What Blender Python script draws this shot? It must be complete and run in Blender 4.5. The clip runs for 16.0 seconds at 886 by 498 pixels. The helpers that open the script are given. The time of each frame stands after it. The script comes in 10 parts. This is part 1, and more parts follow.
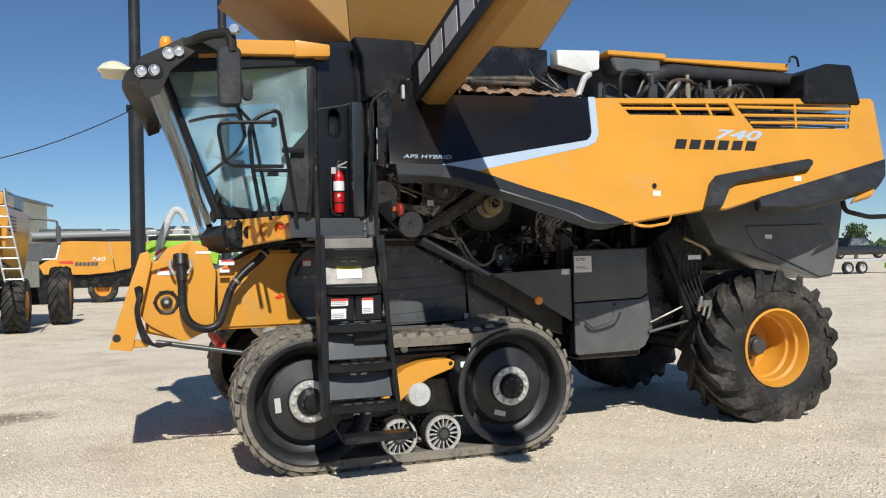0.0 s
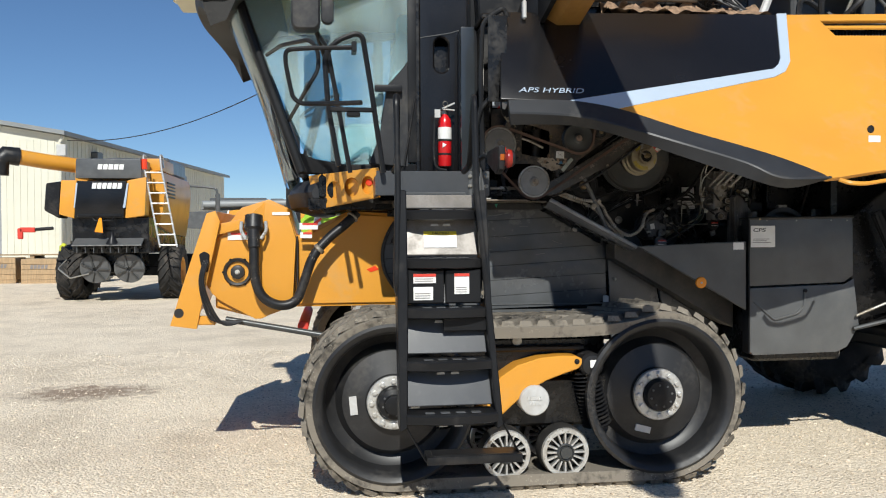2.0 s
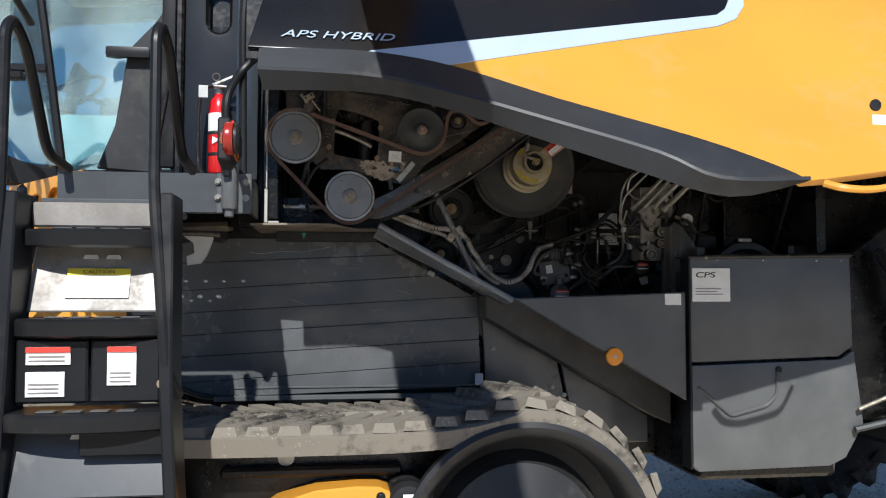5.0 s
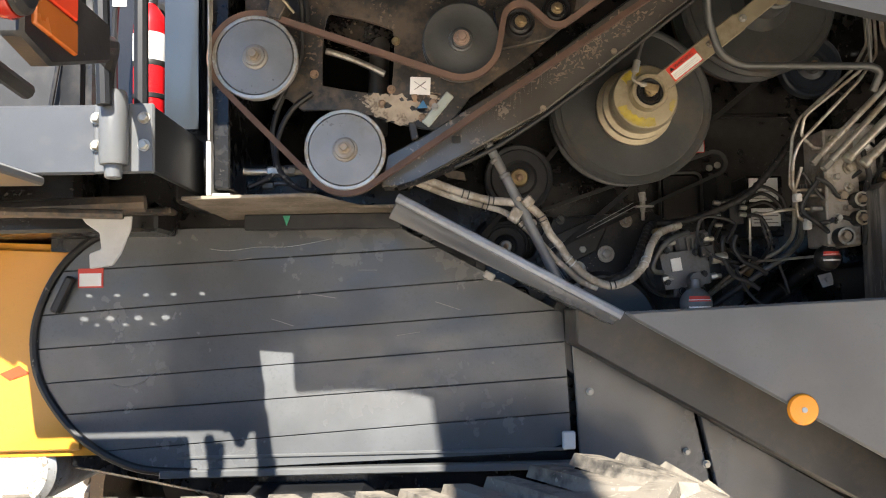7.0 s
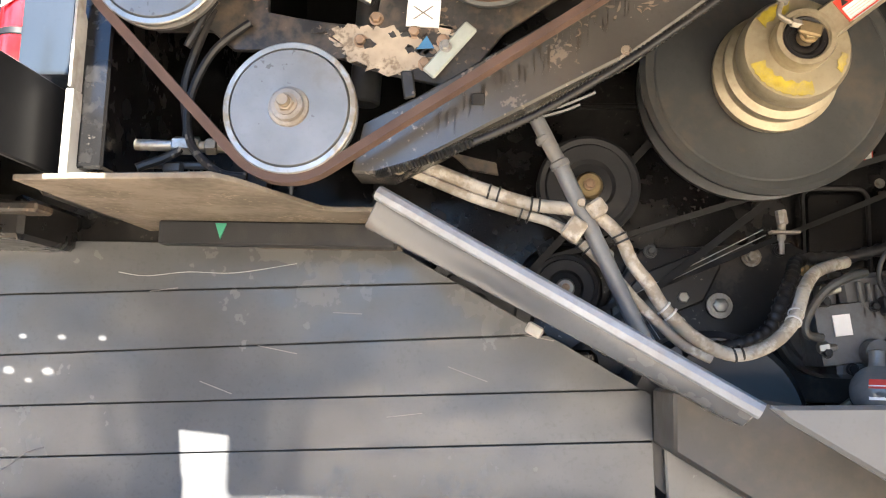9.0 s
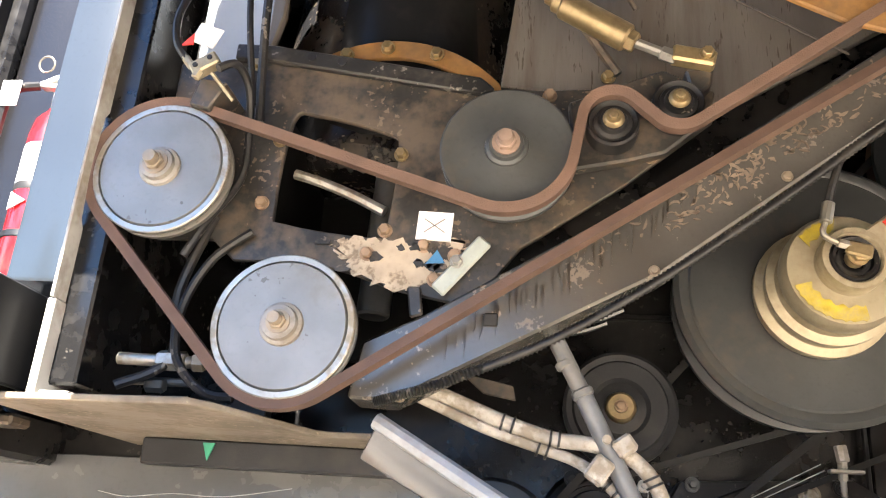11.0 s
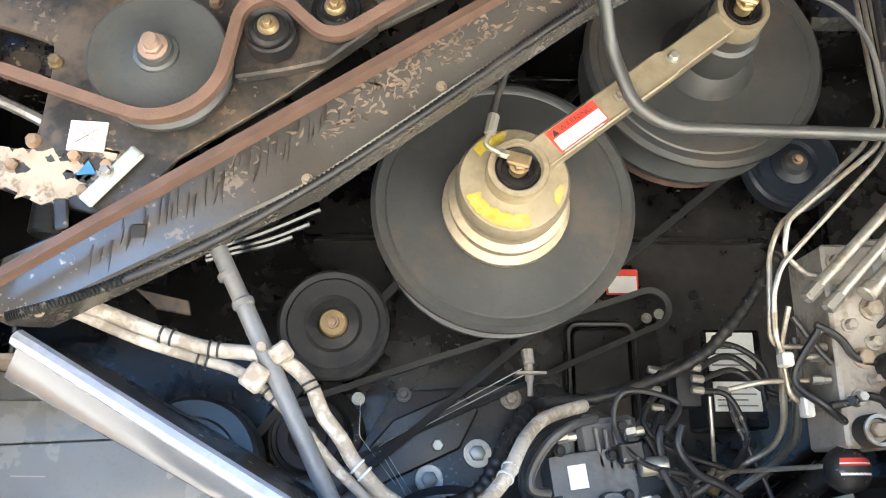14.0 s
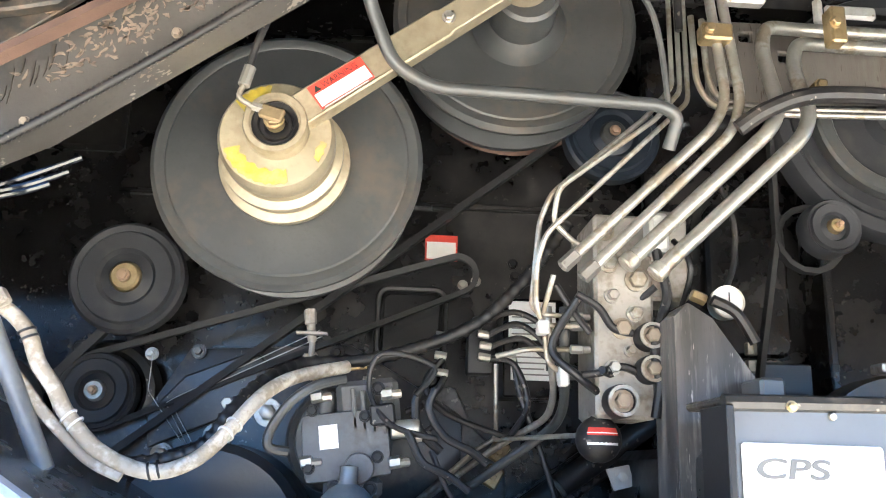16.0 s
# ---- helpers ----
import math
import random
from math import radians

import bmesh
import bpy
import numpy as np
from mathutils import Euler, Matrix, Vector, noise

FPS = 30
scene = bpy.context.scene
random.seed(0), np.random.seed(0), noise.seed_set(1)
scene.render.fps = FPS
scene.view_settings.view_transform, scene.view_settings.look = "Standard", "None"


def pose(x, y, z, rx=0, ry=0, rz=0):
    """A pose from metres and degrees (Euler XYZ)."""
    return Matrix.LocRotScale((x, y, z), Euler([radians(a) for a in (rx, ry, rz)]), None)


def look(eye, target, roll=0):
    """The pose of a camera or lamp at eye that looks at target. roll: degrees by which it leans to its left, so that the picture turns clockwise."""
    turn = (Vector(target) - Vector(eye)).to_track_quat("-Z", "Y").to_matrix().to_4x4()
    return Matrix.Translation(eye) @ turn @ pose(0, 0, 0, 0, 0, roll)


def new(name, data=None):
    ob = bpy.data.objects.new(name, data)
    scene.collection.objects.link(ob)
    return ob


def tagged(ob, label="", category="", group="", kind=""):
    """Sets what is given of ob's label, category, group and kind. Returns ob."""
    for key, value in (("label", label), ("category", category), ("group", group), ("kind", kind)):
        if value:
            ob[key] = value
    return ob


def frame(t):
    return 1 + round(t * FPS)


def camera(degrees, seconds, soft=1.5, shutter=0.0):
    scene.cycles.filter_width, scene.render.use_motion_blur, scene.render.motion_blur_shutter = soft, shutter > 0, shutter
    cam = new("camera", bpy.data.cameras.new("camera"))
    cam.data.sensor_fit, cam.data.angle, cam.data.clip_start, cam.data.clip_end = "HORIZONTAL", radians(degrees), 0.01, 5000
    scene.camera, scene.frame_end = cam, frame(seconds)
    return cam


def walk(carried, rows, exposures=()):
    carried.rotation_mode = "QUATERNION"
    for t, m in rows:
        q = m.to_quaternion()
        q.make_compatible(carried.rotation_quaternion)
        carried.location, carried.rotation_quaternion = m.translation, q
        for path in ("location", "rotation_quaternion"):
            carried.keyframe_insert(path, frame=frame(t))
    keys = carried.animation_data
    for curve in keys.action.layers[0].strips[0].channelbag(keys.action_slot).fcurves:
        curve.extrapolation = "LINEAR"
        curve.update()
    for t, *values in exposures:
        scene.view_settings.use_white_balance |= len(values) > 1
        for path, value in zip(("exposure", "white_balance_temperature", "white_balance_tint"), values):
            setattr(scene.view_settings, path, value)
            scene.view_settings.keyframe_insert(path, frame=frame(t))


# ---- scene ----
cam = camera(56.4, 16.0, soft=1.1)
PATH = [
    (0, (-0.208, 1.071, 1.657), (0.448, 2.96, 1.681), -1.3),
    (0.5, (0.051, 1.403, 1.629), (0.565, 3.336, 1.64), -0.5),
    (1, (0.137, 1.793, 1.612), (0.592, 3.74, 1.606), 0.1),
    (1.5, (0.323, 2.073, 1.586), (0.713, 4.034, 1.567), -0.4),
    (2, (0.511, 2.395, 1.599), (0.776, 4.378, 1.566), -0.3),
    (2.5, (0.72, 2.702, 1.598), (0.982, 4.684, 1.596), 0.6),
    (3, (0.984, 3.045, 1.582), (1.281, 5.023, 1.6), -0.0),
    (3.5, (1.169, 3.34, 1.586), (1.435, 5.322, 1.607), 0.1),
    (4, (1.384, 3.634, 1.596), (1.645, 5.615, 1.676), -0.2),
    (4.5, (1.65, 3.975, 1.596), (1.927, 5.953, 1.701), -0.6),
    (4.7, (1.716, 4.099, 1.572), (1.997, 6.077, 1.671), -0.2),
    (6.8, (2.022, 5.526, 1.54), (2.107, 7.522, 1.633), -0.9),
    (7, (2.064, 5.691, 1.548), (2.113, 7.686, 1.682), -1.1),
    (7.5, (2.1, 5.995, 1.546), (2.071, 7.986, 1.726), -0.1),
    (8, (2.133, 6.269, 1.563), (2.093, 8.257, 1.771), 0.3),
    (8.2, (2.154, 6.355, 1.56), (2.095, 8.346, 1.747), 0.5),
    (10.3, (2.246, 6.754, 1.636), (1.986, 8.657, 2.192), 3.5),
    (10.5, (2.25, 6.742, 1.652), (1.984, 8.633, 2.248), 3.6),
    (11, (2.252, 6.729, 1.663), (1.986, 8.586, 2.357), 4.1),
    (11.5, (2.258, 6.73, 1.669), (2.025, 8.567, 2.423), 4.2),
    (12, (2.305, 6.742, 1.673), (2.171, 8.572, 2.467), 3.1),
    (12.5, (2.403, 6.743, 1.686), (2.382, 8.564, 2.513), 2.0),
    (13, (2.479, 6.738, 1.682), (2.507, 8.562, 2.502), 1.0),
    (13.5, (2.524, 6.751, 1.654), (2.575, 8.625, 2.349), 0.3),
    (13.7, (2.541, 6.761, 1.638), (2.596, 8.656, 2.277), 0.3),
    (14, (2.558, 6.758, 1.625), (2.631, 8.672, 2.199), -0.1),
    (14.5, (2.595, 6.755, 1.618), (2.682, 8.685, 2.133), -0.2),
    (15, (2.656, 6.813, 1.609), (2.783, 8.749, 2.095), 0.6),
    (15.5, (2.773, 6.862, 1.616), (2.91, 8.796, 2.108), 1.5),
    (16, (2.95, 6.764, 1.613), (3.056, 8.694, 2.124), 1.9),
]
walk(cam, [(t, look(eye, target, roll)) for t, eye, target, roll in PATH],
     exposures=[(0, -0.14, 6200, 6), (2.0, -0.04, 6200, 6), (3.5, 0.08, 6050, 6), (4.7, 0.14, 5950, 7), (6.8, 1.82, 6500, 9), (7.5, 2.32, 6700, 9), (8.2, 2.77, 6700, 10), (10.3, 3.19, 6650, 11), (12.0, 3.39, 6600, 11), (13.0, 3.72, 6400, 7), (14.0, 3.76, 5800, 5), (16, 3.95, 5700, 6)])

# ---- light ----
SUN_FROM = Vector((-0.105, -1.0, 0.85)).normalized()
world = bpy.data.worlds.new("sky")
scene.world = world
world.use_nodes = True
wn = world.node_tree
sky = wn.nodes.new("ShaderNodeTexSky")
sky.sky_type = "NISHITA"
sky.sun_disc = False
sky.sun_elevation = math.asin(SUN_FROM.z)
sky.sun_rotation = math.atan2(SUN_FROM.x, SUN_FROM.y)
sky.altitude, sky.air_density, sky.dust_density, sky.ozone_density = 1800, 1.0, 0.0, 6.0
wn.links.new(sky.outputs[0], wn.nodes["Background"].inputs[0])
wn.nodes["Background"].inputs[1].default_value = 0.088
sun = new("sun", bpy.data.lights.new("sun", "SUN"))
sun.data.energy, sun.data.angle, sun.data.color = 5.1, radians(0.53), (1.0, 0.945, 0.865)
sun.matrix_world = look(SUN_FROM * 60, (0, 0, 0))

# ---- materials ----


def mat(name, base, rough=0.5, metal=0.0, vary=0.25, scale=6.0, grain=120.0, bump=0.06, dirt=None, dirt_amount=0.0,
        dirt_scale=2.5, coat=0.0, random_tone=0.0, streak=False, spec=0.5, edge_soft=1.0, specks=None, speck_scale=85, speck_amount=0.1, wave=0.0):
    """A painted, rubber or metal surface: tone drifting at two scales, fine relief, and patches of dust with an uneven outline."""
    m = bpy.data.materials.new(name)
    m.use_nodes = True
    t = m.node_tree
    b = t.nodes["Principled BSDF"]
    geo = t.nodes.new("ShaderNodeNewGeometry")
    spot = geo.outputs["Position"]
    if streak:
        mp = t.nodes.new("ShaderNodeMapping")
        mp.inputs["Scale"].default_value = (3.0, 3.0, 0.35)
        t.links.new(spot, mp.inputs[0])
        spot = mp.outputs[0]

    def clouds(s, detail):
        n = t.nodes.new("ShaderNodeTexNoise")
        n.inputs["Scale"].default_value, n.inputs["Detail"].default_value = s, detail
        t.links.new(spot, n.inputs["Vector"])
        return n.outputs["Fac"]

    def mixed(a, b2, f):
        x = t.nodes.new("ShaderNodeMix")
        x.data_type = "RGBA"
        t.links.new(f, x.inputs["Factor"])
        for k, v in ((6, a), (7, b2)):
            if isinstance(v, tuple):
                x.inputs[k].default_value = (*v, 1)
            else:
                t.links.new(v, x.inputs[k])
        return x.outputs[2]

    def ramp(f, lo, hi):
        r = t.nodes.new("ShaderNodeMapRange")
        r.inputs[1].default_value, r.inputs[2].default_value = lo, hi
        t.links.new(f, r.inputs[0])
        return r.outputs[0]

    big, fine = clouds(scale, 5), clouds(grain, 3)
    dark = tuple(c * (1 - vary) for c in base)
    light = tuple(min(1, c * (1 + vary * 0.6)) for c in base)
    col = mixed(dark, light, ramp(big, 0.3, 0.7))
    col = mixed(col, dark, ramp(fine, 0.55, 0.95))
    if random_tone:
        info = t.nodes.new("ShaderNodeObjectInfo")
        col = mixed(col, tuple(c * (1 - random_tone) for c in base), info.outputs["Random"])
    if dirt:
        d = clouds(dirt_scale, 8)
        d2 = clouds(dirt_scale * 9, 6)
        add = t.nodes.new("ShaderNodeMath")
        add.operation = "MULTIPLY_ADD"
        add.inputs[1].default_value = 0.45
        t.links.new(d2, add.inputs[0])
        t.links.new(d, add.inputs[2])
        edge = 0.98 - dirt_amount * 0.55
        f = ramp(add.outputs[0], edge - 0.12 * edge_soft, edge + 0.14 * edge_soft)
        lim = t.nodes.new("ShaderNodeMath")
        lim.operation = "MULTIPLY"
        lim.inputs[1].default_value = min(1.0, 0.35 + dirt_amount)
        t.links.new(f, lim.inputs[0])
        col = mixed(col, dirt, lim.outputs[0])
        rr = t.nodes.new("ShaderNodeMapRange")
        rr.inputs[3].default_value, rr.inputs[4].default_value = rough, min(1, rough + 0.35)
        t.links.new(lim.outputs[0], rr.inputs[0])
        t.links.new(rr.outputs[0], b.inputs["Roughness"])
    else:
        rr = t.nodes.new("ShaderNodeMapRange")
        rr.inputs[3].default_value, rr.inputs[4].default_value = max(0.02, rough - 0.07), min(1, rough + 0.1)
        t.links.new(big, rr.inputs[0])
        t.links.new(rr.outputs[0], b.inputs["Roughness"])
    if specks:
        s1, s2 = clouds(speck_scale, 2), clouds(speck_scale * 0.13, 3)
        both = t.nodes.new("ShaderNodeMath")
        both.operation = "MULTIPLY_ADD"
        both.inputs[1].default_value = 0.7
        t.links.new(s2, both.inputs[0])
        t.links.new(s1, both.inputs[2])
        lim2 = 1.12 - speck_amount
        col = mixed(col, specks, ramp(both.outputs[0], lim2 - 0.02, lim2 + 0.03))
    t.links.new(col, b.inputs["Base Color"])
    b.inputs["Metallic"].default_value = metal
    b.inputs["Specular IOR Level"].default_value = spec
    b.inputs["Coat Weight"].default_value = coat
    b.inputs["Coat Roughness"].default_value = 0.12
    if wave:
        wv = t.nodes.new("ShaderNodeBump")
        wv.inputs["Strength"].default_value, wv.inputs["Distance"].default_value = wave, 0.06
        t.links.new(clouds(3.5, 2), wv.inputs["Height"])
        t.links.new(wv.outputs[0], b.inputs["Normal"])
    if bump:
        bp = t.nodes.new("ShaderNodeBump")
        if wave:
            t.links.new(wv.outputs[0], bp.inputs["Normal"])
        bp.inputs["Strength"].default_value, bp.inputs["Distance"].default_value = bump, 0.004
        t.links.new(fine, bp.inputs["Height"])
        t.links.new(bp.outputs[0], b.inputs["Normal"])
    return m


yellow = mat("yellow_paint", (0.6624, 0.299, 0.0322), 0.38, vary=0.07, scale=1.5, bump=0.01, dirt=(0.506, 0.3036, 0.1104), dirt_amount=0.12, coat=0.25)
orange_brown = mat("weathered_yellow_paint", (0.332, 0.166, 0.0465), 0.55, vary=0.25, scale=9, dirt=(0.1594, 0.0996, 0.0531), dirt_amount=0.4, dirt_scale=8)
black = mat("black_paint", (0.014, 0.0145, 0.016), 0.36, vary=0.3, scale=3, bump=0.02, dirt=(0.07, 0.063, 0.055), dirt_amount=0.15, spec=0.2)
black_gloss = mat("gloss_black_paint", (0.008, 0.0075, 0.008), 0.22, vary=0.2, scale=2, bump=0.0, spec=0.5)
charcoal = mat("charcoal_sheet_metal", (0.099, 0.1015, 0.1025), 0.3, vary=0.2, scale=5, bump=0.03, dirt=(0.13, 0.123, 0.113), dirt_amount=0.16, spec=0.5, wave=0.14)
charcoal_dull = mat("dusty_charcoal_plastic", (0.030, 0.031, 0.034), 0.5, vary=0.3, scale=7, bump=0.08, grain=300, dirt=(0.12, 0.11, 0.095), dirt_amount=0.15, spec=0.25)
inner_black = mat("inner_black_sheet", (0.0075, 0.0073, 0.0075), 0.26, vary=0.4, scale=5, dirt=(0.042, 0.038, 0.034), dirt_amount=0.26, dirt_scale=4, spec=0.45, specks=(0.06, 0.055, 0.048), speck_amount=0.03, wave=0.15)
grimy = mat("grimy_grey_steel", (0.0584, 0.0558, 0.0531), 0.33, metal=0.35, vary=0.5, scale=11, dirt=(0.1594, 0.1195, 0.083), dirt_amount=0.42, dirt_scale=7, specks=(0.1992, 0.1527, 0.1129), speck_amount=0.05, edge_soft=0.7)
chipped = mat("chipped_dark_steel", (0.112, 0.1054, 0.0963), 0.27, metal=0.35, vary=0.28, scale=6, dirt=(0.2656, 0.2058, 0.1594), dirt_amount=0.16, dirt_scale=17, edge_soft=0.12, specks=(0.2988, 0.239, 0.1859), speck_amount=0.035)
plate_grey = mat("stained_grey_plate", (0.1461, 0.1328, 0.1195), 0.45, metal=0.25, vary=0.2, scale=5, dirt=(0.1062, 0.0863, 0.0664), dirt_amount=0.35, dirt_scale=2.2, streak=True, specks=(0.0664, 0.0531, 0.0398), speck_amount=0.08, edge_soft=0.6)
cast_grey = mat("dark_cast_pulley", (0.0654, 0.0685, 0.0685), 0.36, metal=0.25, vary=0.22, scale=9, dirt=(0.1245, 0.0996, 0.0747), dirt_amount=0.2, dirt_scale=6)
bare_steel = mat("worn_bright_steel", (0.2427, 0.2343, 0.2173), 0.42, metal=0.6, vary=0.15, scale=13, dirt=(0.1693, 0.1242, 0.0847), dirt_amount=0.06, dirt_scale=8, specks=(0.1467, 0.1355, 0.1185), speck_amount=0.02)
zinc = mat("zinc_pipe", (0.4117, 0.3984, 0.3586), 0.36, metal=0.7, vary=0.25, scale=16, dirt=(0.239, 0.1926, 0.1328), dirt_amount=0.35, dirt_scale=9, edge_soft=0.5)
gold = mat("yellow_zinc_plate", (0.3984, 0.3453, 0.239), 0.42, metal=0.55, vary=0.22, scale=9, dirt=(0.2125, 0.166, 0.1062), dirt_amount=0.3, dirt_scale=7)
brass = mat("brass_coloured_steel", (0.3984, 0.3054, 0.166), 0.35, metal=0.75, vary=0.3, scale=12, dirt=(0.166, 0.1195, 0.073), dirt_amount=0.3, dirt_scale=9)
rusty = mat("rusty_bolt_steel", (0.36, 0.25, 0.17), 0.6, metal=0.4, vary=0.45, scale=30)
belt_rubber = mat("brown_belt_rubber", (0.1129, 0.0664, 0.0478), 0.75, vary=0.25, scale=22, bump=0.25, grain=400)
belt_black = mat("black_belt_rubber", (0.02, 0.02, 0.02), 0.7, vary=0.3, scale=20)
rubber = mat("tyre_rubber", (0.024, 0.023, 0.022), 0.7, vary=0.3, scale=8, bump=0.2, grain=200, dirt=(0.14, 0.12, 0.10), dirt_amount=0.3, dirt_scale=3, spec=0.25)
track_rubber = mat("dusty_track_rubber", (0.045, 0.042, 0.038), 0.8, vary=0.3, scale=8, bump=0.25, grain=200, dirt=(0.21, 0.185, 0.15), dirt_amount=0.66, dirt_scale=4, spec=0.2, specks=(0.30, 0.27, 0.22), speck_amount=0.06, edge_soft=0.8)
# Yellow with the shade of the downward-facing flaps and auger put into it.
shaded_yellow = mat("shaded_tank_paint", (0.315, 0.165, 0.0375), 0.5, vary=0.12, scale=2, dirt=(0.225, 0.135, 0.06), dirt_amount=0.25, dirt_scale=2)
hose_black = mat("black_hose_rubber", (0.014, 0.014, 0.015), 0.42, vary=0.3, scale=15, dirt=(0.07, 0.06, 0.05), dirt_amount=0.2, dirt_scale=8, spec=0.4, specks=(0.16, 0.14, 0.12), speck_amount=0.03)
hose_tan = mat("dusty_tan_hose_sleeve", (0.432, 0.396, 0.342), 0.8, vary=0.35, scale=22, bump=0.4, grain=180, dirt=(0.216, 0.18, 0.135), dirt_amount=0.45, dirt_scale=10, edge_soft=0.4)
silver_trim = mat("silver_blue_trim", (0.42, 0.50, 0.60), 0.4, vary=0.06, scale=3, bump=0)
white = mat("white_label", (0.80, 0.79, 0.76), 0.5, vary=0.06, scale=20, bump=0)
red_label = mat("red_label_print", (0.62, 0.05, 0.03), 0.5, vary=0.1, bump=0)
red_paint = mat("red_extinguisher_paint", (0.62, 0.010, 0.014), 0.25, vary=0.08, bump=0, coat=0.5)
# Near-black stands in for the shade inside the pulley wall opening.
shade_black = mat("black_recess_shade", (0.004, 0.004, 0.004), 0.7, vary=0.3, scale=8, spec=0.1)
yellow_mark = mat("yellow_paint_marker", (0.44, 0.34, 0.03), 0.5, vary=0.4, scale=60, dirt=(0.30, 0.25, 0.13), dirt_amount=0.4, dirt_scale=30)
label_yellow = mat("yellow_label_print", (0.80, 0.62, 0.03), 0.5, vary=0.08, bump=0)
print_black = mat("black_print", (0.015, 0.014, 0.013), 0.5, vary=0.05, bump=0)
print_grey = mat("grey_print", (0.22, 0.20, 0.19), 0.5, vary=0.05, bump=0)
orange_lens = mat("orange_reflector", (0.95, 0.33, 0.02), 0.25, vary=0.08, bump=0)
red_lens = mat("red_orange_lens", (0.75, 0.06, 0.02), 0.2, vary=0.1, bump=0)
alu = mat("cast_aluminium", (0.62, 0.62, 0.60), 0.42, metal=0.6, vary=0.2, scale=30, dirt=(0.35, 0.31, 0.25), dirt_amount=0.3, dirt_scale=8, specks=(0.30, 0.26, 0.20), speck_amount=0.08)
pale_cap = mat("pale_grey_cap", (0.52, 0.52, 0.51), 0.5, vary=0.12, scale=18, dirt=(0.35, 0.31, 0.26), dirt_amount=0.25)
straw = mat("chaff_and_straw", (0.30, 0.195, 0.12), 0.95, vary=0.5, scale=30, bump=0.8, grain=90)
peel = mat("flaking_cream_paint", (0.4182, 0.3485, 0.2661), 0.7, vary=0.25, scale=25, dirt=(0.1267, 0.095, 0.0697), dirt_amount=0.33, dirt_scale=14, edge_soft=0.3)
seat_cloth = mat("grey_seat_cloth", (0.20, 0.33, 0.36), 0.8, vary=0.2, scale=12)
wood = mat("crate_wood", (0.42, 0.29, 0.16), 0.7, vary=0.25, scale=8, streak=True)
wall_cream = mat("cream_metal_wall", (0.66, 0.64, 0.53), 0.5, vary=0.05, scale=1, bump=0.0, dirt=(0.5, 0.46, 0.36), dirt_amount=0.15, dirt_scale=0.5)
roof_grey = mat("grey_metal_roof", (0.24, 0.25, 0.25), 0.45, vary=0.1, scale=1, bump=0)
door_grey = mat("grey_door_paint", (0.30, 0.31, 0.32), 0.5, vary=0.06, scale=1, bump=0)
green_paint = mat("lime_green_paint", (0.30, 0.52, 0.03), 0.4, vary=0.1, bump=0)
foliage = mat("tree_leaves", (0.055, 0.095, 0.03), 0.7, vary=0.5, scale=3, bump=0)
bark = mat("tree_bark", (0.12, 0.09, 0.06), 0.9, vary=0.4, scale=8)
truck_paint = mat("dark_truck_paint", (0.015, 0.016, 0.02), 0.25, vary=0.1, bump=0, coat=0.5)
lamp_glass = mat("lamp_glass", (0.75, 0.76, 0.78), 0.12, metal=0.6, vary=0.2, scale=30, bump=0)
visor_grey = mat("dark_grey_visor_plastic", (0.021, 0.0198, 0.018), 0.55, vary=0.25, scale=6, bump=0.08, dirt=(0.1, 0.085, 0.07), dirt_amount=0.2, spec=0.25)

glass = bpy.data.materials.new("cab_glass")
glass.use_nodes = True
gt = glass.node_tree
for n in list(gt.nodes):
    gt.nodes.remove(n)
g_out, g_mix = gt.nodes.new("ShaderNodeOutputMaterial"), gt.nodes.new("ShaderNodeMixShader")
g_clear, g_gloss, g_fres = gt.nodes.new("ShaderNodeBsdfTransparent"), gt.nodes.new("ShaderNodeBsdfGlossy"), gt.nodes.new("ShaderNodeFresnel")
g_clear.inputs[0].default_value = (0.76, 0.91, 0.92, 1)
g_gloss.inputs["Roughness"].default_value = 0.03
g_fres.inputs[0].default_value = 1.5
gt.links.new(g_fres.outputs[0], g_mix.inputs[0])
gt.links.new(g_clear.outputs[0], g_mix.inputs[1])
gt.links.new(g_gloss.outputs[0], g_mix.inputs[2])
g_dust, g_film, g_noise, g_amount = gt.nodes.new("ShaderNodeBsdfDiffuse"), gt.nodes.new("ShaderNodeMixShader"), gt.nodes.new("ShaderNodeTexNoise"), gt.nodes.new("ShaderNodeMapRange")
g_dust.inputs[0].default_value = (0.66, 0.80, 0.80, 1)
g_noise.inputs["Scale"].default_value, g_noise.inputs["Detail"].default_value = 2.2, 4
g_amount.inputs[1].default_value, g_amount.inputs[2].default_value, g_amount.inputs[3].default_value, g_amount.inputs[4].default_value = 0.35, 0.7, 0.08, 0.26
gt.links.new(g_noise.outputs["Fac"], g_amount.inputs[0])
gt.links.new(g_amount.outputs[0], g_film.inputs[0])
gt.links.new(g_mix.outputs[0], g_film.inputs[1])
gt.links.new(g_dust.outputs[0], g_film.inputs[2])
gt.links.new(g_film.outputs[0], g_out.inputs[0])

gravel = bpy.data.materials.new("crushed_limestone")
gravel.use_nodes = True
vt = gravel.node_tree
vb = vt.nodes["Principled BSDF"]
vb.inputs["Roughness"].default_value = 0.92
v_geo = vt.nodes.new("ShaderNodeNewGeometry")


def v_noise(kind, scale, detail=4):
    n = vt.nodes.new(kind)
    n.inputs["Scale"].default_value = scale
    if kind == "ShaderNodeTexNoise":
        n.inputs["Detail"].default_value = detail
    vt.links.new(v_geo.outputs["Position"], n.inputs["Vector"])
    return n


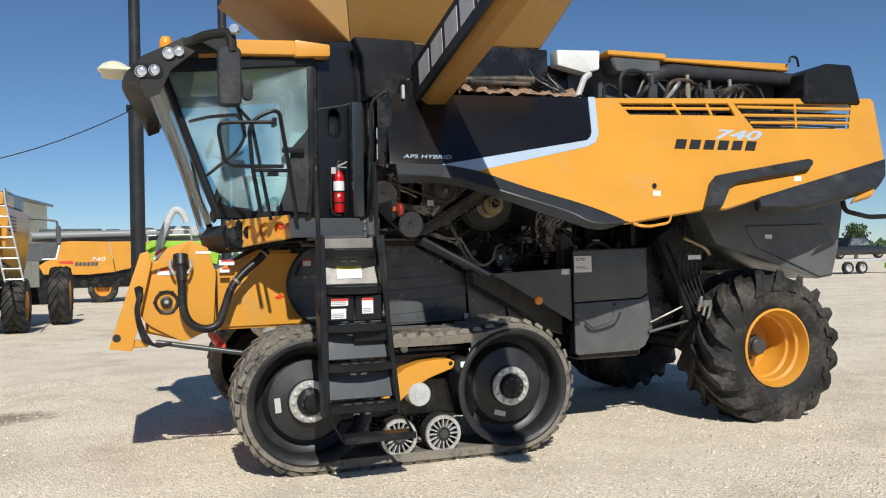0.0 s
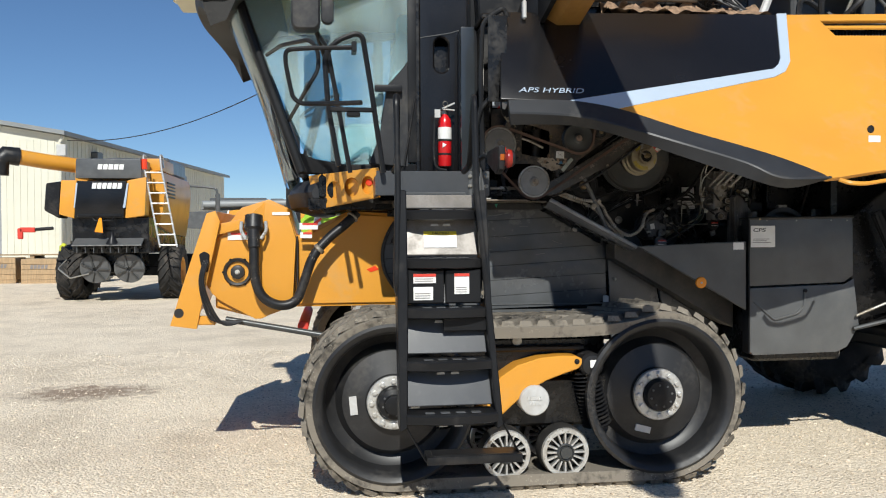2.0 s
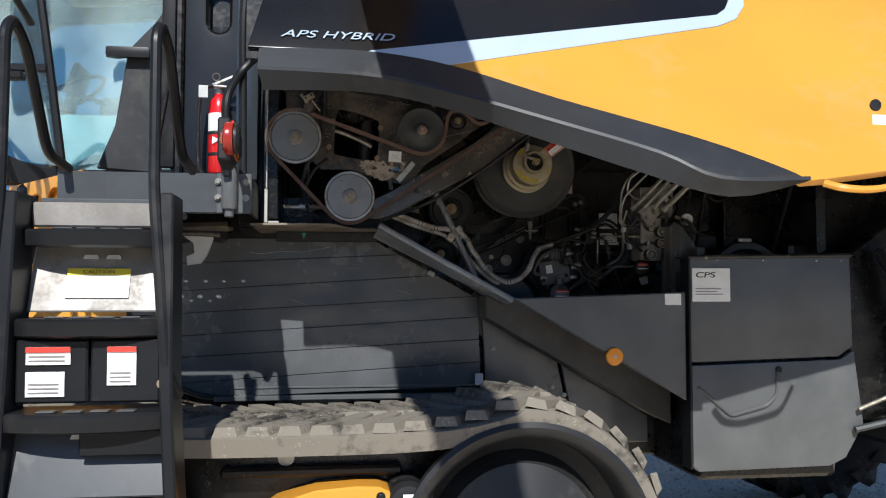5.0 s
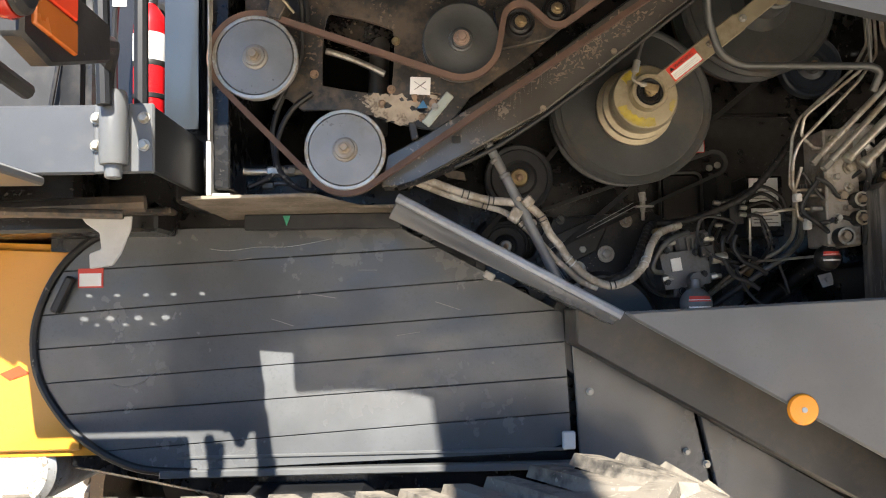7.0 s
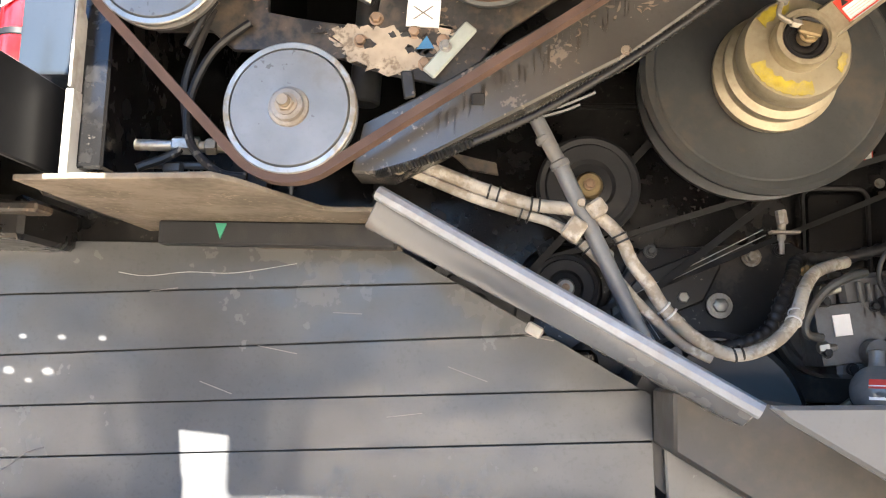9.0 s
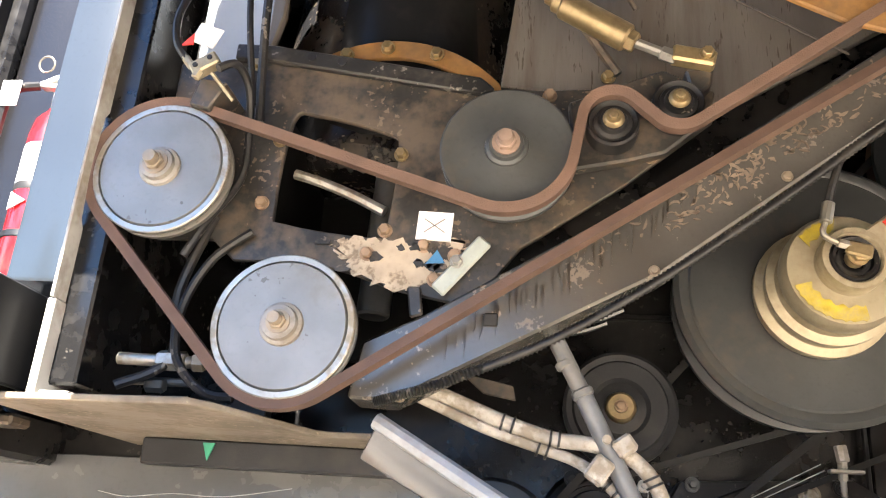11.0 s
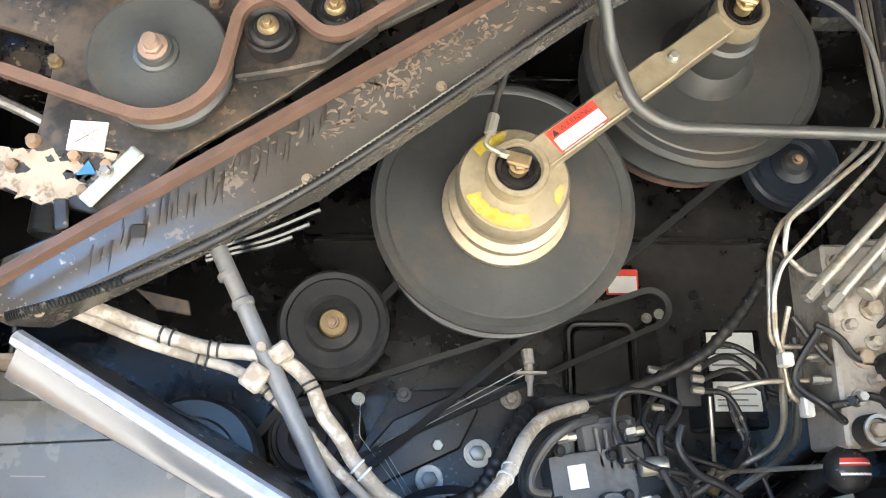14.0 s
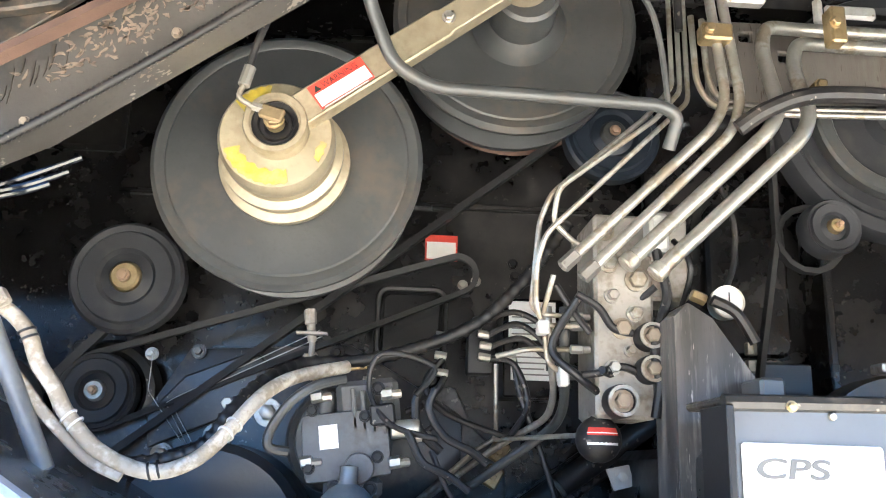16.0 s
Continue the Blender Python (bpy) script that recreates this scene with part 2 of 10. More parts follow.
v_cell, v_big, v_mid = v_noise("ShaderNodeTexVoronoi", 58), v_noise("ShaderNodeTexNoise", 0.35, 6), v_noise("ShaderNodeTexNoise", 7, 6)
v_ramp = vt.nodes.new("ShaderNodeValToRGB")
v_ramp.color_ramp.elements[0].color, v_ramp.color_ramp.elements[1].color = (0.47, 0.375, 0.265, 1), (0.89, 0.765, 0.59, 1)
v_ramp.color_ramp.elements[0].position, v_ramp.color_ramp.elements[1].position = 0.14, 0.66
v_sum = vt.nodes.new("ShaderNodeMath")
v_sum.operation = "MULTIPLY_ADD"
v_sum.inputs[1].default_value = 0.4
v_sep = vt.nodes.new("ShaderNodeSeparateColor")
vt.links.new(v_cell.outputs["Color"], v_sep.inputs[0])
v_mix2 = vt.nodes.new("ShaderNodeMath")
v_mix2.operation = "MULTIPLY_ADD"
v_mix2.inputs[1].default_value = 0.75
v_loose = v_noise("ShaderNodeTexNoise", 1.3, 5)
v_much = vt.nodes.new("ShaderNodeMapRange")
v_much.inputs[1].default_value, v_much.inputs[2].default_value, v_much.inputs[3].default_value, v_much.inputs[4].default_value = 0.38, 0.62, 0.25, 1.0
vt.links.new(v_loose.outputs[0], v_much.inputs[0])
vt.links.new(v_much.outputs[0], v_mix2.inputs[1])
vt.links.new(v_sep.outputs[0], v_mix2.inputs[0])
vt.links.new(v_mid.outputs[0], v_sum.inputs[0])
vt.links.new(v_sum.outputs[0], v_mix2.inputs[2])
vt.links.new(v_big.outputs[0], v_sum.inputs[2])
v_half = vt.nodes.new("ShaderNodeMath")
v_half.operation = "MULTIPLY"
v_half.inputs[1].default_value = 0.54
vt.links.new(v_mix2.outputs[0], v_half.inputs[0])
vt.links.new(v_half.outputs[0], v_ramp.inputs[0])
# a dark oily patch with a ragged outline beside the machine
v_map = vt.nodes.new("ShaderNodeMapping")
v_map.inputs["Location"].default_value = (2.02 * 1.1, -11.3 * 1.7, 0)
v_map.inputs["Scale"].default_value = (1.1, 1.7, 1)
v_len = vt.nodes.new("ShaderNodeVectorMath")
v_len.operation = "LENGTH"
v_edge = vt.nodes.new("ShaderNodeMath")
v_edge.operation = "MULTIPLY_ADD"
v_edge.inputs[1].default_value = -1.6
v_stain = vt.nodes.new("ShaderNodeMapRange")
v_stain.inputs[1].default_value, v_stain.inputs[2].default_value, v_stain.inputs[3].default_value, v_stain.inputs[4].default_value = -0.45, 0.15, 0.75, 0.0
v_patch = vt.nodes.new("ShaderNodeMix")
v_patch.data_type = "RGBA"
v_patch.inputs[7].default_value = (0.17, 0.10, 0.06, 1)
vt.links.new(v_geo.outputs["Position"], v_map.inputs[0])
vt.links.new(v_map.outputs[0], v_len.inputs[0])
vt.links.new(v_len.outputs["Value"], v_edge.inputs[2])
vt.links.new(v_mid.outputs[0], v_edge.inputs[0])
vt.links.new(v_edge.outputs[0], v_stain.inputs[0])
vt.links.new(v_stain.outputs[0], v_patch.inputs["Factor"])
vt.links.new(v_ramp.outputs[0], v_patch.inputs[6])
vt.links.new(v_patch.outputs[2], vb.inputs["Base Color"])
v_bump = vt.nodes.new("ShaderNodeBump")
v_bump.inputs["Strength"].default_value, v_bump.inputs["Distance"].default_value = 0.8, 0.014
vt.links.new(v_cell.outputs["Distance"], v_bump.inputs["Height"])
v_bump.invert = True
vt.links.new(v_bump.outputs[0], vb.inputs["Normal"])
stone_mat = mat("limestone_chips", (0.68, 0.58, 0.455), 0.9, vary=0.5, scale=45, bump=0.2)
cover_grey = mat("blue_grey_cover_paint", (0.102, 0.106, 0.110), 0.22, vary=0.25, scale=4, bump=0.03, dirt=(0.12, 0.115, 0.11), dirt_amount=0.18, dirt_scale=3, spec=0.65, wave=0.2)
# The pale base stands in for sky mirrored in the channel lip.
lip_sky_steel = mat("sky_paled_steel", (0.33, 0.35, 0.38), 0.38, metal=0.3, vary=0.25, scale=10, dirt=(0.2, 0.17, 0.14), dirt_amount=0.25, dirt_scale=8)
gear_grey = mat("satin_black_casting", (0.024, 0.024, 0.024), 0.3, vary=0.3, scale=7, bump=0.05, dirt=(0.07, 0.06, 0.05), dirt_amount=0.3, dirt_scale=9, specks=(0.18, 0.165, 0.145), speck_amount=0.05, edge_soft=0.5, spec=0.45)
gloss_drum = mat("gloss_black_drum", (0.012, 0.014, 0.018), 0.08, vary=0.2, scale=3, bump=0, coat=0.6)
# Black lifted towards blue-grey to stand in for sky glare on the upright.
upright_gloss = mat("gloss_black_sky_tinted", (0.028, 0.033, 0.038), 0.18, vary=0.2, scale=2, bump=0, spec=0.7, dirt=(0.12, 0.12, 0.12), dirt_amount=0.15)
block_steel = mat("stained_valve_steel", (0.2922, 0.2722, 0.2457), 0.5, metal=0.3, vary=0.3, scale=14, dirt=(0.1726, 0.1394, 0.1062), dirt_amount=0.35, dirt_scale=12, edge_soft=0.6)
bolt_tan = mat("dull_tan_bolt_steel", (0.3054, 0.2523, 0.1926), 0.5, metal=0.4, vary=0.3, scale=30)
sky_sheet = mat("pale_blue_grey_sheet", (0.36, 0.40, 0.45), 0.35, vary=0.12, scale=4, dirt=(0.40, 0.34, 0.27), dirt_amount=0.15, dirt_scale=3)
pump_grey = mat("grey_cast_pump_iron", (0.1129, 0.1162, 0.1195), 0.5, metal=0.2, vary=0.25, scale=18, dirt=(0.0797, 0.0664, 0.0531), dirt_amount=0.3, dirt_scale=11)
smoke_bowl = mat("smoky_grey_bowl", (0.144, 0.15, 0.153), 0.16, vary=0.25, scale=14, dirt=(0.204, 0.192, 0.174), dirt_amount=0.2, dirt_scale=12)
fairing_black = mat("scuffed_black_fairing_plastic", (0.030, 0.032, 0.036), 0.42, vary=0.25, scale=4, bump=0.05, grain=300, dirt=(0.075, 0.07, 0.062), dirt_amount=0.2, dirt_scale=3, spec=0.3)
brace_grey = mat("scuffed_grey_brace_paint", (0.13, 0.138, 0.147), 0.35, vary=0.3, scale=12, dirt=(0.2, 0.18, 0.15), dirt_amount=0.3, dirt_scale=10)
drum_black = mat("dark_blue_black_drum", (0.0275, 0.0319, 0.0374), 0.3, vary=0.2, scale=5, dirt=(0.055, 0.0495, 0.044), dirt_amount=0.2)
reflection_dark = mat("dark_reflection_backdrop", (0.035, 0.04, 0.038), 0.7, vary=0.2, scale=1, bump=0)
chip_tan = mat("bare_tan_primer", (0.22, 0.165, 0.12), 0.7, vary=0.6, scale=40, bump=0.05, dirt=(0.10, 0.085, 0.07), dirt_amount=0.35, dirt_scale=20)
step_black = mat("scuffed_step_paint", (0.060, 0.063, 0.068), 0.3, vary=0.15, scale=6, bump=0.02, dirt=(0.085, 0.083, 0.08), dirt_amount=0.12, dirt_scale=5)

# ---- building blocks ----


def part(name, bm, material, parent=None, label="", sharp=35):
    """One mesh object, from a bmesh in world metres, under a thing or a part."""
    me = bpy.data.meshes.new(name)
    bmesh.ops.recalc_face_normals(bm, faces=bm.faces[:])
    lim = math.cos(radians(sharp))
    for f in bm.faces:
        f.smooth = True
    for e in bm.edges:
        if len(e.link_faces) == 2:
            a, b = e.link_faces
            e.smooth = a.normal.dot(b.normal) > lim
    bm.to_mesh(me)
    bm.free()
    me.materials.append(material)
    ob = new(name, me)
    if parent:
        ob.parent = parent
        ob.matrix_parent_inverse = parent.matrix_world.inverted() if parent.type == "EMPTY" else Matrix()
    if label:
        tagged(ob, label)
    return ob


def thing(name, at, label, category, group=""):
    e = new(name)
    e.empty_display_size = 0.1
    e.location = at
    bpy.context.view_layer.update()
    return tagged(e, label, category, group)


def join(*bms):
    out = bms[0]
    for b in bms[1:]:
        me = bpy.data.meshes.new("t")
        b.to_mesh(me)
        out.from_mesh(me)
        bpy.data.meshes.remove(me)
        b.free()
    return out


def soften(bm, size, seg=1, angle=30):
    if size > 0:
        es = [e for e in bm.edges if len(e.link_faces) == 2 and e.calc_face_angle(0) > radians(angle)]
        bmesh.ops.bevel(bm, geom=es, offset=size, segments=seg, affect="EDGES", profile=0.7, clamp_overlap=True)
    return bm


def box(x0, x1, y0, y1, z0, z1, bevel=0.004, seg=1):
    bm = bmesh.new()
    bmesh.ops.create_cube(bm, size=1, matrix=Matrix.LocRotScale(((x0 + x1) / 2, (y0 + y1) / 2, (z0 + z1) / 2), None, (abs(x1 - x0), abs(y1 - y0), abs(z1 - z0))))
    return soften(bm, bevel, seg)


def slab(pts, y0, y1, bevel=0.004, seg=1, holes=()):
    """A sheet with an outline in x and z, from y0 to y1, with openings."""
    bm = bmesh.new()
    if holes:
        edges = []
        for loop in (pts, *holes):
            vs = [bm.verts.new((x, y0, z)) for x, z in loop]
            edges += [bm.edges.new((vs[i - 1], vs[i])) for i in range(len(vs))]
        bmesh.ops.triangle_fill(bm, edges=edges, use_beauty=True, use_dissolve=False)
    else:
        bm.faces.new([bm.verts.new((x, y0, z)) for x, z in pts])
    r = bmesh.ops.extrude_face_region(bm, geom=bm.faces[:])
    bmesh.ops.translate(bm, vec=(0, y1 - y0, 0), verts=[v for v in r["geom"] if isinstance(v, bmesh.types.BMVert)])
    bmesh.ops.recalc_face_normals(bm, faces=bm.faces[:])
    return soften(bm, bevel, seg, 40)


def moved(bm, m):
    bmesh.ops.transform(bm, matrix=m, verts=bm.verts[:])
    return bm


def arc(cx, cz, r, a0, a1, n=10):
    return [(cx + r * math.cos(radians(a0 + (a1 - a0) * i / n)), cz + r * math.sin(radians(a0 + (a1 - a0) * i / n))) for i in range(n + 1)]


def smooth_path(pts, n=6, closed=False):
    """A gliding line through the points."""
    p = [Vector(q) for q in pts]
    out = []
    k = len(p)
    for i in range(k if closed else k - 1):
        a, b, c, d = (p[(i - 1) % k], p[i], p[(i + 1) % k], p[(i + 2) % k]) if closed else (p[max(i - 1, 0)], p[i], p[i + 1], p[min(i + 2, k - 1)])
        for j in range(n):
            s = j / n
            out.append(0.5 * ((2 * b) + (c - a) * s + (2 * a - 5 * b + 4 * c - d) * s * s + (3 * b - a - 3 * c + d) * s ** 3))
    if not closed:
        out.append(p[-1])
    return out


def bend_path(pts, r, n=5):
    """Straight runs joined by round bends of radius about r."""
    p = [Vector(q) for q in pts]
    out = [p[0]]
    for a, b, c in zip(p, p[1:], p[2:]):
        d = min(r, (a - b).length * 0.48, (c - b).length * 0.48)
        s, e = b + (a - b).normalized() * d, b + (c - b).normalized() * d
        for i in range(n + 1):
            u = i / n
            out.append(s * (1 - u) ** 2 + b * 2 * u * (1 - u) + e * u * u)
    out.append(p[-1])
    return out


def sweep(path, r, seg=8, radii=None):
    bm = bmesh.new()
    rings, up = [], None
    for i, p in enumerate(path):
        d = (path[min(i + 1, len(path) - 1)] - path[max(i - 1, 0)]).normalized()
        if up is None:
            up = d.orthogonal().normalized()
        up = (up - d * up.dot(d)).normalized()
        side = d.cross(up)
        q = radii[i] if radii else r
        rings.append([bm.verts.new(p + (up * math.cos(a) + side * math.sin(a)) * q) for a in (2 * math.pi * k / seg for k in range(seg))])
    for a, b in zip(rings, rings[1:]):
        for k in range(seg):
            bm.faces.new((a[k - 1], a[k], b[k], b[k - 1]))
    bm.faces.new(rings[0])
    bm.faces.new(rings[-1][::-1])
    return bm


def tube(pts, r, bend=0.04, seg=8):
    return sweep(bend_path(pts, bend) if len(pts) > 2 else [Vector(p) for p in pts], r, seg)


def hose(pts, r, seg=8, n=6):
    return sweep(smooth_path(pts, n), r, seg)


def lathe(profile, c, axis=(0, 1, 0), seg=40):
    """A turned piece: (radius, distance along the axis from c) pairs."""
    bm = bmesh.new()
    ax = Vector(axis).normalized()
    q = Vector((0, 0, 1)).rotation_difference(ax)
    rings = []
    for r, h in profile:
        if r < 1e-5:
            rings.append([bm.verts.new(Vector(c) + ax * h)])
        else:
            rings.append([bm.verts.new(Vector(c) + q @ Vector((r * math.cos(2 * math.pi * k / seg), r * math.sin(2 * math.pi * k / seg), h))) for k in range(seg)])
    for a, b in zip(rings, rings[1:]):
        if len(a) == 1 and len(b) == 1:
            continue
        for k in range(seg):
            if len(a) == 1:
                bm.faces.new((a[0], b[k - 1], b[k]))
            elif len(b) == 1:
                bm.faces.new((a[k - 1], a[k], b[0]))
            else:
                bm.faces.new((a[k - 1], a[k], b[k], b[k - 1]))
    bmesh.ops.recalc_face_normals(bm, faces=bm.faces[:])
    return bm


def rod(a, b, r, seg=12):
    d = Vector(b) - Vector(a)
    L = d.length
    e = min(r * 0.15, L * 0.2)
    return lathe([(0, 0), (r - e, 0), (r, e), (r, L - e), (r - e, L), (0, L)], a, d, seg)


def hexbolt(c, r, h, axis=(0, -1, 0)):
    return join(lathe([(0, 0), (r * 1.35, 0), (r * 1.35, h * 0.25), (0, h * 0.25)], c, axis, 14),
                lathe([(0, h * 0.2), (r, h * 0.2), (r, h * 0.9), (r * 0.82, h), (0, h)], c, axis, 6))


def lettering(text, x, y, z, size, width=None, slant=0.0, depth=0.002, facing=(1, 0, 0), up=(0, 0, 1), weight=0.0):
    """Raised letters that read along `facing`, with their lower left corner at x, y, z."""
    cu = bpy.data.curves.new("t", "FONT")
    cu.body, cu.size, cu.extrude, cu.shear, cu.offset = text, size, depth, slant, weight
    ob = bpy.data.objects.new("t", cu)
    scene.collection.objects.link(ob)
    me = bpy.data.meshes.new_from_object(ob.evaluated_get(bpy.context.evaluated_depsgraph_get()))
    bm = bmesh.new()
    bm.from_mesh(me)
    bpy.data.objects.remove(ob)
    bpy.data.curves.remove(cu)
    bpy.data.meshes.remove(me)
    xs = [v.co.x for v in bm.verts]
    s = width / (max(xs) - min(xs)) if width else 1
    fx, fz = Vector(facing).normalized(), Vector(up).normalized()
    fn = fx.cross(fz)
    for v in bm.verts:
        v.co = Vector((x, y, z)) + fx * (v.co.x * s) + fz * v.co.y + fn * v.co.z
    return bm


def bars(x, y, z, w, h, n, depth=0.002, gap=0.25, slant=0.15):
    """A row of slanted plain bars, in place of a maker's mark."""
    out = None
    step = w / n
    for i in range(n):
        a = x + i * step
        b = a + step * (1 - gap)
        q = slab([(a, z), (b, z), (b + slant * h, z + h), (a + slant * h, z + h)], y - depth, y, 0)
        out = join(out, q) if out else q
    return out


def round_rect(x0, x1, z0, z1, r, n=5):
    return arc(x1 - r, z1 - r, r, 0, 90, n) + arc(x0 + r, z1 - r, r, 90, 180, n) + arc(x0 + r, z0 + r, r, 180, 270, n) + arc(x1 - r, z0 + r, r, 270, 360, n)


def drive_line(wheels, n=10):
    """The closed line of a belt round wheels (x, z, r, turn); turn 1 is anticlockwise as seen from outside."""
    touch = []
    for (x0, z0, r0, s0), (x1, z1, r1, s1) in zip(wheels, wheels[1:] + wheels[:1]):
        d = Vector((x1 - x0, z1 - z0))
        L, a = d.length, math.atan2(d.y, d.x)
        k = math.asin(max(-1, min(1, (s0 * r0 - s1 * r1) / L)))
        nrm = a + k
        # the outward normal for an anticlockwise wheel lies to the right of travel
        ux, uz = math.sin(nrm), -math.cos(nrm)
        touch.append(((x0 + s0 * r0 * ux, z0 + s0 * r0 * uz), (x1 + s1 * r1 * ux, z1 + s1 * r1 * uz)))
    pts = []
    for i, (x, z, r, s) in enumerate(wheels):
        (ax, az), (bx, bz) = touch[i - 1][1], touch[i][0]
        a0, a1 = math.atan2(az - z, ax - x), math.atan2(bz - z, bx - x)
        while s > 0 and a1 < a0:
            a1 += 2 * math.pi
        while s < 0 and a1 > a0:
            a1 -= 2 * math.pi
        pts += [(x + r * math.cos(a0 + (a1 - a0) * j / n), z + r * math.sin(a0 + (a1 - a0) * j / n)) for j in range(n + 1)]
    return pts


def belt(line, y0, y1, thick):
    """A closed band along the line, from y0 to y1, with a tapered V section."""
    bm = bmesh.new()
    k = len(line)
    rings = []
    for i, (x, z) in enumerate(line):
        a, b = Vector(line[i - 1]), Vector(line[(i + 1) % k])
        d = (b - a).normalized()
        nx, nz = d.y, -d.x
        t = thick / 2
        m = (y1 - y0) * 0.18
        rings.append([bm.verts.new(v) for v in ((x + nx * t, y0, z + nz * t), (x + nx * t, y1, z + nz * t), (x - nx * t, y1 - m, z - nz * t), (x - nx * t, y0 + m, z - nz * t))])
    for i in range(k):
        a, b = rings[i - 1], rings[i]
        for j in range(4):
            bm.faces.new((a[j - 1], a[j], b[j], b[j - 1]))
    return soften(bm, min(thick, y1 - y0) * 0.18, 2, 50)
# ---- ground ----


def rise(x, y):
    """The yard: level, a little proud under the machine, with shallow ruts and swells."""
    s = max(0.0, min(1.0, (10.2 - y) / 2.4))
    return 0.07 * s * s * (3 - 2 * s) + 0.012 * noise.noise((x * 0.5, y * 0.5, 0)) + 0.008 * noise.noise((x * 2.1, y * 2.1, 3))


def build_ground():
    lines_x = [-2500, -600, -150, -60, -30, -18, -12, -9] + [-7 + 0.14 * i for i in range(140)] + [13, 15, 19, 26, 40, 70, 150, 600, 2500]
    lines_y = [-2500, -300, -60, -20, -8, -2, 2] + [4 + 0.14 * i for i in range(90)] + [17, 18.5, 20.5, 23, 26, 30, 36, 45, 60, 90, 160, 400, 1000, 2500]
    vs = [(x, y, rise(x, y)) for y in lines_y for x in lines_x]
    n = len(lines_x)
    fs = [(j * n + i, j * n + i + 1, (j + 1) * n + i + 1, (j + 1) * n + i) for j in range(len(lines_y) - 1) for i in range(n - 1)]
    me = bpy.data.meshes.new("ground")
    me.from_pydata(vs, [], fs)
    me.polygons.foreach_set("use_smooth", [True] * len(fs))
    me.materials.append(gravel)
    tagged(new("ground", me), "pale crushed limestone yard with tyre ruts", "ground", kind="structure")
    # loose chips
    rng = np.random.default_rng(3)
    shapes = []
    for k in range(6):
        bm = bmesh.new()
        bmesh.ops.create_icosphere(bm, subdivisions=1, radius=1)
        for v in bm.verts:
            v.co *= rng.uniform(0.6, 1.2)
        bm.verts.ensure_lookup_table()
        shapes.append((np.array([v.co[:] for v in bm.verts]), np.array([[v.index for v in f.verts] for f in bm.faces])))
        bm.free()
    V, F, base = [], [], 0
    count = 36000
    xs, ys = rng.uniform(-4, 9, count), 4.8 + 9.5 * rng.random(count) ** 1.5
    for i in range(count):
        sv, sf = shapes[i % 6]
        r = 0.005 + 0.013 * rng.random() ** 2.5
        a = rng.uniform(0, 6.28)
        c, s = math.cos(a), math.sin(a)
        q = sv * (r, r * rng.uniform(0.6, 1.0), r * rng.uniform(0.4, 0.8))
        q = q @ np.array([[c, s, 0], [-s, c, 0], [0, 0, 1]])
        V.append(q + (xs[i], ys[i], rise(xs[i], ys[i]) + r * 0.15))
        F.append(sf + base)
        base += len(sv)
    me = bpy.data.meshes.new("gravel_chips")
    me.from_pydata(np.concatenate(V).tolist(), [], np.concatenate(F).tolist())
    me.materials.append(stone_mat)
    tagged(new("gravel_chips", me), "loose pale limestone chips lying on the yard", "gravel", kind="stuff")


build_ground()

# ---- the combine harvester: running gear ----
combine = thing("combine_harvester", (3.0, 8.9, 0), "yellow and black combine harvester on rubber tracks with its side open", "combine harvester")
P = combine
WF, WR, WZ, RC = (0.86, 0.615), (2.49, 0.615), 0.615, 0.475


wheel_black = mat("wheel_black_paint", (0.020, 0.020, 0.021), 0.45, vary=0.3, scale=6, bump=0.05, dirt=(0.085, 0.078, 0.07), dirt_amount=0.22, dirt_scale=4)


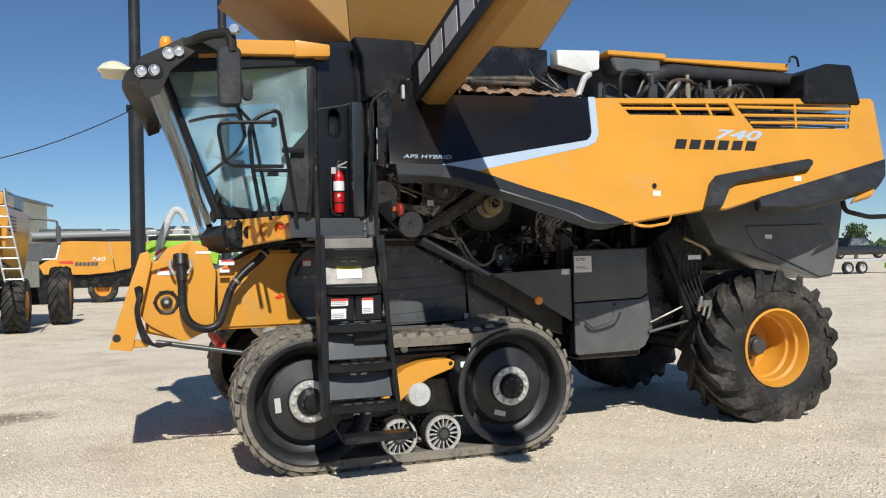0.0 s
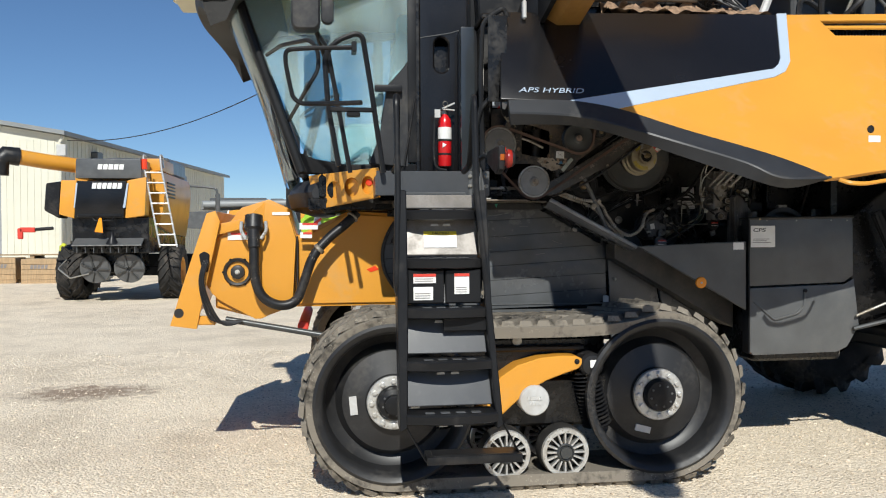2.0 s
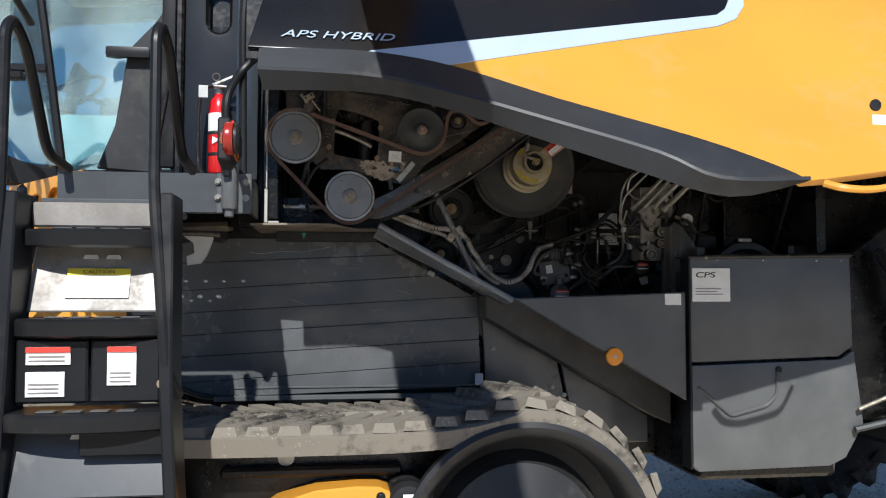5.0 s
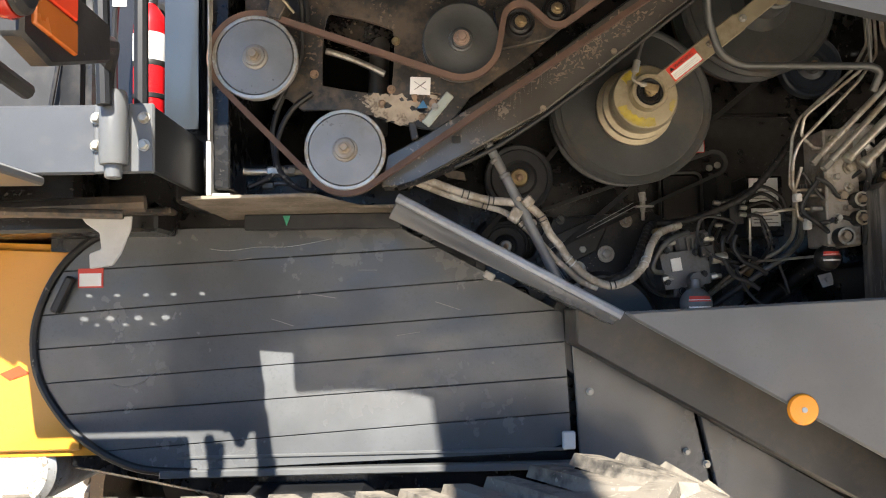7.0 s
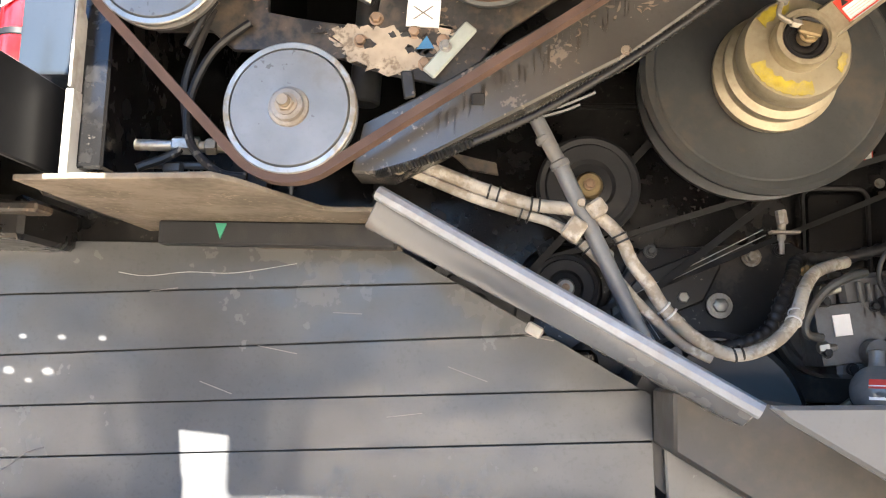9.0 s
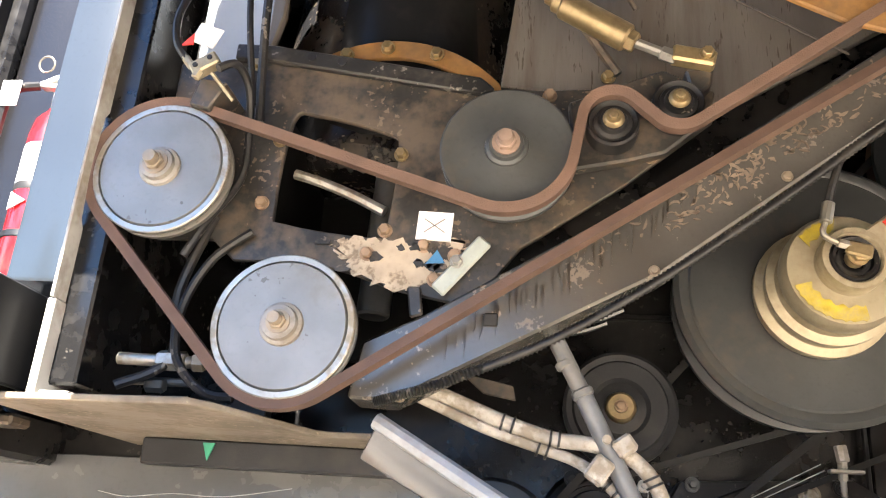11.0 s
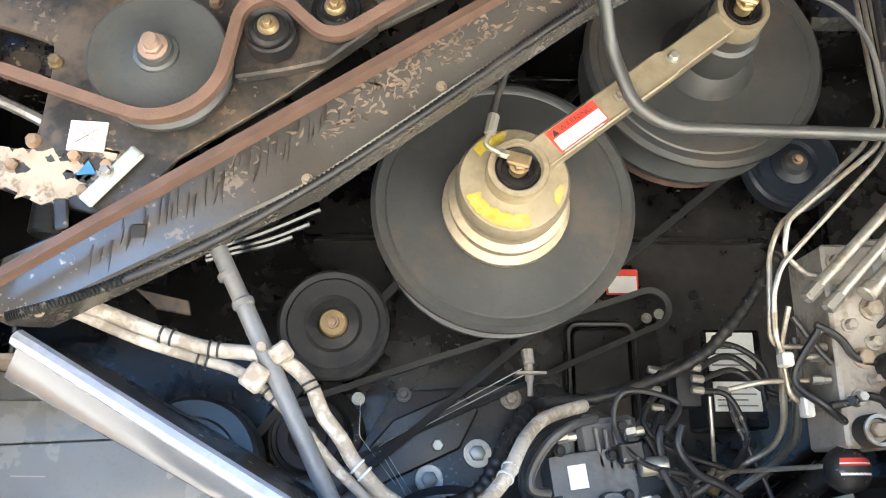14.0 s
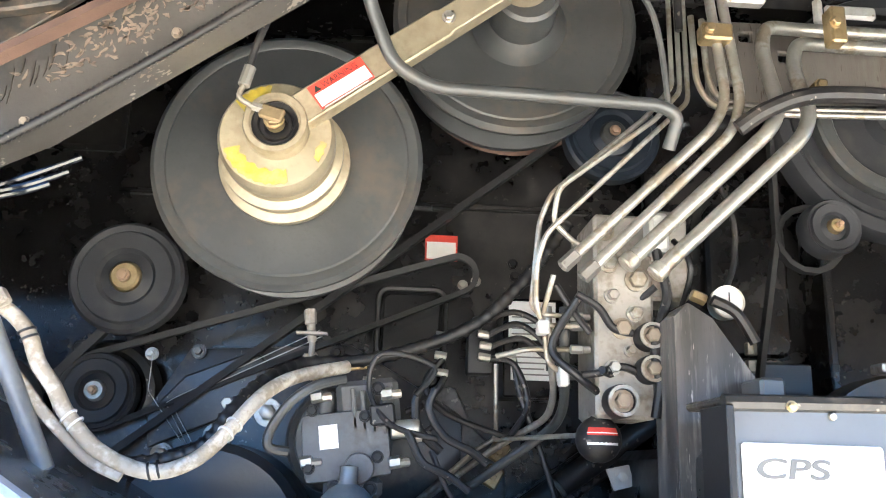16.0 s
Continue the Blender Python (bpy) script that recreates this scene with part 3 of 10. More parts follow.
def build_track(y0, near):
    """A rubber track unit whose outer face is at y0; the wheels look towards smaller y."""
    s = 1 if near else -1
    y1 = y0 + s * 0.62
    lo, hi = min(y0, y1), max(y0, y1)
    def sag(x):
        u = (x - WF[0]) / (WR[0] - WF[0])
        return 0.075 * (1 - (2 * u - 1) ** 4) if 0 < u < 1 else 0.0
    L0 = WR[0] - WF[0]
    line = [(WF[0] + L0 * k / 10, WZ - RC) for k in range(10)]
    line += [(WR[0] + RC * math.cos(radians(a)), WZ + RC * math.sin(radians(a))) for a in range(-90, 90, 8)]
    line += [(WR[0] - L0 * k / 18, WZ + RC - sag(WR[0] - L0 * k / 18)) for k in range(18)]
    line += [(WF[0] + RC * math.cos(radians(a)), WZ + RC * math.sin(radians(a))) for a in range(90, 270, 8)]
    # a flat band with thickness
    bm = bmesh.new()
    rings = []
    k = len(line)
    for i, (x, z) in enumerate(line):
        d = (Vector(line[(i + 1) % k]) - Vector(line[i - 1])).normalized()
        nx, nz = d.y, -d.x
        t = 0.045
        rings.append([bm.verts.new(v) for v in ((x - nx * 0.03, lo + 0.01, z - nz * 0.03), (x + nx * t * 0.75, lo, z + nz * t * 0.75), (x + nx * t, lo + 0.03, z + nz * t), (x + nx * t, hi - 0.03, z + nz * t), (x + nx * t * 0.75, hi, z + nz * t * 0.75), (x, hi - 0.02, z))])
    for i in range(k):
        a, b = rings[i - 1], rings[i]
        for j in range(6):
            bm.faces.new((a[j - 1], a[j], b[j], b[j - 1]))
    tr = part("rubber_track", bm, track_rubber, P, "dusty black rubber track with chevron lugs", 50)
    # lugs
    lug = None
    total = 2 * (WR[0] - WF[0]) + 2 * math.pi * (RC + 0.045)
    n = 60
    r = RC + 0.045
    for side in (0, 1):
        for i in range(n):
            q = total * (i + 0.5 * side) / n
            L = WR[0] - WF[0]
            if q < L:
                x, z, a = WF[0] + q, WZ - r, -90
            elif q < L + math.pi * r:
                a = -90 + (q - L) / r * 180 / math.pi
                x, z = WR[0] + r * math.cos(radians(a)), WZ + r * math.sin(radians(a))
            elif q < 2 * L + math.pi * r:
                x, z, a = WR[0] - (q - L - math.pi * r), WZ + r - sag(WR[0] - (q - L - math.pi * r)), 90
            else:
                a = 90 + (q - 2 * L - math.pi * r) / r * 180 / math.pi
                x, z = WF[0] + r * math.cos(radians(a)), WZ + r * math.sin(radians(a))
            m = Matrix.Translation((x, 0, z)) @ Matrix.Rotation(radians(90 - a), 4, "Y")
            if lug is None or i == 0:
                w = 0.31
                o = lo + (0 if side == 0 else w)
                sk = 0.16 if side == 0 else -0.16
                b2 = bmesh.new()
                vv = []
                for yy, f in ((o, 0), (o + w, 1)):
                    off = sk * (f - 0.5) if side == 0 else sk * (f - 0.5)
                    for dx, dz in ((-0.042, -0.006), (0.042, -0.006), (0.032, 0.026), (-0.032, 0.026)):
                        vv.append(b2.verts.new((off + dx, yy + (0.03 if dz > 0 and f == 0 else -0.012 if dz > 0 else 0.012 if f == 0 else 0), dz)))
                for q4 in ((0, 1, 2, 3), (7, 6, 5, 4), (0, 4, 5, 1), (1, 5, 6, 2), (2, 6, 7, 3), (3, 7, 4, 0)):
                    b2.faces.new([vv[u] for u in q4])
                lug = part("lug", soften(b2, 0.009, 2), track_rubber, tr)
                base = lug
                base.matrix_basis = m
            else:
                c = base.copy()
                scene.collection.objects.link(c)
                c.matrix_basis = m
    # wheels
    o = y0
    for cx, cz in (WF, WR):
        d = Vector((0, s, 0))
        rim = [(0.472, 0.04), (0.472, 0.0), (0.455, -0.012), (0.43, 0.0), (0.415, 0.02), (0.405, 0.075), (0.40, 0.17), (0.37, 0.20), (0.34, 0.21), (0.315, 0.16), (0.30, 0.135), (0.22, 0.115), (0.165, 0.10), (0.155, 0.07), (0, 0.07)]
        w = part("drive_wheel", lathe(rim, (cx, o, cz), d, 64), wheel_black, P, "black dished drive wheel")
        ring = lathe([(0.100, 0.09), (0.100, 0.055), (0.106, 0.05), (0.152, 0.05), (0.158, 0.056), (0.158, 0.09)], (cx, o, cz), d, 48)
        part("flange_ring", ring, alu, w, "pale aluminium wheel flange ring")
        hub = [(0.100, 0.075), (0.096, 0.03), (0.088, 0.012), (0.06, 0.002), (0.055, -0.03), (0.03, -0.036), (0, -0.036)] if cx < 1.5 else [(0.100, 0.075), (0.097, 0.02), (0.088, 0.008), (0.05, 0.006), (0, 0.0)]
        part("hub", lathe(hub, (cx, o, cz), d, 36), black, w)
        stud = None
        for i in range(12):
            a = 2 * math.pi * i / 12
            q = (cx + 0.129 * math.cos(a), o + s * 0.052, cz + 0.129 * math.sin(a))
            if stud is None:
                stud = part("wheel_stud", hexbolt((0, 0, 0), 0.0155, 0.018, -d), alu, w)
                stud.location = q
            else:
                c = stud.copy()
                scene.collection.objects.link(c)
                c.location = q
        cap = None
        for i in range(8):
            a = 2 * math.pi * i / 8 + 0.2
            q = (cx + 0.066 * math.cos(a), o + s * 0.012, cz + 0.066 * math.sin(a))
            if cap is None:
                cap = part("hub_bolt", hexbolt((0, 0, 0), 0.007, 0.012, -d), charcoal, w)
                cap.location = q
            else:
                c = cap.copy()
                scene.collection.objects.link(c)
                c.location = q
        if near:
            a = radians(185 if cx < 1.5 else 250)
            m = Matrix.Translation((cx + 0.235 * math.cos(a), o + 0.112, cz + 0.235 * math.sin(a))) @ Matrix.Rotation(-(a - radians(180)) if cx < 1.5 else radians(15), 4, "Y")
            part("sticker", moved(box(-0.022 if cx < 1.5 else -0.05, 0.022 if cx < 1.5 else 0.05, -0.004, 0.004, -0.055 if cx < 1.5 else -0.02, 0.055 if cx < 1.5 else 0.02, 0), m), pale_cap, w)
    # ground rollers
    for rx in (1.53, 1.89):
        for yy in ((y0 + s * 0.015, y0 + s * 0.46) if near else (y0 + s * 0.02,)):
            c0 = (rx, yy, 0.29)
            ro = part("track_roller", lathe([(0.118, 0.02), (0.150, 0.018), (0.155, 0.03), (0.155, 0.13), (0.14, 0.14), (0.118, 0.14), (0.118, 0.02)], c0, (0, s, 0), 40), rubber, P, "small ground roller with pale spokes")
            part("roller_rim", lathe([(0.118, 0.03), (0.118, 0.0), (0.142, 0.0), (0.147, 0.012), (0.147, 0.03)], c0, (0, s, 0), 40), alu, ro)
            part("roller_disc", lathe([(0, 0.06), (0.12, 0.06), (0.12, 0.07), (0, 0.07)], c0, (0, s, 0), 24), inner_black, ro)
            part("roller_hub", lathe([(0.055, 0.06), (0.055, 0.0), (0.047, -0.008), (0.042, 0.004), (0.036, 0.004), (0.034, -0.012), (0, -0.012)], c0, (0, s, 0), 24), cast_grey, ro)
            sp = None
            for i in range(16):
                m = Matrix.Translation(c0) @ Matrix.Rotation(2 * math.pi * i / 16, 4, "Y")
                if sp is None:
                    sp = part("spoke", box(0.05, 0.122, s * 0.003, s * 0.05, -0.0055, 0.0055, 0.002), alu, ro)
                    sp.matrix_basis = m
                else:
                    c = sp.copy()
                    scene.collection.objects.link(c)
                    c.matrix_basis = m
    # frame and swing arm
    part("track_frame", join(box(0.95, 2.4, lo + 0.16, hi - 0.16, 0.42, 0.72, 0.02), box(1.2, 2.2, lo + 0.2, hi - 0.2, 0.7, 0.98, 0.03)), inner_black, P)
    up = [(1.36, 0.55), (1.42, 0.66), (1.50, 0.755), (1.60, 0.82), (1.74, 0.862), (1.88, 0.872), (1.96, 0.868), (2.0, 0.85), (2.005, 0.82), (1.975, 0.79), (1.88, 0.76), (1.78, 0.725), (1.66, 0.66), (1.56, 0.575), (1.50, 0.52), (1.40, 0.50)]
    arm = part("swing_arm", slab(up, y0 + s * 0.03, y0 + s * 0.2, 0.025, 3), yellow, P, "yellow curved swing arm")
    part("arm_bolt", hexbolt((1.965, y0 + s * 0.03, 0.835), 0.012, 0.012, (0, -s, 0)), black, arm)
    if near:
        cap2 = part("round_cover", lathe([(0.092, 0.14), (0.092, 0.01), (0.086, 0.0), (0.07, -0.004), (0, -0.006)], (1.70, y0 + 0.01, 0.61), (0, 1, 0), 40), pale_cap, P, "pale grey round axle cover")
        part("raised_mark", join(bars(1.65, y0 + 0.004, 0.615, 0.10, 0.022, 5, 0.004), bars(1.66, y0 + 0.004, 0.583, 0.08, 0.022, 4, 0.004)), pale_cap, cap2)
        pivot = part("pivot_housing", join(lathe([(0.075, 0.2), (0.075, 0.02), (0.06, 0.0), (0, -0.01)], (2.06, y0 + 0.02, 0.81), (0, 1, 0), 24), box(1.4, 2.05, y0 + 0.14, y0 + 0.3, 0.885, 0.92, 0.01)), hose_black, P)
        part("sticker", box(2.04, 2.085, y0 + 0.002, y0 + 0.008, 0.80, 0.845, 0), white, pivot)
        part("bellows", lathe([q for i in range(15) for q in ((0.05, i * 0.025), (0.09, i * 0.025 + 0.012))] + [(0.05, 0.375)], (2.04, y0 + 0.12, 0.78), (0.25, 0.1, -1), 24), hose_black, P)
        part("linkage", join(rod((1.52, 7.42, 0.95), (1.72, 7.42, 0.95), 0.02), lathe([(0, 0), (0.03, 0), (0.03, 0.05), (0, 0.05)], (1.63, 7.4, 0.95), (0, -1, 0), 12), rod((1.72, 7.42, 0.95), (1.78, 7.42, 1.0), 0.012)), zinc, P)


build_track(7.18, True)
build_track(10.62, False)


def tyre(name, parent, c, axis, r, width, rim_r, lugs, rubber_mat, rim_mat, rim_name="rim", lug_h=0.045, deep=False):
    """An agricultural tyre round c; axis points to the outer face."""
    ax = Vector(axis).normalized()
    h = width / 2
    k = r - lug_h
    prof = [(rim_r, -h * 0.82), (rim_r + (k - rim_r) * 0.35, -h * 0.98), (rim_r + (k - rim_r) * 0.75, -h), (k * 0.985, -h * 0.8), (k, -h * 0.45), (k, h * 0.45), (k * 0.985, h * 0.8), (rim_r + (k - rim_r) * 0.75, h), (rim_r + (k - rim_r) * 0.35, h * 0.98), (rim_r + 0.01, h * 0.86), (rim_r, h * 0.8)]
    t = part(name, lathe(prof, c, ax, 64), rubber_mat, parent, "dusty black farm tyre with deep angled lugs", 50)
    q = Vector((0, 0, 1)).rotation_difference(ax).to_matrix().to_4x4()
    b = bmesh.new()
    sect = []
    for u, y, rad in ((0.0, -0.02, k + lug_h), (0.32, h * 0.5, k + lug_h), (0.52, h * 0.92, k * 0.99 + lug_h * 0.6), (0.60, h * 1.01, k * 0.93)) if not deep else ((0.0, -0.02, k + lug_h), (0.30, h * 0.5, k + lug_h), (0.46, h * 0.90, k + lug_h * 0.7), (0.54, h * 1.03, k * 0.95), (0.60, h * 1.05, k * 0.86)):
        ww = (0.038 if y < h * 0.9 else 0.03) * (1.3 if deep else 1.0)
        sect.append([b.verts.new((rr * math.cos(u + dd / rr), rr * math.sin(u + dd / rr), y)) for dd, rr in ((-ww * 1.25, min(k * 0.93, rad - 0.04)), (-ww * 0.8, rad), (ww * 0.8, rad), (ww * 1.25, min(k * 0.93, rad - 0.04)))])
    for a, d in zip(sect, sect[1:]):
        for j in range(4):
            b.faces.new((a[j - 1], a[j], d[j], d[j - 1]))
    b.faces.new(sect[0])
    b.faces.new(sect[-1][::-1])
    lug = part("tread_lug", soften(b, 0.008), rubber_mat, t)
    first = True
    flip = Matrix.Diagonal((1, 1, -1, 1))
    for i in range(lugs):
        for mir in (0, 1):
            a = 2 * math.pi * (i + 0.5 * mir) / lugs
            m = Matrix.Translation(c) @ q @ Matrix.Rotation(a, 4, "Z") @ (flip if mir else Matrix())
            o = lug if first else lug.copy()
            if not first:
                scene.collection.objects.link(o)
            first = False
            o.matrix_basis = m
    if deep:
        rim_prof = [(rim_r + 0.012, h * 0.78), (rim_r + 0.014, h * 0.9), (rim_r - 0.006, h * 0.92), (rim_r - 0.02, h * 0.80), (rim_r - 0.03, h * 0.62), (rim_r - 0.05, h * 0.56), (rim_r - 0.055, h * 0.30), (rim_r - 0.075, h * 0.24), (rim_r - 0.08, -h * 0.1), (rim_r - 0.10, -h * 0.2), (rim_r - 0.12, -h * 0.42), (rim_r * 0.5, -h * 0.44), (0, -h * 0.44)]
        return t, part(rim_name, lathe(rim_prof, c, ax, 48), rim_mat, t, "deep yellow steel rim")
    w = part(rim_name, lathe([(rim_r + 0.012, h * 0.80), (rim_r + 0.012, h * 0.9), (rim_r - 0.004, h * 0.9), (rim_r - 0.025, h * 0.78), (rim_r - 0.04, h * 0.5), (rim_r - 0.055, h * 0.45), (rim_r - 0.06, h * 0.1), (rim_r - 0.08, -h * 0.1), (rim_r * 0.72, -h * 0.2), (rim_r * 0.5, -h * 0.12), (rim_r * 0.32, -h * 0.12), (0, -h * 0.12)], c, ax, 48), rim_mat, t, "yellow steel rim")
    return t, w


tR = tyre("rear_tyre", P, (5.27, 7.66, 0.755), (0.0, -1, 0), 0.74, 0.66, 0.355, 18, rubber, yellow, lug_h=0.06, deep=True)[0]
part("hub", join(lathe([(0, 0.12), (0.10, 0.12), (0.10, -0.05), (0.085, -0.07), (0, -0.075)], (5.27, 7.72, 0.745), (0, 1, 0), 28), rod((5.27, 7.66, 0.745), (5.27, 7.60, 0.745), 0.08)), cast_grey, tR)
for i in range(10):
    a = 2 * math.pi * i / 10
    part("wheel_nut", hexbolt((5.27 + 0.145 * math.cos(a), 7.80, 0.745 + 0.145 * math.sin(a)), 0.014, 0.03), zinc, tR)
tyre("rear_tyre", P, (5.27, 10.14, 0.755), (0.0, 1, 0), 0.74, 0.66, 0.355, 18, rubber, yellow, lug_h=0.06, deep=True)
part("rear_axle", join(box(5.12, 5.42, 7.9, 9.9, 0.62, 0.9, 0.03), rod((5.14, 8.0, 0.78), (5.14, 9.8, 0.78), 0.06)), black, P)
part("front_axle", box(1.5, 1.9, 7.5, 10.3, 0.6, 1.0, 0.03), black, P)
# ---- body: outer panels ----
SY = 7.15
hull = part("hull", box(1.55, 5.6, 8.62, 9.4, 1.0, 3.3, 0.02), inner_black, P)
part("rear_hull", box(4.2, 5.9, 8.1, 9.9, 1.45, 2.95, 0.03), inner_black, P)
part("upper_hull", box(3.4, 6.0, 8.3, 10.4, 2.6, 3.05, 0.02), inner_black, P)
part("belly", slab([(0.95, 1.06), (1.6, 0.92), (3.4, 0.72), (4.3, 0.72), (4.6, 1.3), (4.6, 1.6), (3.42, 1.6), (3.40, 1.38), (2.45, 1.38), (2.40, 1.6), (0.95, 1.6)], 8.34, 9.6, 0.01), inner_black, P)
part("far_side_panel", slab([(1.2, 2.3), (3.4, 1.9), (6.4, 2.4), (6.2, 3.04), (1.2, 2.9)], 10.55, 10.6, 0.01), yellow, P)

yellow_outline = [(1.95, 2.392), (2.197, 2.348), (2.475, 2.259), (2.809, 2.176), (3.149, 2.085), (3.461, 1.981), (3.545, 1.940), (3.635, 1.949), (3.91, 1.991), (4.34, 2.05), (4.60, 2.06), (4.92, 2.145), (6.36, 2.49), (6.385, 2.51), (6.20, 3.02), (6.16, 3.045), (3.24, 2.935), (3.27, 2.66), (3.255, 2.625), (3.22, 2.60)]
grille_1 = [(3.50, 2.905), (3.60, 2.82), (4.42, 2.84), (4.66, 2.845), (4.58, 2.945)]
grille_2 = [(4.64, 2.945), (4.86, 2.745), (5.93, 2.775), (5.94, 2.98), (5.92, 2.99)]
side = part("side_panel", slab(yellow_outline, SY, SY + 0.03, 0.008, 2, holes=(grille_1, grille_2)), yellow, P, "yellow painted side panel with a grille")
dark = slab([(1.52, 2.90), (1.50, 2.82), (1.495, 2.395), (1.92, 2.39), (3.19, 2.60), (3.225, 2.63), (3.235, 2.67), (3.21, 2.935)], SY + 0.002, SY + 0.032, 0.006, 2)
part("upper_side_panel", dark, black_gloss, P, "gloss black upper side panel")
strip = slab([(1.90, 2.388), (2.0, 2.378), (2.197, 2.346), (3.20, 2.555), (3.27, 2.59), (3.30, 2.65), (3.275, 2.94), (3.21, 2.937), (3.235, 2.67), (3.222, 2.632), (3.19, 2.604), (1.92, 2.394)], SY - 0.006, SY + 0.02, 0.002)
part("trim_strip", strip, silver_trim, P, "pale silver-blue trim strip")
part("panel_backing", join(slab([(1.6, 2.45), (2.4, 2.4), (3.4, 2.0), (4.3, 2.1), (6.2, 2.5), (6.1, 2.7), (1.6, 2.7)], SY + 0.05, SY + 0.09, 0.01), slab([(3.45, 2.7), (6.0, 2.72), (5.98, 3.0), (3.45, 2.9)], SY + 0.35, SY + 0.36, 0)), inner_black, P)
for (xa, za, xb, zb) in ((3.52, 2.872, 4.60, 2.905), (4.74, 2.86, 5.94, 2.89), (4.68, 2.925, 5.94, 2.95), (4.82, 2.80, 5.94, 2.83)):
    part("grille_bar", tube([(xa, SY + 0.012, za), (xb, SY + 0.012, zb)], 0.011, seg=6), yellow, side)
for (xa, za, xb, zb) in ((4.10, 2.835, 4.02, 2.925), (4.42, 2.84, 4.36, 2.935), (5.33, 2.76, 5.30, 2.97)):
    part("grille_post", tube([(xa, SY + 0.01, za), (xb, SY + 0.01, zb)], 0.013, seg=6), yellow, side)
fins = [box(3.55 + 0.022 * i, 3.562 + 0.022 * i, SY + 0.12, SY + 0.2, 2.78, 2.95, 0) for i in range(44)]
part("radiator_core", join(*fins), charcoal_dull, P)
part("mesh_behind_grille", join(*[box(4.8, 5.95, SY + 0.1, SY + 0.11, 2.745 + 0.026 * i, 2.757 + 0.026 * i, 0) for i in range(9)]), charcoal_dull, P)

# the black fairing over the drives: it leans with the panels, has a crease along it, and its lower facet turns inwards
def panel_lean(x):
    u = max(0.0, min(1.0, (x - 1.75) / 0.65))
    return 0.30 + 0.48 * u * u * (3 - 2 * u)


def on_panel(x, z, inset):
    """A point of the leaning outer face, set in by so much."""
    a = panel_lean(x)
    return Vector((x, 7.16 + a * (z - 2.42) + inset * math.hypot(1, a), z))


top_edge = [(1.536, 2.388), (1.74, 2.394), (1.955, 2.387), (2.21, 2.335), (2.55, 2.208), (3.001, 2.062), (3.255, 1.952), (3.308, 1.913)]
crease = [(1.535, 2.302), (1.747, 2.299), (1.955, 2.281), (2.20, 2.212), (2.50, 2.108), (2.83, 1.996), (3.005, 1.908), (3.310, 1.911)]
low_edge = [(1.552, 2.244), (1.75, 2.249), (1.96, 2.237), (2.20, 2.165), (2.50, 2.045), (2.80, 1.932), (3.054, 1.856), (3.312, 1.908)]


def fairing():
    def line(pts, inset, dz=0.0):
        return smooth_path([tuple(on_panel(x, z + dz, inset * min(1.0, 0.15 + (3.312 - x) / 0.25) if inset > 0.02 else inset)) for x, z in pts], 4)
    bm = bmesh.new()
    lines = [line(top_edge, 0.03), line(top_edge, -0.008), line(crease, -0.028, 0.012), line(crease, -0.024), line(low_edge, 0.04), line(low_edge, 0.07, 0.012)]
    rows = [[bm.verts.new(v) for v in row] for row in zip(*lines)]
    for a, b in zip(rows, rows[1:]):
        for j in range(6):
            bm.faces.new((a[j - 1], a[j], b[j], b[j - 1]))
    bm.faces.new(rows[0])
    bm.faces.new(rows[-1][::-1])
    return bm


part("fairing", fairing(), fairing_black, P, "black curved plastic fairing with a crease along it", 25)
part("step_rail", tube([(3.62, SY - 0.01, 1.925), (3.68, SY - 0.03, 1.89), (3.78, SY - 0.03, 1.885), (3.97, SY - 0.03, 1.915), (4.0, SY - 0.01, 1.985)], 0.011), yellow, P)
part("rear_grab_rail", slab([(4.33, 2.035), (4.39, 2.26), (4.43, 2.30), (4.50, 2.315), (5.44, 2.462), (5.49, 2.455), (5.505, 2.42), (5.46, 2.37), (4.68, 2.255), (4.60, 2.22), (4.52, 2.05)], SY - 0.06, SY + 0.03, 0.012, 2), charcoal_dull, P)
part("rear_fairing", slab([(4.92, 2.14), (6.38, 2.50), (6.40, 2.34), (6.34, 2.26), (5.95, 2.16), (5.4, 2.05), (4.95, 2.06)], SY - 0.03, SY + 0.06, 0.02, 2), charcoal_dull, P)
part("tail_reflector", slab([(6.05, 2.14), (6.3, 2.2), (6.32, 2.27), (6.08, 2.18)], SY + 0.02, SY + 0.08, 0.01), yellow, P)
part("tow_arm", tube([(6.02, 7.3, 2.16), (6.05, 7.3, 2.03), (6.35, 7.3, 1.97), (7.4, 7.3, 2.0)], 0.024, 0.06), black, P)
# chaff hood and rear lower parts
part("chaff_hood", slab([(4.55, 2.1), (4.95, 2.14), (6.15, 2.35), (6.30, 2.2), (6.20, 1.66), (6.12, 1.40), (5.95, 1.38), (4.75, 1.74)], 7.55, 10.2, 0.02, 2), charcoal, P, "dark grey chaff hood")
part("hood_panel", slab([(5.08, 1.905), (6.0, 1.92), (6.18, 1.70), (6.10, 1.42), (5.95, 1.40), (5.2, 1.70)], 7.53, 7.56, 0.008), charcoal, P)
part("spreader_link", join(tube([(4.30, 7.75, 1.75), (4.46, 7.7, 1.35), (4.55, 7.7, 1.05)], 0.05), tube([(4.28, 7.72, 1.72), (4.48, 7.68, 1.22)], 0.02)), black, P)
part("link_rod", tube([(4.15, 7.75, 1.02), (4.50, 7.7, 1.17)], 0.010), zinc, P)
part("link_rod", tube([(4.13, 7.75, 0.93), (4.52, 7.7, 1.02)], 0.016), cast_grey, P)
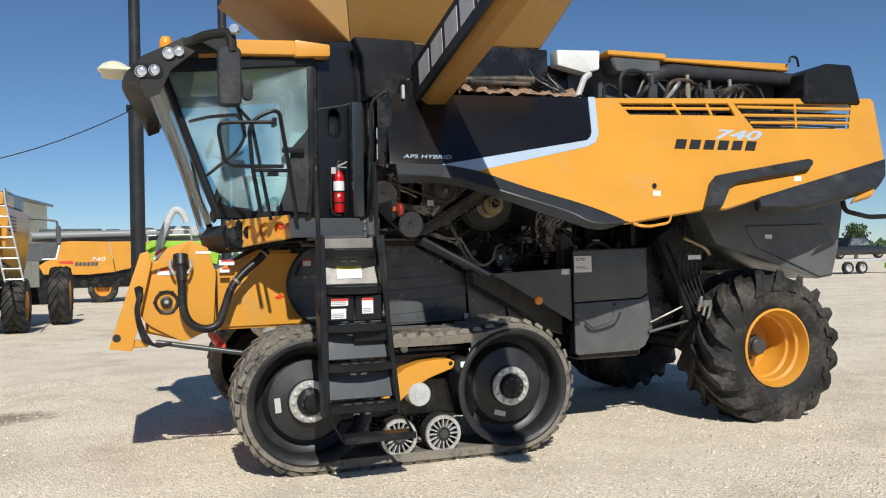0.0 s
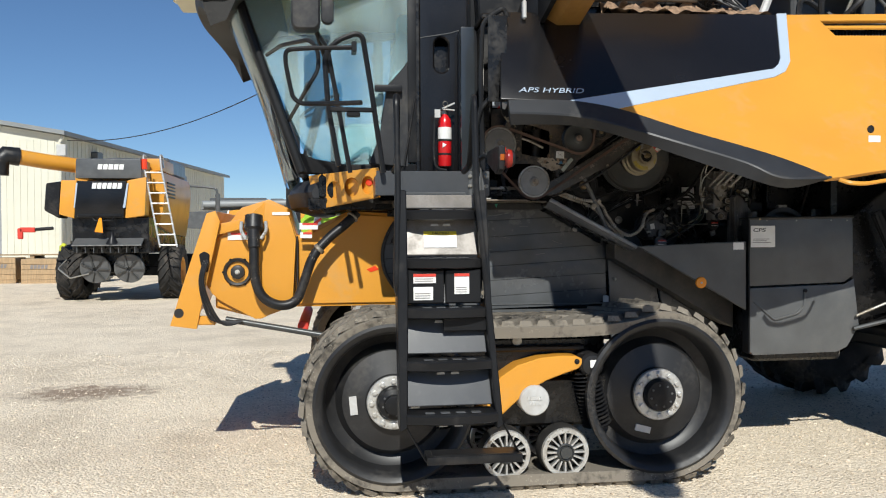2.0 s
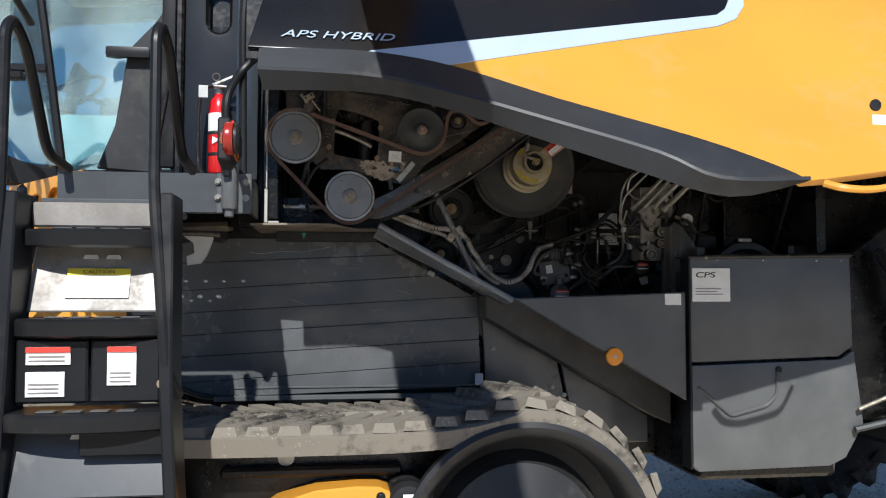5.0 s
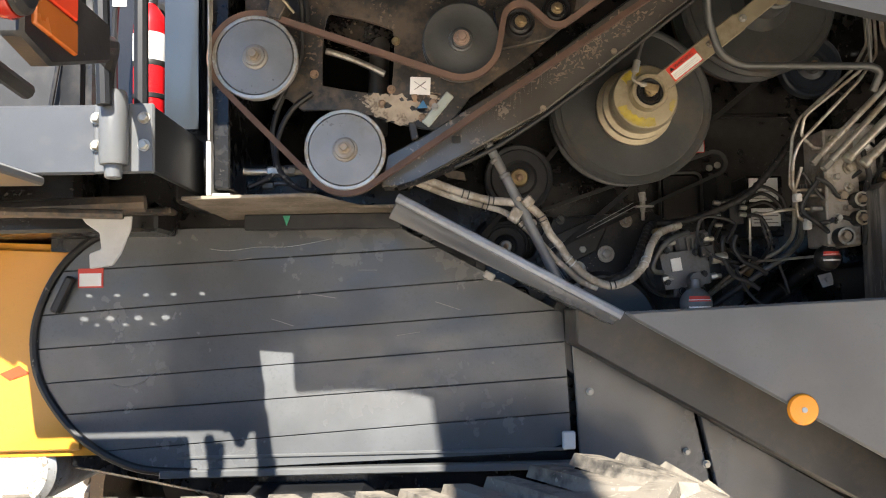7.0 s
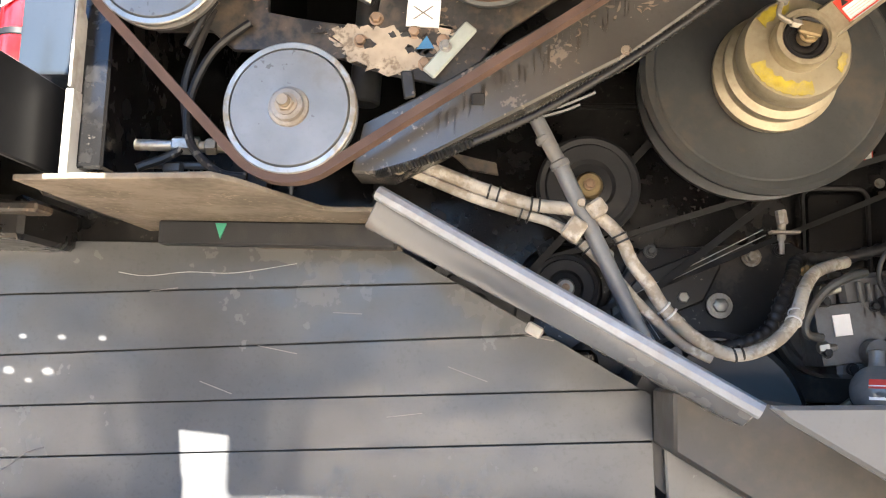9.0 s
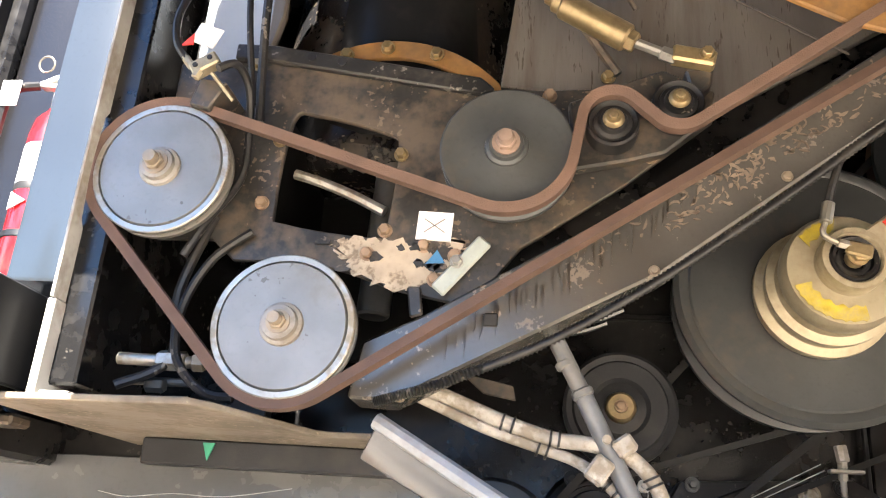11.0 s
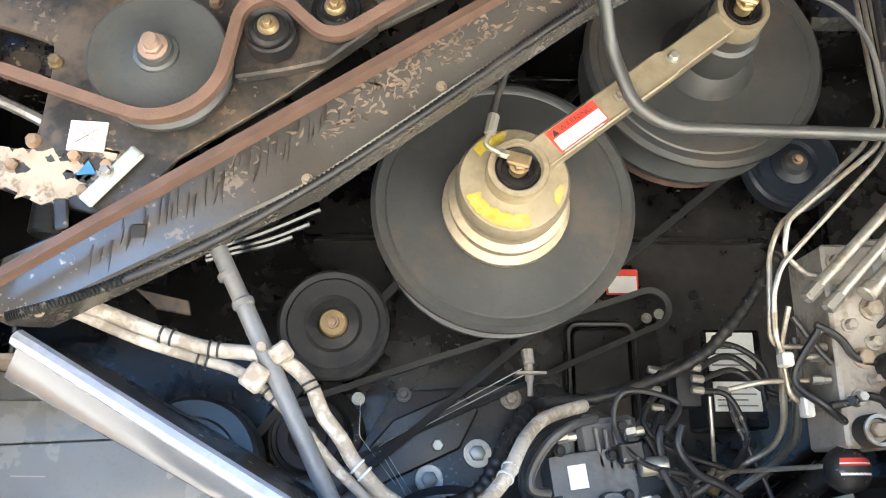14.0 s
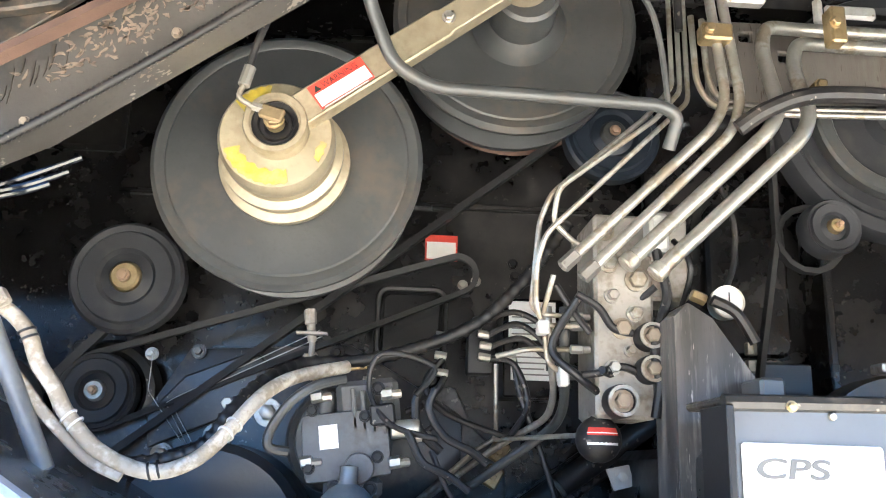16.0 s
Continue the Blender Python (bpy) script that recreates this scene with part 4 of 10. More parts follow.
part("rear_frame", join(slab([(4.18, 1.72), (4.5, 1.95), (4.9, 1.95), (4.75, 1.2), (4.4, 0.95), (4.16, 0.95)], 7.85, 8.2, 0.01), box(4.1, 4.9, 8.2, 9.6, 0.9, 1.8, 0.02)), inner_black, P)
for i in range(5):
    part("rear_cable", hose([(4.35 + 0.03 * i, 7.75, 2.2), (4.45 + 0.035 * i, 7.6, 1.9 - 0.05 * i), (4.40 + 0.05 * i, 7.65, 1.5), (4.62 + 0.03 * i, 7.6, 1.0)], 0.009, 6), hose_black, P)
for i in range(3):
    part("hydraulic_fitting", join(rod((4.50 + 0.05 * i, 7.5, 1.12 - 0.04 * i), (4.54 + 0.05 * i, 7.5, 1.26 - 0.04 * i), 0.016), rod((4.52 + 0.05 * i, 7.5, 1.16), (4.53 + 0.05 * i, 7.5, 1.22), 0.022, 6)), zinc, P)
part("warning_sticker", box(4.42, 4.56, 7.52, 7.525, 1.60, 1.64, 0), white, P)
part("bent_rod", tube([(4.36, 7.5, 1.80), (4.6, 7.5, 1.70), (4.64, 7.5, 1.64)], 0.016), brass, P)

# marks on the panels
for i in range(6):
    part("model_mark", bars(4.035 + 0.1465 * i, SY - 0.001, 2.556, 0.1275, 0.078, 1, 0.003, 0.16, 0.3), print_black, side)
part("model_number", lettering("740", 4.43, SY - 0.001, 2.650, 0.105, 0.50, 0.25, 0.001, weight=0.003), silver_trim, side)
part("system_mark", lettering("APS HYBRID", 1.600, SY + 0.001, 2.438, 0.040, 0.395, 0.2, 0.0006), silver_trim, P)
part("sticker", box(3.82, 3.90, SY - 0.003, SY, 2.165, 2.205, 0), white, side)
part("latch", lathe([(0, -0.006), (0.022, -0.004), (0.024, 0), (0, 0)], (3.835, SY - 0.002, 2.245), (0, 1, 0), 16), black, side)
part("sticker", box(5.33, 5.41, SY - 0.003, SY, 2.30, 2.34, 0), white, side)
part("sticker", box(5.30, 5.38, 7.525, 7.53, 1.78, 1.82, 0), white, P)

# the outer panels lean: the foot stands further out than the top
FOOT = Vector((0.6, 2.5, 1.595))


def lean(ob):
    for v in ob.data.vertices:
        x, y, z = v.co
        a = 0.78
        if z < 2.42 and x < 2.4:
            u = max(0.0, min(1.0, (x - 1.75) / 0.65))
            a = 0.30 + 0.48 * u * u * (3 - 2 * u)
        k = (7.16 + a * (FOOT.z - 2.42) - FOOT.y) / (SY - FOOT.y - a * (z - FOOT.z))
        q = FOOT + (Vector((x, SY, z)) - FOOT) * k
        v.co = q + Vector((0, 1, -a)).normalized() * (y - SY)
    ob.data.update()


LEANED = ("side_panel", "upper_side_panel", "trim_strip", "panel_backing", "grille_bar", "grille_post", "radiator_core", "mesh_behind_grille", "step_rail", "rear_grab_rail", "rear_fairing", "tail_reflector", "model_mark", "model_number", "system_mark", "sticker", "latch")
for ob in list(scene.objects):
    if ob.type == "MESH" and ob.name.split(".")[0] in LEANED and min(v.co.z for v in ob.data.vertices) > 1.8 and max(v.co.y for v in ob.data.vertices) < 7.515:
        lean(ob)

# ---- body: lower panels ----
BY = 8.28
d_shape = [(1.36, 1.80), (1.98, 1.80), (2.50, 1.515), (2.515, 1.115), (2.40, 1.085), (1.30, 1.055)]
left_round = [(1.20, 1.062), (1.08, 1.11), (0.97, 1.20), (0.885, 1.33), (0.862, 1.45), (0.88, 1.56), (0.94, 1.68), (1.03, 1.765), (1.12, 1.795)]
whole = d_shape[:-1] + [(1.30, 1.055)] + left_round
lines = [(1.675, 1.745), (1.545, 1.64), (1.44, 1.525), (1.335, 1.425), (1.235, 1.315), (1.115, 1.205)]


def cut_between(poly, lower, upper, x_ref=(1.0, 2.5)):
    """The part of an outline between two slanting lines, each z = a + (x - x0) * k."""
    def f(line, x):
        return line[0] + (x - x_ref[0]) * (line[1] - line[0]) / (x_ref[1] - x_ref[0])
    def clip(p, line, keep_above):
        out = []
        for i in range(len(p)):
            a, b = p[i - 1], p[i]
            da, db = a[1] - f(line, a[0]), b[1] - f(line, b[0])
            if not keep_above:
                da, db = -da, -db
            if da * db < 0:
                s = da / (da - db)
                out.append((a[0] + (b[0] - a[0]) * s, a[1] + (b[1] - a[1]) * s))
            if db >= 0:
                out.append(b)
        return out
    return clip(clip(poly, lower, True), upper, False)


cover = part("drive_cover", slab(whole, BY + 0.012, BY + 0.03, 0.003), black, P, "dark grey ribbed metal drive cover")
edges = [(1.95, 1.95)] + lines + [(0.9, 0.9)]
for hi_l, lo_l in zip(edges, edges[1:]):
    q = cut_between(whole, (lo_l[0] + 0.0014, lo_l[1] + 0.0014), (hi_l[0] - 0.0014, hi_l[1] - 0.0014))
    if len(q) > 2:
        part("cover_strip", slab(q, BY, BY + 0.014, 0.0012), cover_grey, cover)
part("cover_edging", sweep(smooth_path([(x, BY - 0.004, z) for x, z in [(1.36, 1.05)] + left_round + [(1.25, 1.80)]], 4), 0.013, 8), hose_black, cover)
part("cover_lip", join(box(1.25, 2.52, BY - 0.02, BY + 0.02, 1.035, 1.058, 0.004), box(1.30, 2.50, BY - 0.006, BY, 1.09, 1.10, 0.002)), charcoal, cover)
part("cover_clip", box(2.485, 2.525, BY - 0.02, BY - 0.002, 1.095, 1.15, 0.004), pale_cap, cover)
part("cover_clip", moved(box(-0.018, 0.018, -0.012, 0.0, -0.012, 0.012, 0.004), Matrix.Translation((2.27, BY - 0.004, 1.635)) @ Matrix.Rotation(radians(28), 4, "Y")), pale_cap, cover)
lbl = part("cover_label", box(0.995, 1.072, BY - 0.004, BY - 0.001, 1.62, 1.68, 0), red_label, cover)
part("label_field", box(1.0, 1.067, BY - 0.006, BY - 0.003, 1.625, 1.665, 0), white, lbl)
part("hinge_bar", moved(box(-0.014, 0.014, -0.03, 0.0, -0.06, 0.06, 0.006), Matrix.Translation((0.955, BY, 1.60)) @ Matrix.Rotation(radians(25), 4, "Y")), hose_black, cover)
for i in range(7):
    part("scratch", moved(box(-0.03 - 0.012 * (i % 3), 0.03, -0.0012, 0.0, -0.0009, 0.0009, 0), Matrix.Translation((1.50 + 0.13 * i, BY - 0.0005, 1.70 - 0.04 * ((i * 5) % 7))) @ Matrix.Rotation(radians(-8 + 9 * ((i * 3) % 4)), 4, "Y")), print_grey, cover)
part("scratch", sweep(smooth_path([(1.10, BY - 0.001, 1.325), (1.14, BY - 0.001, 1.312), (1.19, BY - 0.001, 1.325), (1.23, BY - 0.001, 1.355), (1.27, BY - 0.001, 1.37)], 5), 0.0012, 5), print_grey, cover)
part("scuff_line", sweep(smooth_path([(1.40, BY - 0.002, 1.735), (1.46, BY - 0.002, 1.728), (1.55, BY - 0.002, 1.738), (1.65, BY - 0.002, 1.738), (1.78, BY - 0.002, 1.76)], 5), 0.0008, 5), pale_cap, cover)

# panels right of it and the sloping channel
part("lower_panel", slab([(2.524, 1.43), (2.90, 1.20), (2.98, 0.80), (2.55, 0.80)], BY - 0.005, BY + 0.02, 0.004), cover_grey, P)
part("lower_panel", slab([(2.915, 1.19), (3.36, 0.93), (3.36, 0.80), (2.995, 0.80)], BY - 0.012, BY + 0.02, 0.004), cover_grey, P)
for x, z in ((2.575, 1.27), (2.565, 1.055), (2.60, 1.055), (2.93, 1.04), (2.87, 1.08)):
    part("panel_bolt", hexbolt((x, BY - 0.012, z), 0.009, 0.012), zinc, P)


def skew_channel():
    """The upper length of the beam: a lit top face and a lower web, coming outwards as it falls."""
    bm = bmesh.new()
    ends = []
    for x, y, z, w in ((1.995, 7.935, 1.835, 0.045), (2.575, 7.835, 1.505, 0.02)):
        ends.append([bm.verts.new(v) for v in ((x, y + 0.012, z), (x + 0.008, y + 0.014, z + 0.014), (x + 0.02, 8.30, z + 0.012), (x, 8.30, z - 0.01), (x - w * 0.55, y + 0.05, z - w), (x - w * 0.55, y + 0.035, z - w))])
    for j in range(6):
        bm.faces.new((ends[0][j - 1], ends[0][j], ends[1][j], ends[1][j - 1]))
    bm.faces.new(ends[0])
    bm.faces.new(ends[1][::-1])
    bmesh.ops.recalc_face_normals(bm, faces=bm.faces[:])
    return soften(bm, 0.003)


part("upper_channel", skew_channel(), cover_grey, P, "dull grey upper length of the sloping channel")
part("sloping_channel", slab([(2.50, 1.53), (2.60, 1.525), (2.80, 1.50), (3.395, 1.19), (3.395, 0.92), (3.30, 0.965), (2.50, 1.425)], 8.06, 8.26, 0.006), mat("dusty_brown_black_channel", (0.07, 0.065, 0.058), 0.45, vary=0.35, scale=5, dirt=(0.12, 0.10, 0.08), dirt_amount=0.35, dirt_scale=5), P, "dark dusty steel channel sloping down rearwards")
part("channel_lip", sweep([Vector((1.998, 7.938, 1.842)), Vector((2.580, 7.838, 1.510))], 0.013, 8), lip_sky_steel, P, "lip of the channel, paled for the sky it mirrors")
shelf_tan = mat("dusty_tan_shelf_paint", (0.21, 0.175, 0.135), 0.55, vary=0.3, scale=9, dirt=(0.10, 0.08, 0.06), dirt_amount=0.4, dirt_scale=7, specks=(0.30, 0.25, 0.19), speck_amount=0.06)
flat_down = Matrix(((1, 0, 0, 0), (0, 0, 1, 0), (0, -1, 0, 0), (0, 0, 0, 1)))
part("shelf_plate", join(moved(slab([(1.45, 7.80), (1.70, 7.775), (1.775, 7.765), (1.80, 7.80), (1.885, 8.025), (1.905, 8.035), (1.995, 8.03), (1.995, 8.30), (1.45, 8.30)], -1.836, -1.826, 0.002), flat_down), slab([(1.70, 1.79), (1.99, 1.825), (2.0, 1.79)], 8.2, 8.29, 0.002)), shelf_tan, P, "dusty tan sheet-metal shelf under the pulleys")
part("shelf_web", box(1.535, 2.0, 8.15, 8.19, 1.78, 1.8255, 0.003), charcoal_dull, P)
part("green_arrow_sticker", slab([(1.650, 1.820), (1.672, 1.820), (1.661, 1.790)], 8.144, 8.148, 0), mat("green_sticker", (0.05, 0.35, 0.22), 0.5, bump=0), P)
side2 = part("side_cover", slab([(2.575, 1.520), (3.355, 1.548), (3.355, 1.065), (2.60, 1.50)], 7.79, 7.81, 0.006), charcoal, P, "dark grey side cover with an orange reflector")
part("reflector", lathe([(0, -0.012), (0.012, -0.012), (0.036, -0.010), (0.040, -0.004), (0.040, 0), (0, 0)], (3.02, 7.788, 1.265), (0, 1, 0), 32), orange_lens, side2, "round orange reflector")
part("reflector_pin", lathe([(0, -0.016), (0.007, -0.015), (0.007, 0)], (3.02, 7.788, 1.265), (0, 1, 0), 12), pale_cap, side2)
part("sticker", box(3.255, 3.33, 7.784, 7.788, 1.49, 1.54, 0), white, side2)
door = part("service_door", slab([(3.372, 1.698), (4.145, 1.72), (4.15, 1.30), (4.08, 1.255), (3.372, 1.235)], 7.785, 7.82, 0.008, 2), charcoal, P, "dark grey service door")
part("lower_door", slab([(3.372, 1.222), (4.08, 1.243), (4.15, 1.285), (4.19, 0.95), (4.10, 0.80), (4.02, 0.765), (3.40, 0.755), (3.372, 0.78)], 7.775, 7.82, 0.012, 2), charcoal, P, "dark grey lower service door")
part("door_crease", tube([(3.40, 7.772, 1.125), (3.55, 7.768, 1.0), (3.72, 7.768, 1.042), (3.768, 7.768, 1.09), (3.775, 7.772, 1.19)], 0.007, 0.02, 6), charcoal, P)
part("door_knob", lathe([(0, -0.02), (0.014, -0.018), (0.016, 0), (0, 0)], (3.78, 7.785, 1.20), (0, 1, 0), 14), black, P)
part("service_door_edge", slab([(3.360, 1.70), (3.370, 1.70), (3.370, 0.77), (3.360, 0.77)], 7.77, 7.86, 0.002), black, P)
plate = part("system_plate", box(3.380, 3.560, 7.778, 7.784, 1.505, 1.655, 0.004), white, door, "white plate with dark lettering")
part("plate_letters", lettering("CPS", 3.393, 7.777, 1.613, 0.034, 0.092, 0.12, 0.001, weight=0.0005), mat("dark_grey_letter_print", (0.07, 0.07, 0.07), 0.5, bump=0), plate)
part("plate_line", join(*[box(3.395, 3.395 + w, 7.776, 7.779, z, z + 0.004, 0) for w, z in ((0.12, 1.56), (0.10, 1.548), (0.13, 1.536))]), print_grey, plate)
part("door_top", join(box(3.365, 4.15, 7.79, 7.93, 1.700, 1.712, 0.004), sweep([Vector((3.362, 7.786, 1.703)), Vector((4.15, 7.786, 1.716))], 0.011, 8)), gear_grey, P)
part("shelf_back", box(0.9, 1.7, 8.30, 8.34, 1.7, 2.0, 0.002), inner_black, P)
part("door_top_bolt", hexbolt((3.445, 7.776, 1.700), 0.0055, 0.006), brass, P)
part("fuel_tank", box(3.42, 4.1, 7.84, 9.8, 0.70, 1.66, 0.05, 3), inner_black, P)
for i, x in enumerate((3.5, 3.72, 3.98, 4.1)):
    part("rivet", lathe([(0, -0.004), (0.0045, -0.003), (0.0055, 0)], (x, 7.783, 1.690), (0, 1, 0), 10), zinc, door)
# ---- cab ----
CY, CZ = 8.06, 9.74
cab = part("cab_frame", slab([(0.27, 2.02), (1.09, 2.0), (1.09, 2.09), (0.60, 2.085), (0.40, 2.12), (0.30, 2.16)], CY - 0.012, CY + 0.04, 0.01), black, P, "black cab frame")
for ya, yb, yc in ((CY, CY - 0.01, CY - 0.012), (CZ, CZ - 0.05, CZ - 0.04)):
    part("front_pillar", tube([(0.31, ya, 2.03), (0.10, ya, 2.62), (-0.10, ya, 3.2)], 0.034, 0.05, 10), black, cab)
    part("rear_pillar", slab([(1.03, 2.10), (1.09, 2.10), (1.09, 3.325), (1.03, 3.32)], yb, yb + 0.06, 0.012, 2), black, cab)
    part("roof_rail", slab([(-0.15, 3.20), (1.09, 3.33), (1.09, 3.42), (-0.1, 3.32)], yc, yc + 0.052, 0.012), black, cab)
part("cab_floor", box(0.42, 1.08, CY + 0.02, CZ - 0.02, 1.85, 2.02, 0.02), inner_black, P)
part("cab_rear_wall", join(box(1.07, 1.12, CY + 0.02, CY + 0.3, 2.0, 3.42, 0.01), box(1.07, 1.12, CZ - 0.3, CZ - 0.02, 2.0, 3.42, 0.01), box(1.07, 1.12, CY + 0.2, CZ - 0.2, 2.0, 2.45, 0.01)), inner_black, P)
door_glass = [(0.36, 2.13), (0.60, 2.10), (0.76, 2.12), (0.83, 2.28), (0.88, 2.62), (1.0, 2.75), (1.03, 2.8), (1.03, 3.34), (0.22, 3.29), (-0.06, 3.20), (0.10, 2.72)]
part("door_glass", slab(door_glass, CY + 0.012, CY + 0.018, 0), glass, cab, "tinted cab door glass").visible_shadow = False
part("door_lower_skin", slab([(0.76, 2.09), (1.035, 2.07), (1.035, 2.80), (1.0, 2.75), (0.885, 2.62), (0.835, 2.28)], CY + 0.002, CY + 0.03, 0.006), charcoal_dull, cab)
part("door_strut", rod((1.0, CY - 0.02, 2.07), (1.075, CY - 0.02, 2.53), 0.007, 8), hose_black, cab)
part("far_window", slab([(0.36, 2.13), (1.03, 2.10), (1.03, 3.34), (0.22, 3.29), (-0.06, 3.20), (0.10, 2.72)], CZ - 0.02, CZ - 0.014, 0), glass, cab).visible_shadow = False


def windshield():
    bm = bmesh.new()
    rows = []
    for i in range(9):
        u = i / 8
        row = []
        for j in range(17):
            v = j / 16
            bulge = 0.14 * math.sin(math.pi * v) ** 0.8
            x = (0.26 - 0.38 * u + 0.03 * math.sin(math.pi * u)) - bulge * (0.75 + 0.25 * u)
            row.append(bm.verts.new((x, CY + 0.01 + (CZ - CY - 0.02) * v, 1.98 + 1.22 * u)))
        rows.append(row)
    for a, b in zip(rows, rows[1:]):
        for j in range(16):
            bm.faces.new((a[j], a[j + 1], b[j + 1], b[j]))
    return bm


part("windshield", windshield(), glass, cab, "curved tinted windshield").visible_shadow = False
part("wiper", join(sweep(smooth_path([(0.275, 8.10, 1.99), (0.185, 8.13, 2.17), (0.12, 8.15, 2.46)], 6), 0.008, 6), sweep(smooth_path([(0.16, 8.13, 2.25), (0.11, 8.15, 2.50)], 4), 0.013, 6)), hose_black, cab)
# roof and visor
part("roof", join(slab([(0.14, 3.36), (1.12, 3.40), (1.14, 3.44), (1.12, 3.505), (0.9, 3.52), (0.45, 3.50), (0.20, 3.44)], CY - 0.06, CZ + 0.06, 0.025, 3), slab([(0.92, 3.38), (1.22, 3.40), (1.22, 3.50), (0.92, 3.525)], CY - 0.075, CZ + 0.075, 0.02, 2)), yellow, P, "yellow cab roof")


def visor():
    bm = bmesh.new()
    rows = []
    for j in range(21):
        v = j / 20
        y = CY - 0.16 + (CZ - CY + 0.32) * v
        k = math.sin(math.pi * v)
        f = 0.05 * k ** 0.5
        q = 0.10 * (1 - k)
        e = (1 - k) ** 2
        sect = [(0.42, 3.44), (0.30, 3.475), (0.02, 3.46), (-0.20 - f + q, 3.39), (-0.36 - f + q, 3.31), (-0.42 - f + q, 3.24), (-0.40 - f + q, 3.20 - 0.13 * e), (-0.26 - f * 0.4, 3.18 - 0.22 * e), (-0.16, 3.20 - 0.20 * e), (-0.07, 3.28 - 0.08 * e), (0.12, 3.36), (0.40, 3.38)]
        rows.append([bm.verts.new((x, y, z)) for x, z in sect])
    n = len(rows[0])
    for a, b in zip(rows, rows[1:]):
        for i in range(n):
            bm.faces.new((a[i - 1], a[i], b[i], b[i - 1]))
    bm.faces.new(rows[0])
    bm.faces.new(rows[-1][::-1])
    return bm


vis = part("roof_visor", soften(visor(), 0.03, 2, 50), visor_grey, P, "dark grey plastic lamp visor over the cab")
for x, z, r in ((-0.295, 3.17, 0.040), (-0.195, 3.185, 0.038), (-0.085, 3.325, 0.042), (-0.01, 3.345, 0.036)):
    part("work_lamp", lathe([(r * 1.15, 0.03), (r * 1.15, -0.015), (r, -0.02), (r * 0.9, -0.005), (r * 0.5, -0.012), (0, -0.014)], (x, CY - 0.165, z), (0.15, 1, 0.1), 24), lamp_glass, vis, "round work lamp")
part("lamp_recess", slab(round_rect(-0.36, -0.13, 3.12, 3.235, 0.05), CY - 0.168, CY - 0.13, 0.004), black, vis)
part("gps_dome", join(lathe([(0.0, 0.09), (0.05, 0.085), (0.10, 0.06), (0.14, 0.02), (0.14, 0.0), (0, 0)], (-0.53, 8.9, 3.38), (0, 0, 1), 24), box(-0.64, -0.30, 8.7, 9.1, 3.35, 3.385, 0.01)), mat("cream_plastic", (0.72, 0.70, 0.52), 0.45, vary=0.06, bump=0), P, "cream navigation dome")
part("beacon", join(lathe([(0.05, 0.0), (0.055, 0.02), (0.05, 0.075), (0.035, 0.10), (0, 0.11)], (-0.10, 8.35, 3.47), (0, 0, 1), 20)), orange_lens, P, "orange warning beacon")
# mirror
mir = part("mirror_arm", join(tube([(0.05, 7.92, 3.42), (0.20, 7.78, 3.46), (0.37, 7.66, 3.46), (0.38, 7.64, 3.30)], 0.038, 0.06, 10)), visor_grey, P)
part("mirror_stay", tube([(0.38, 7.64, 3.0), (0.44, 7.8, 2.85), (0.50, 8.0, 2.70)], 0.016, 0.05), visor_grey, P)
part("mirror_housing", soften(slab(round_rect(0.265, 0.445, 2.885, 3.345, 0.05), 7.62, 7.74, 0), 0.03, 3), charcoal_dull, mir, "dark grey mirror housing")
part("small_mirror", slab(round_rect(0.45, 0.53, 2.93, 3.09, 0.035), 7.63, 7.70, 0.02, 2), charcoal_dull, mir)
part("side_lamp", lathe([(0, -0.05), (0.035, -0.045), (0.045, -0.02), (0.045, 0.02), (0, 0.03)], (0.40, 7.62, 3.47), (0.3, 1, 0), 20), lamp_glass, mir)
# interior
part("driver_seat", join(soften(box(0.62, 0.98, 8.62, 9.12, 2.30, 2.44, 0.05, 3), 0), moved(box(-0.07, 0.07, -0.25, 0.25, 0, 0.72, 0.05, 3), Matrix.Translation((0.98, 8.87, 2.42)) @ Matrix.Rotation(radians(8), 4, "Y")), moved(box(-0.05, 0.05, -0.14, 0.14, 0, 0.2, 0.04, 3), Matrix.Translation((1.07, 8.87, 3.1))), box(0.66, 0.95, 8.7, 9.05, 2.02, 2.3, 0.03)), seat_cloth, P, "driver seat behind the glass")
part("steering_wheel", join(lathe([(0.17, -0.012), (0.185, 0.0), (0.17, 0.012), (0.155, 0.0), (0.17, -0.012)], (0.42, 8.87, 2.60), (0.6, 0, -1), 32), rod((0.42, 8.87, 2.60), (0.28, 8.87, 2.05), 0.035), rod((0.30, 8.72, 2.62), (0.55, 9.02, 2.58), 0.012)), hose_black, P)
part("control_console", join(box(0.5, 0.95, 9.18, 9.38, 2.02, 2.5, 0.03), box(0.46, 0.62, 9.2, 9.34, 2.5, 2.66, 0.02), moved(box(-0.02, 0.02, -0.13, 0.13, -0.09, 0.09, 0.015), pose(0.30, 9.35, 2.78, 0, 20, 0))), charcoal_dull, P)
part("passenger_seat", box(0.55, 0.95, 8.2, 8.5, 2.02, 2.36, 0.04, 2), seat_cloth, P)
part("door_handle", join(soften(box(0.80, 0.99, CY - 0.05, CY - 0.012, 2.575, 2.625, 0.016, 2), 0), box(0.82, 0.86, CY - 0.02, CY + 0.01, 2.58, 2.62, 0.004)), black, cab)
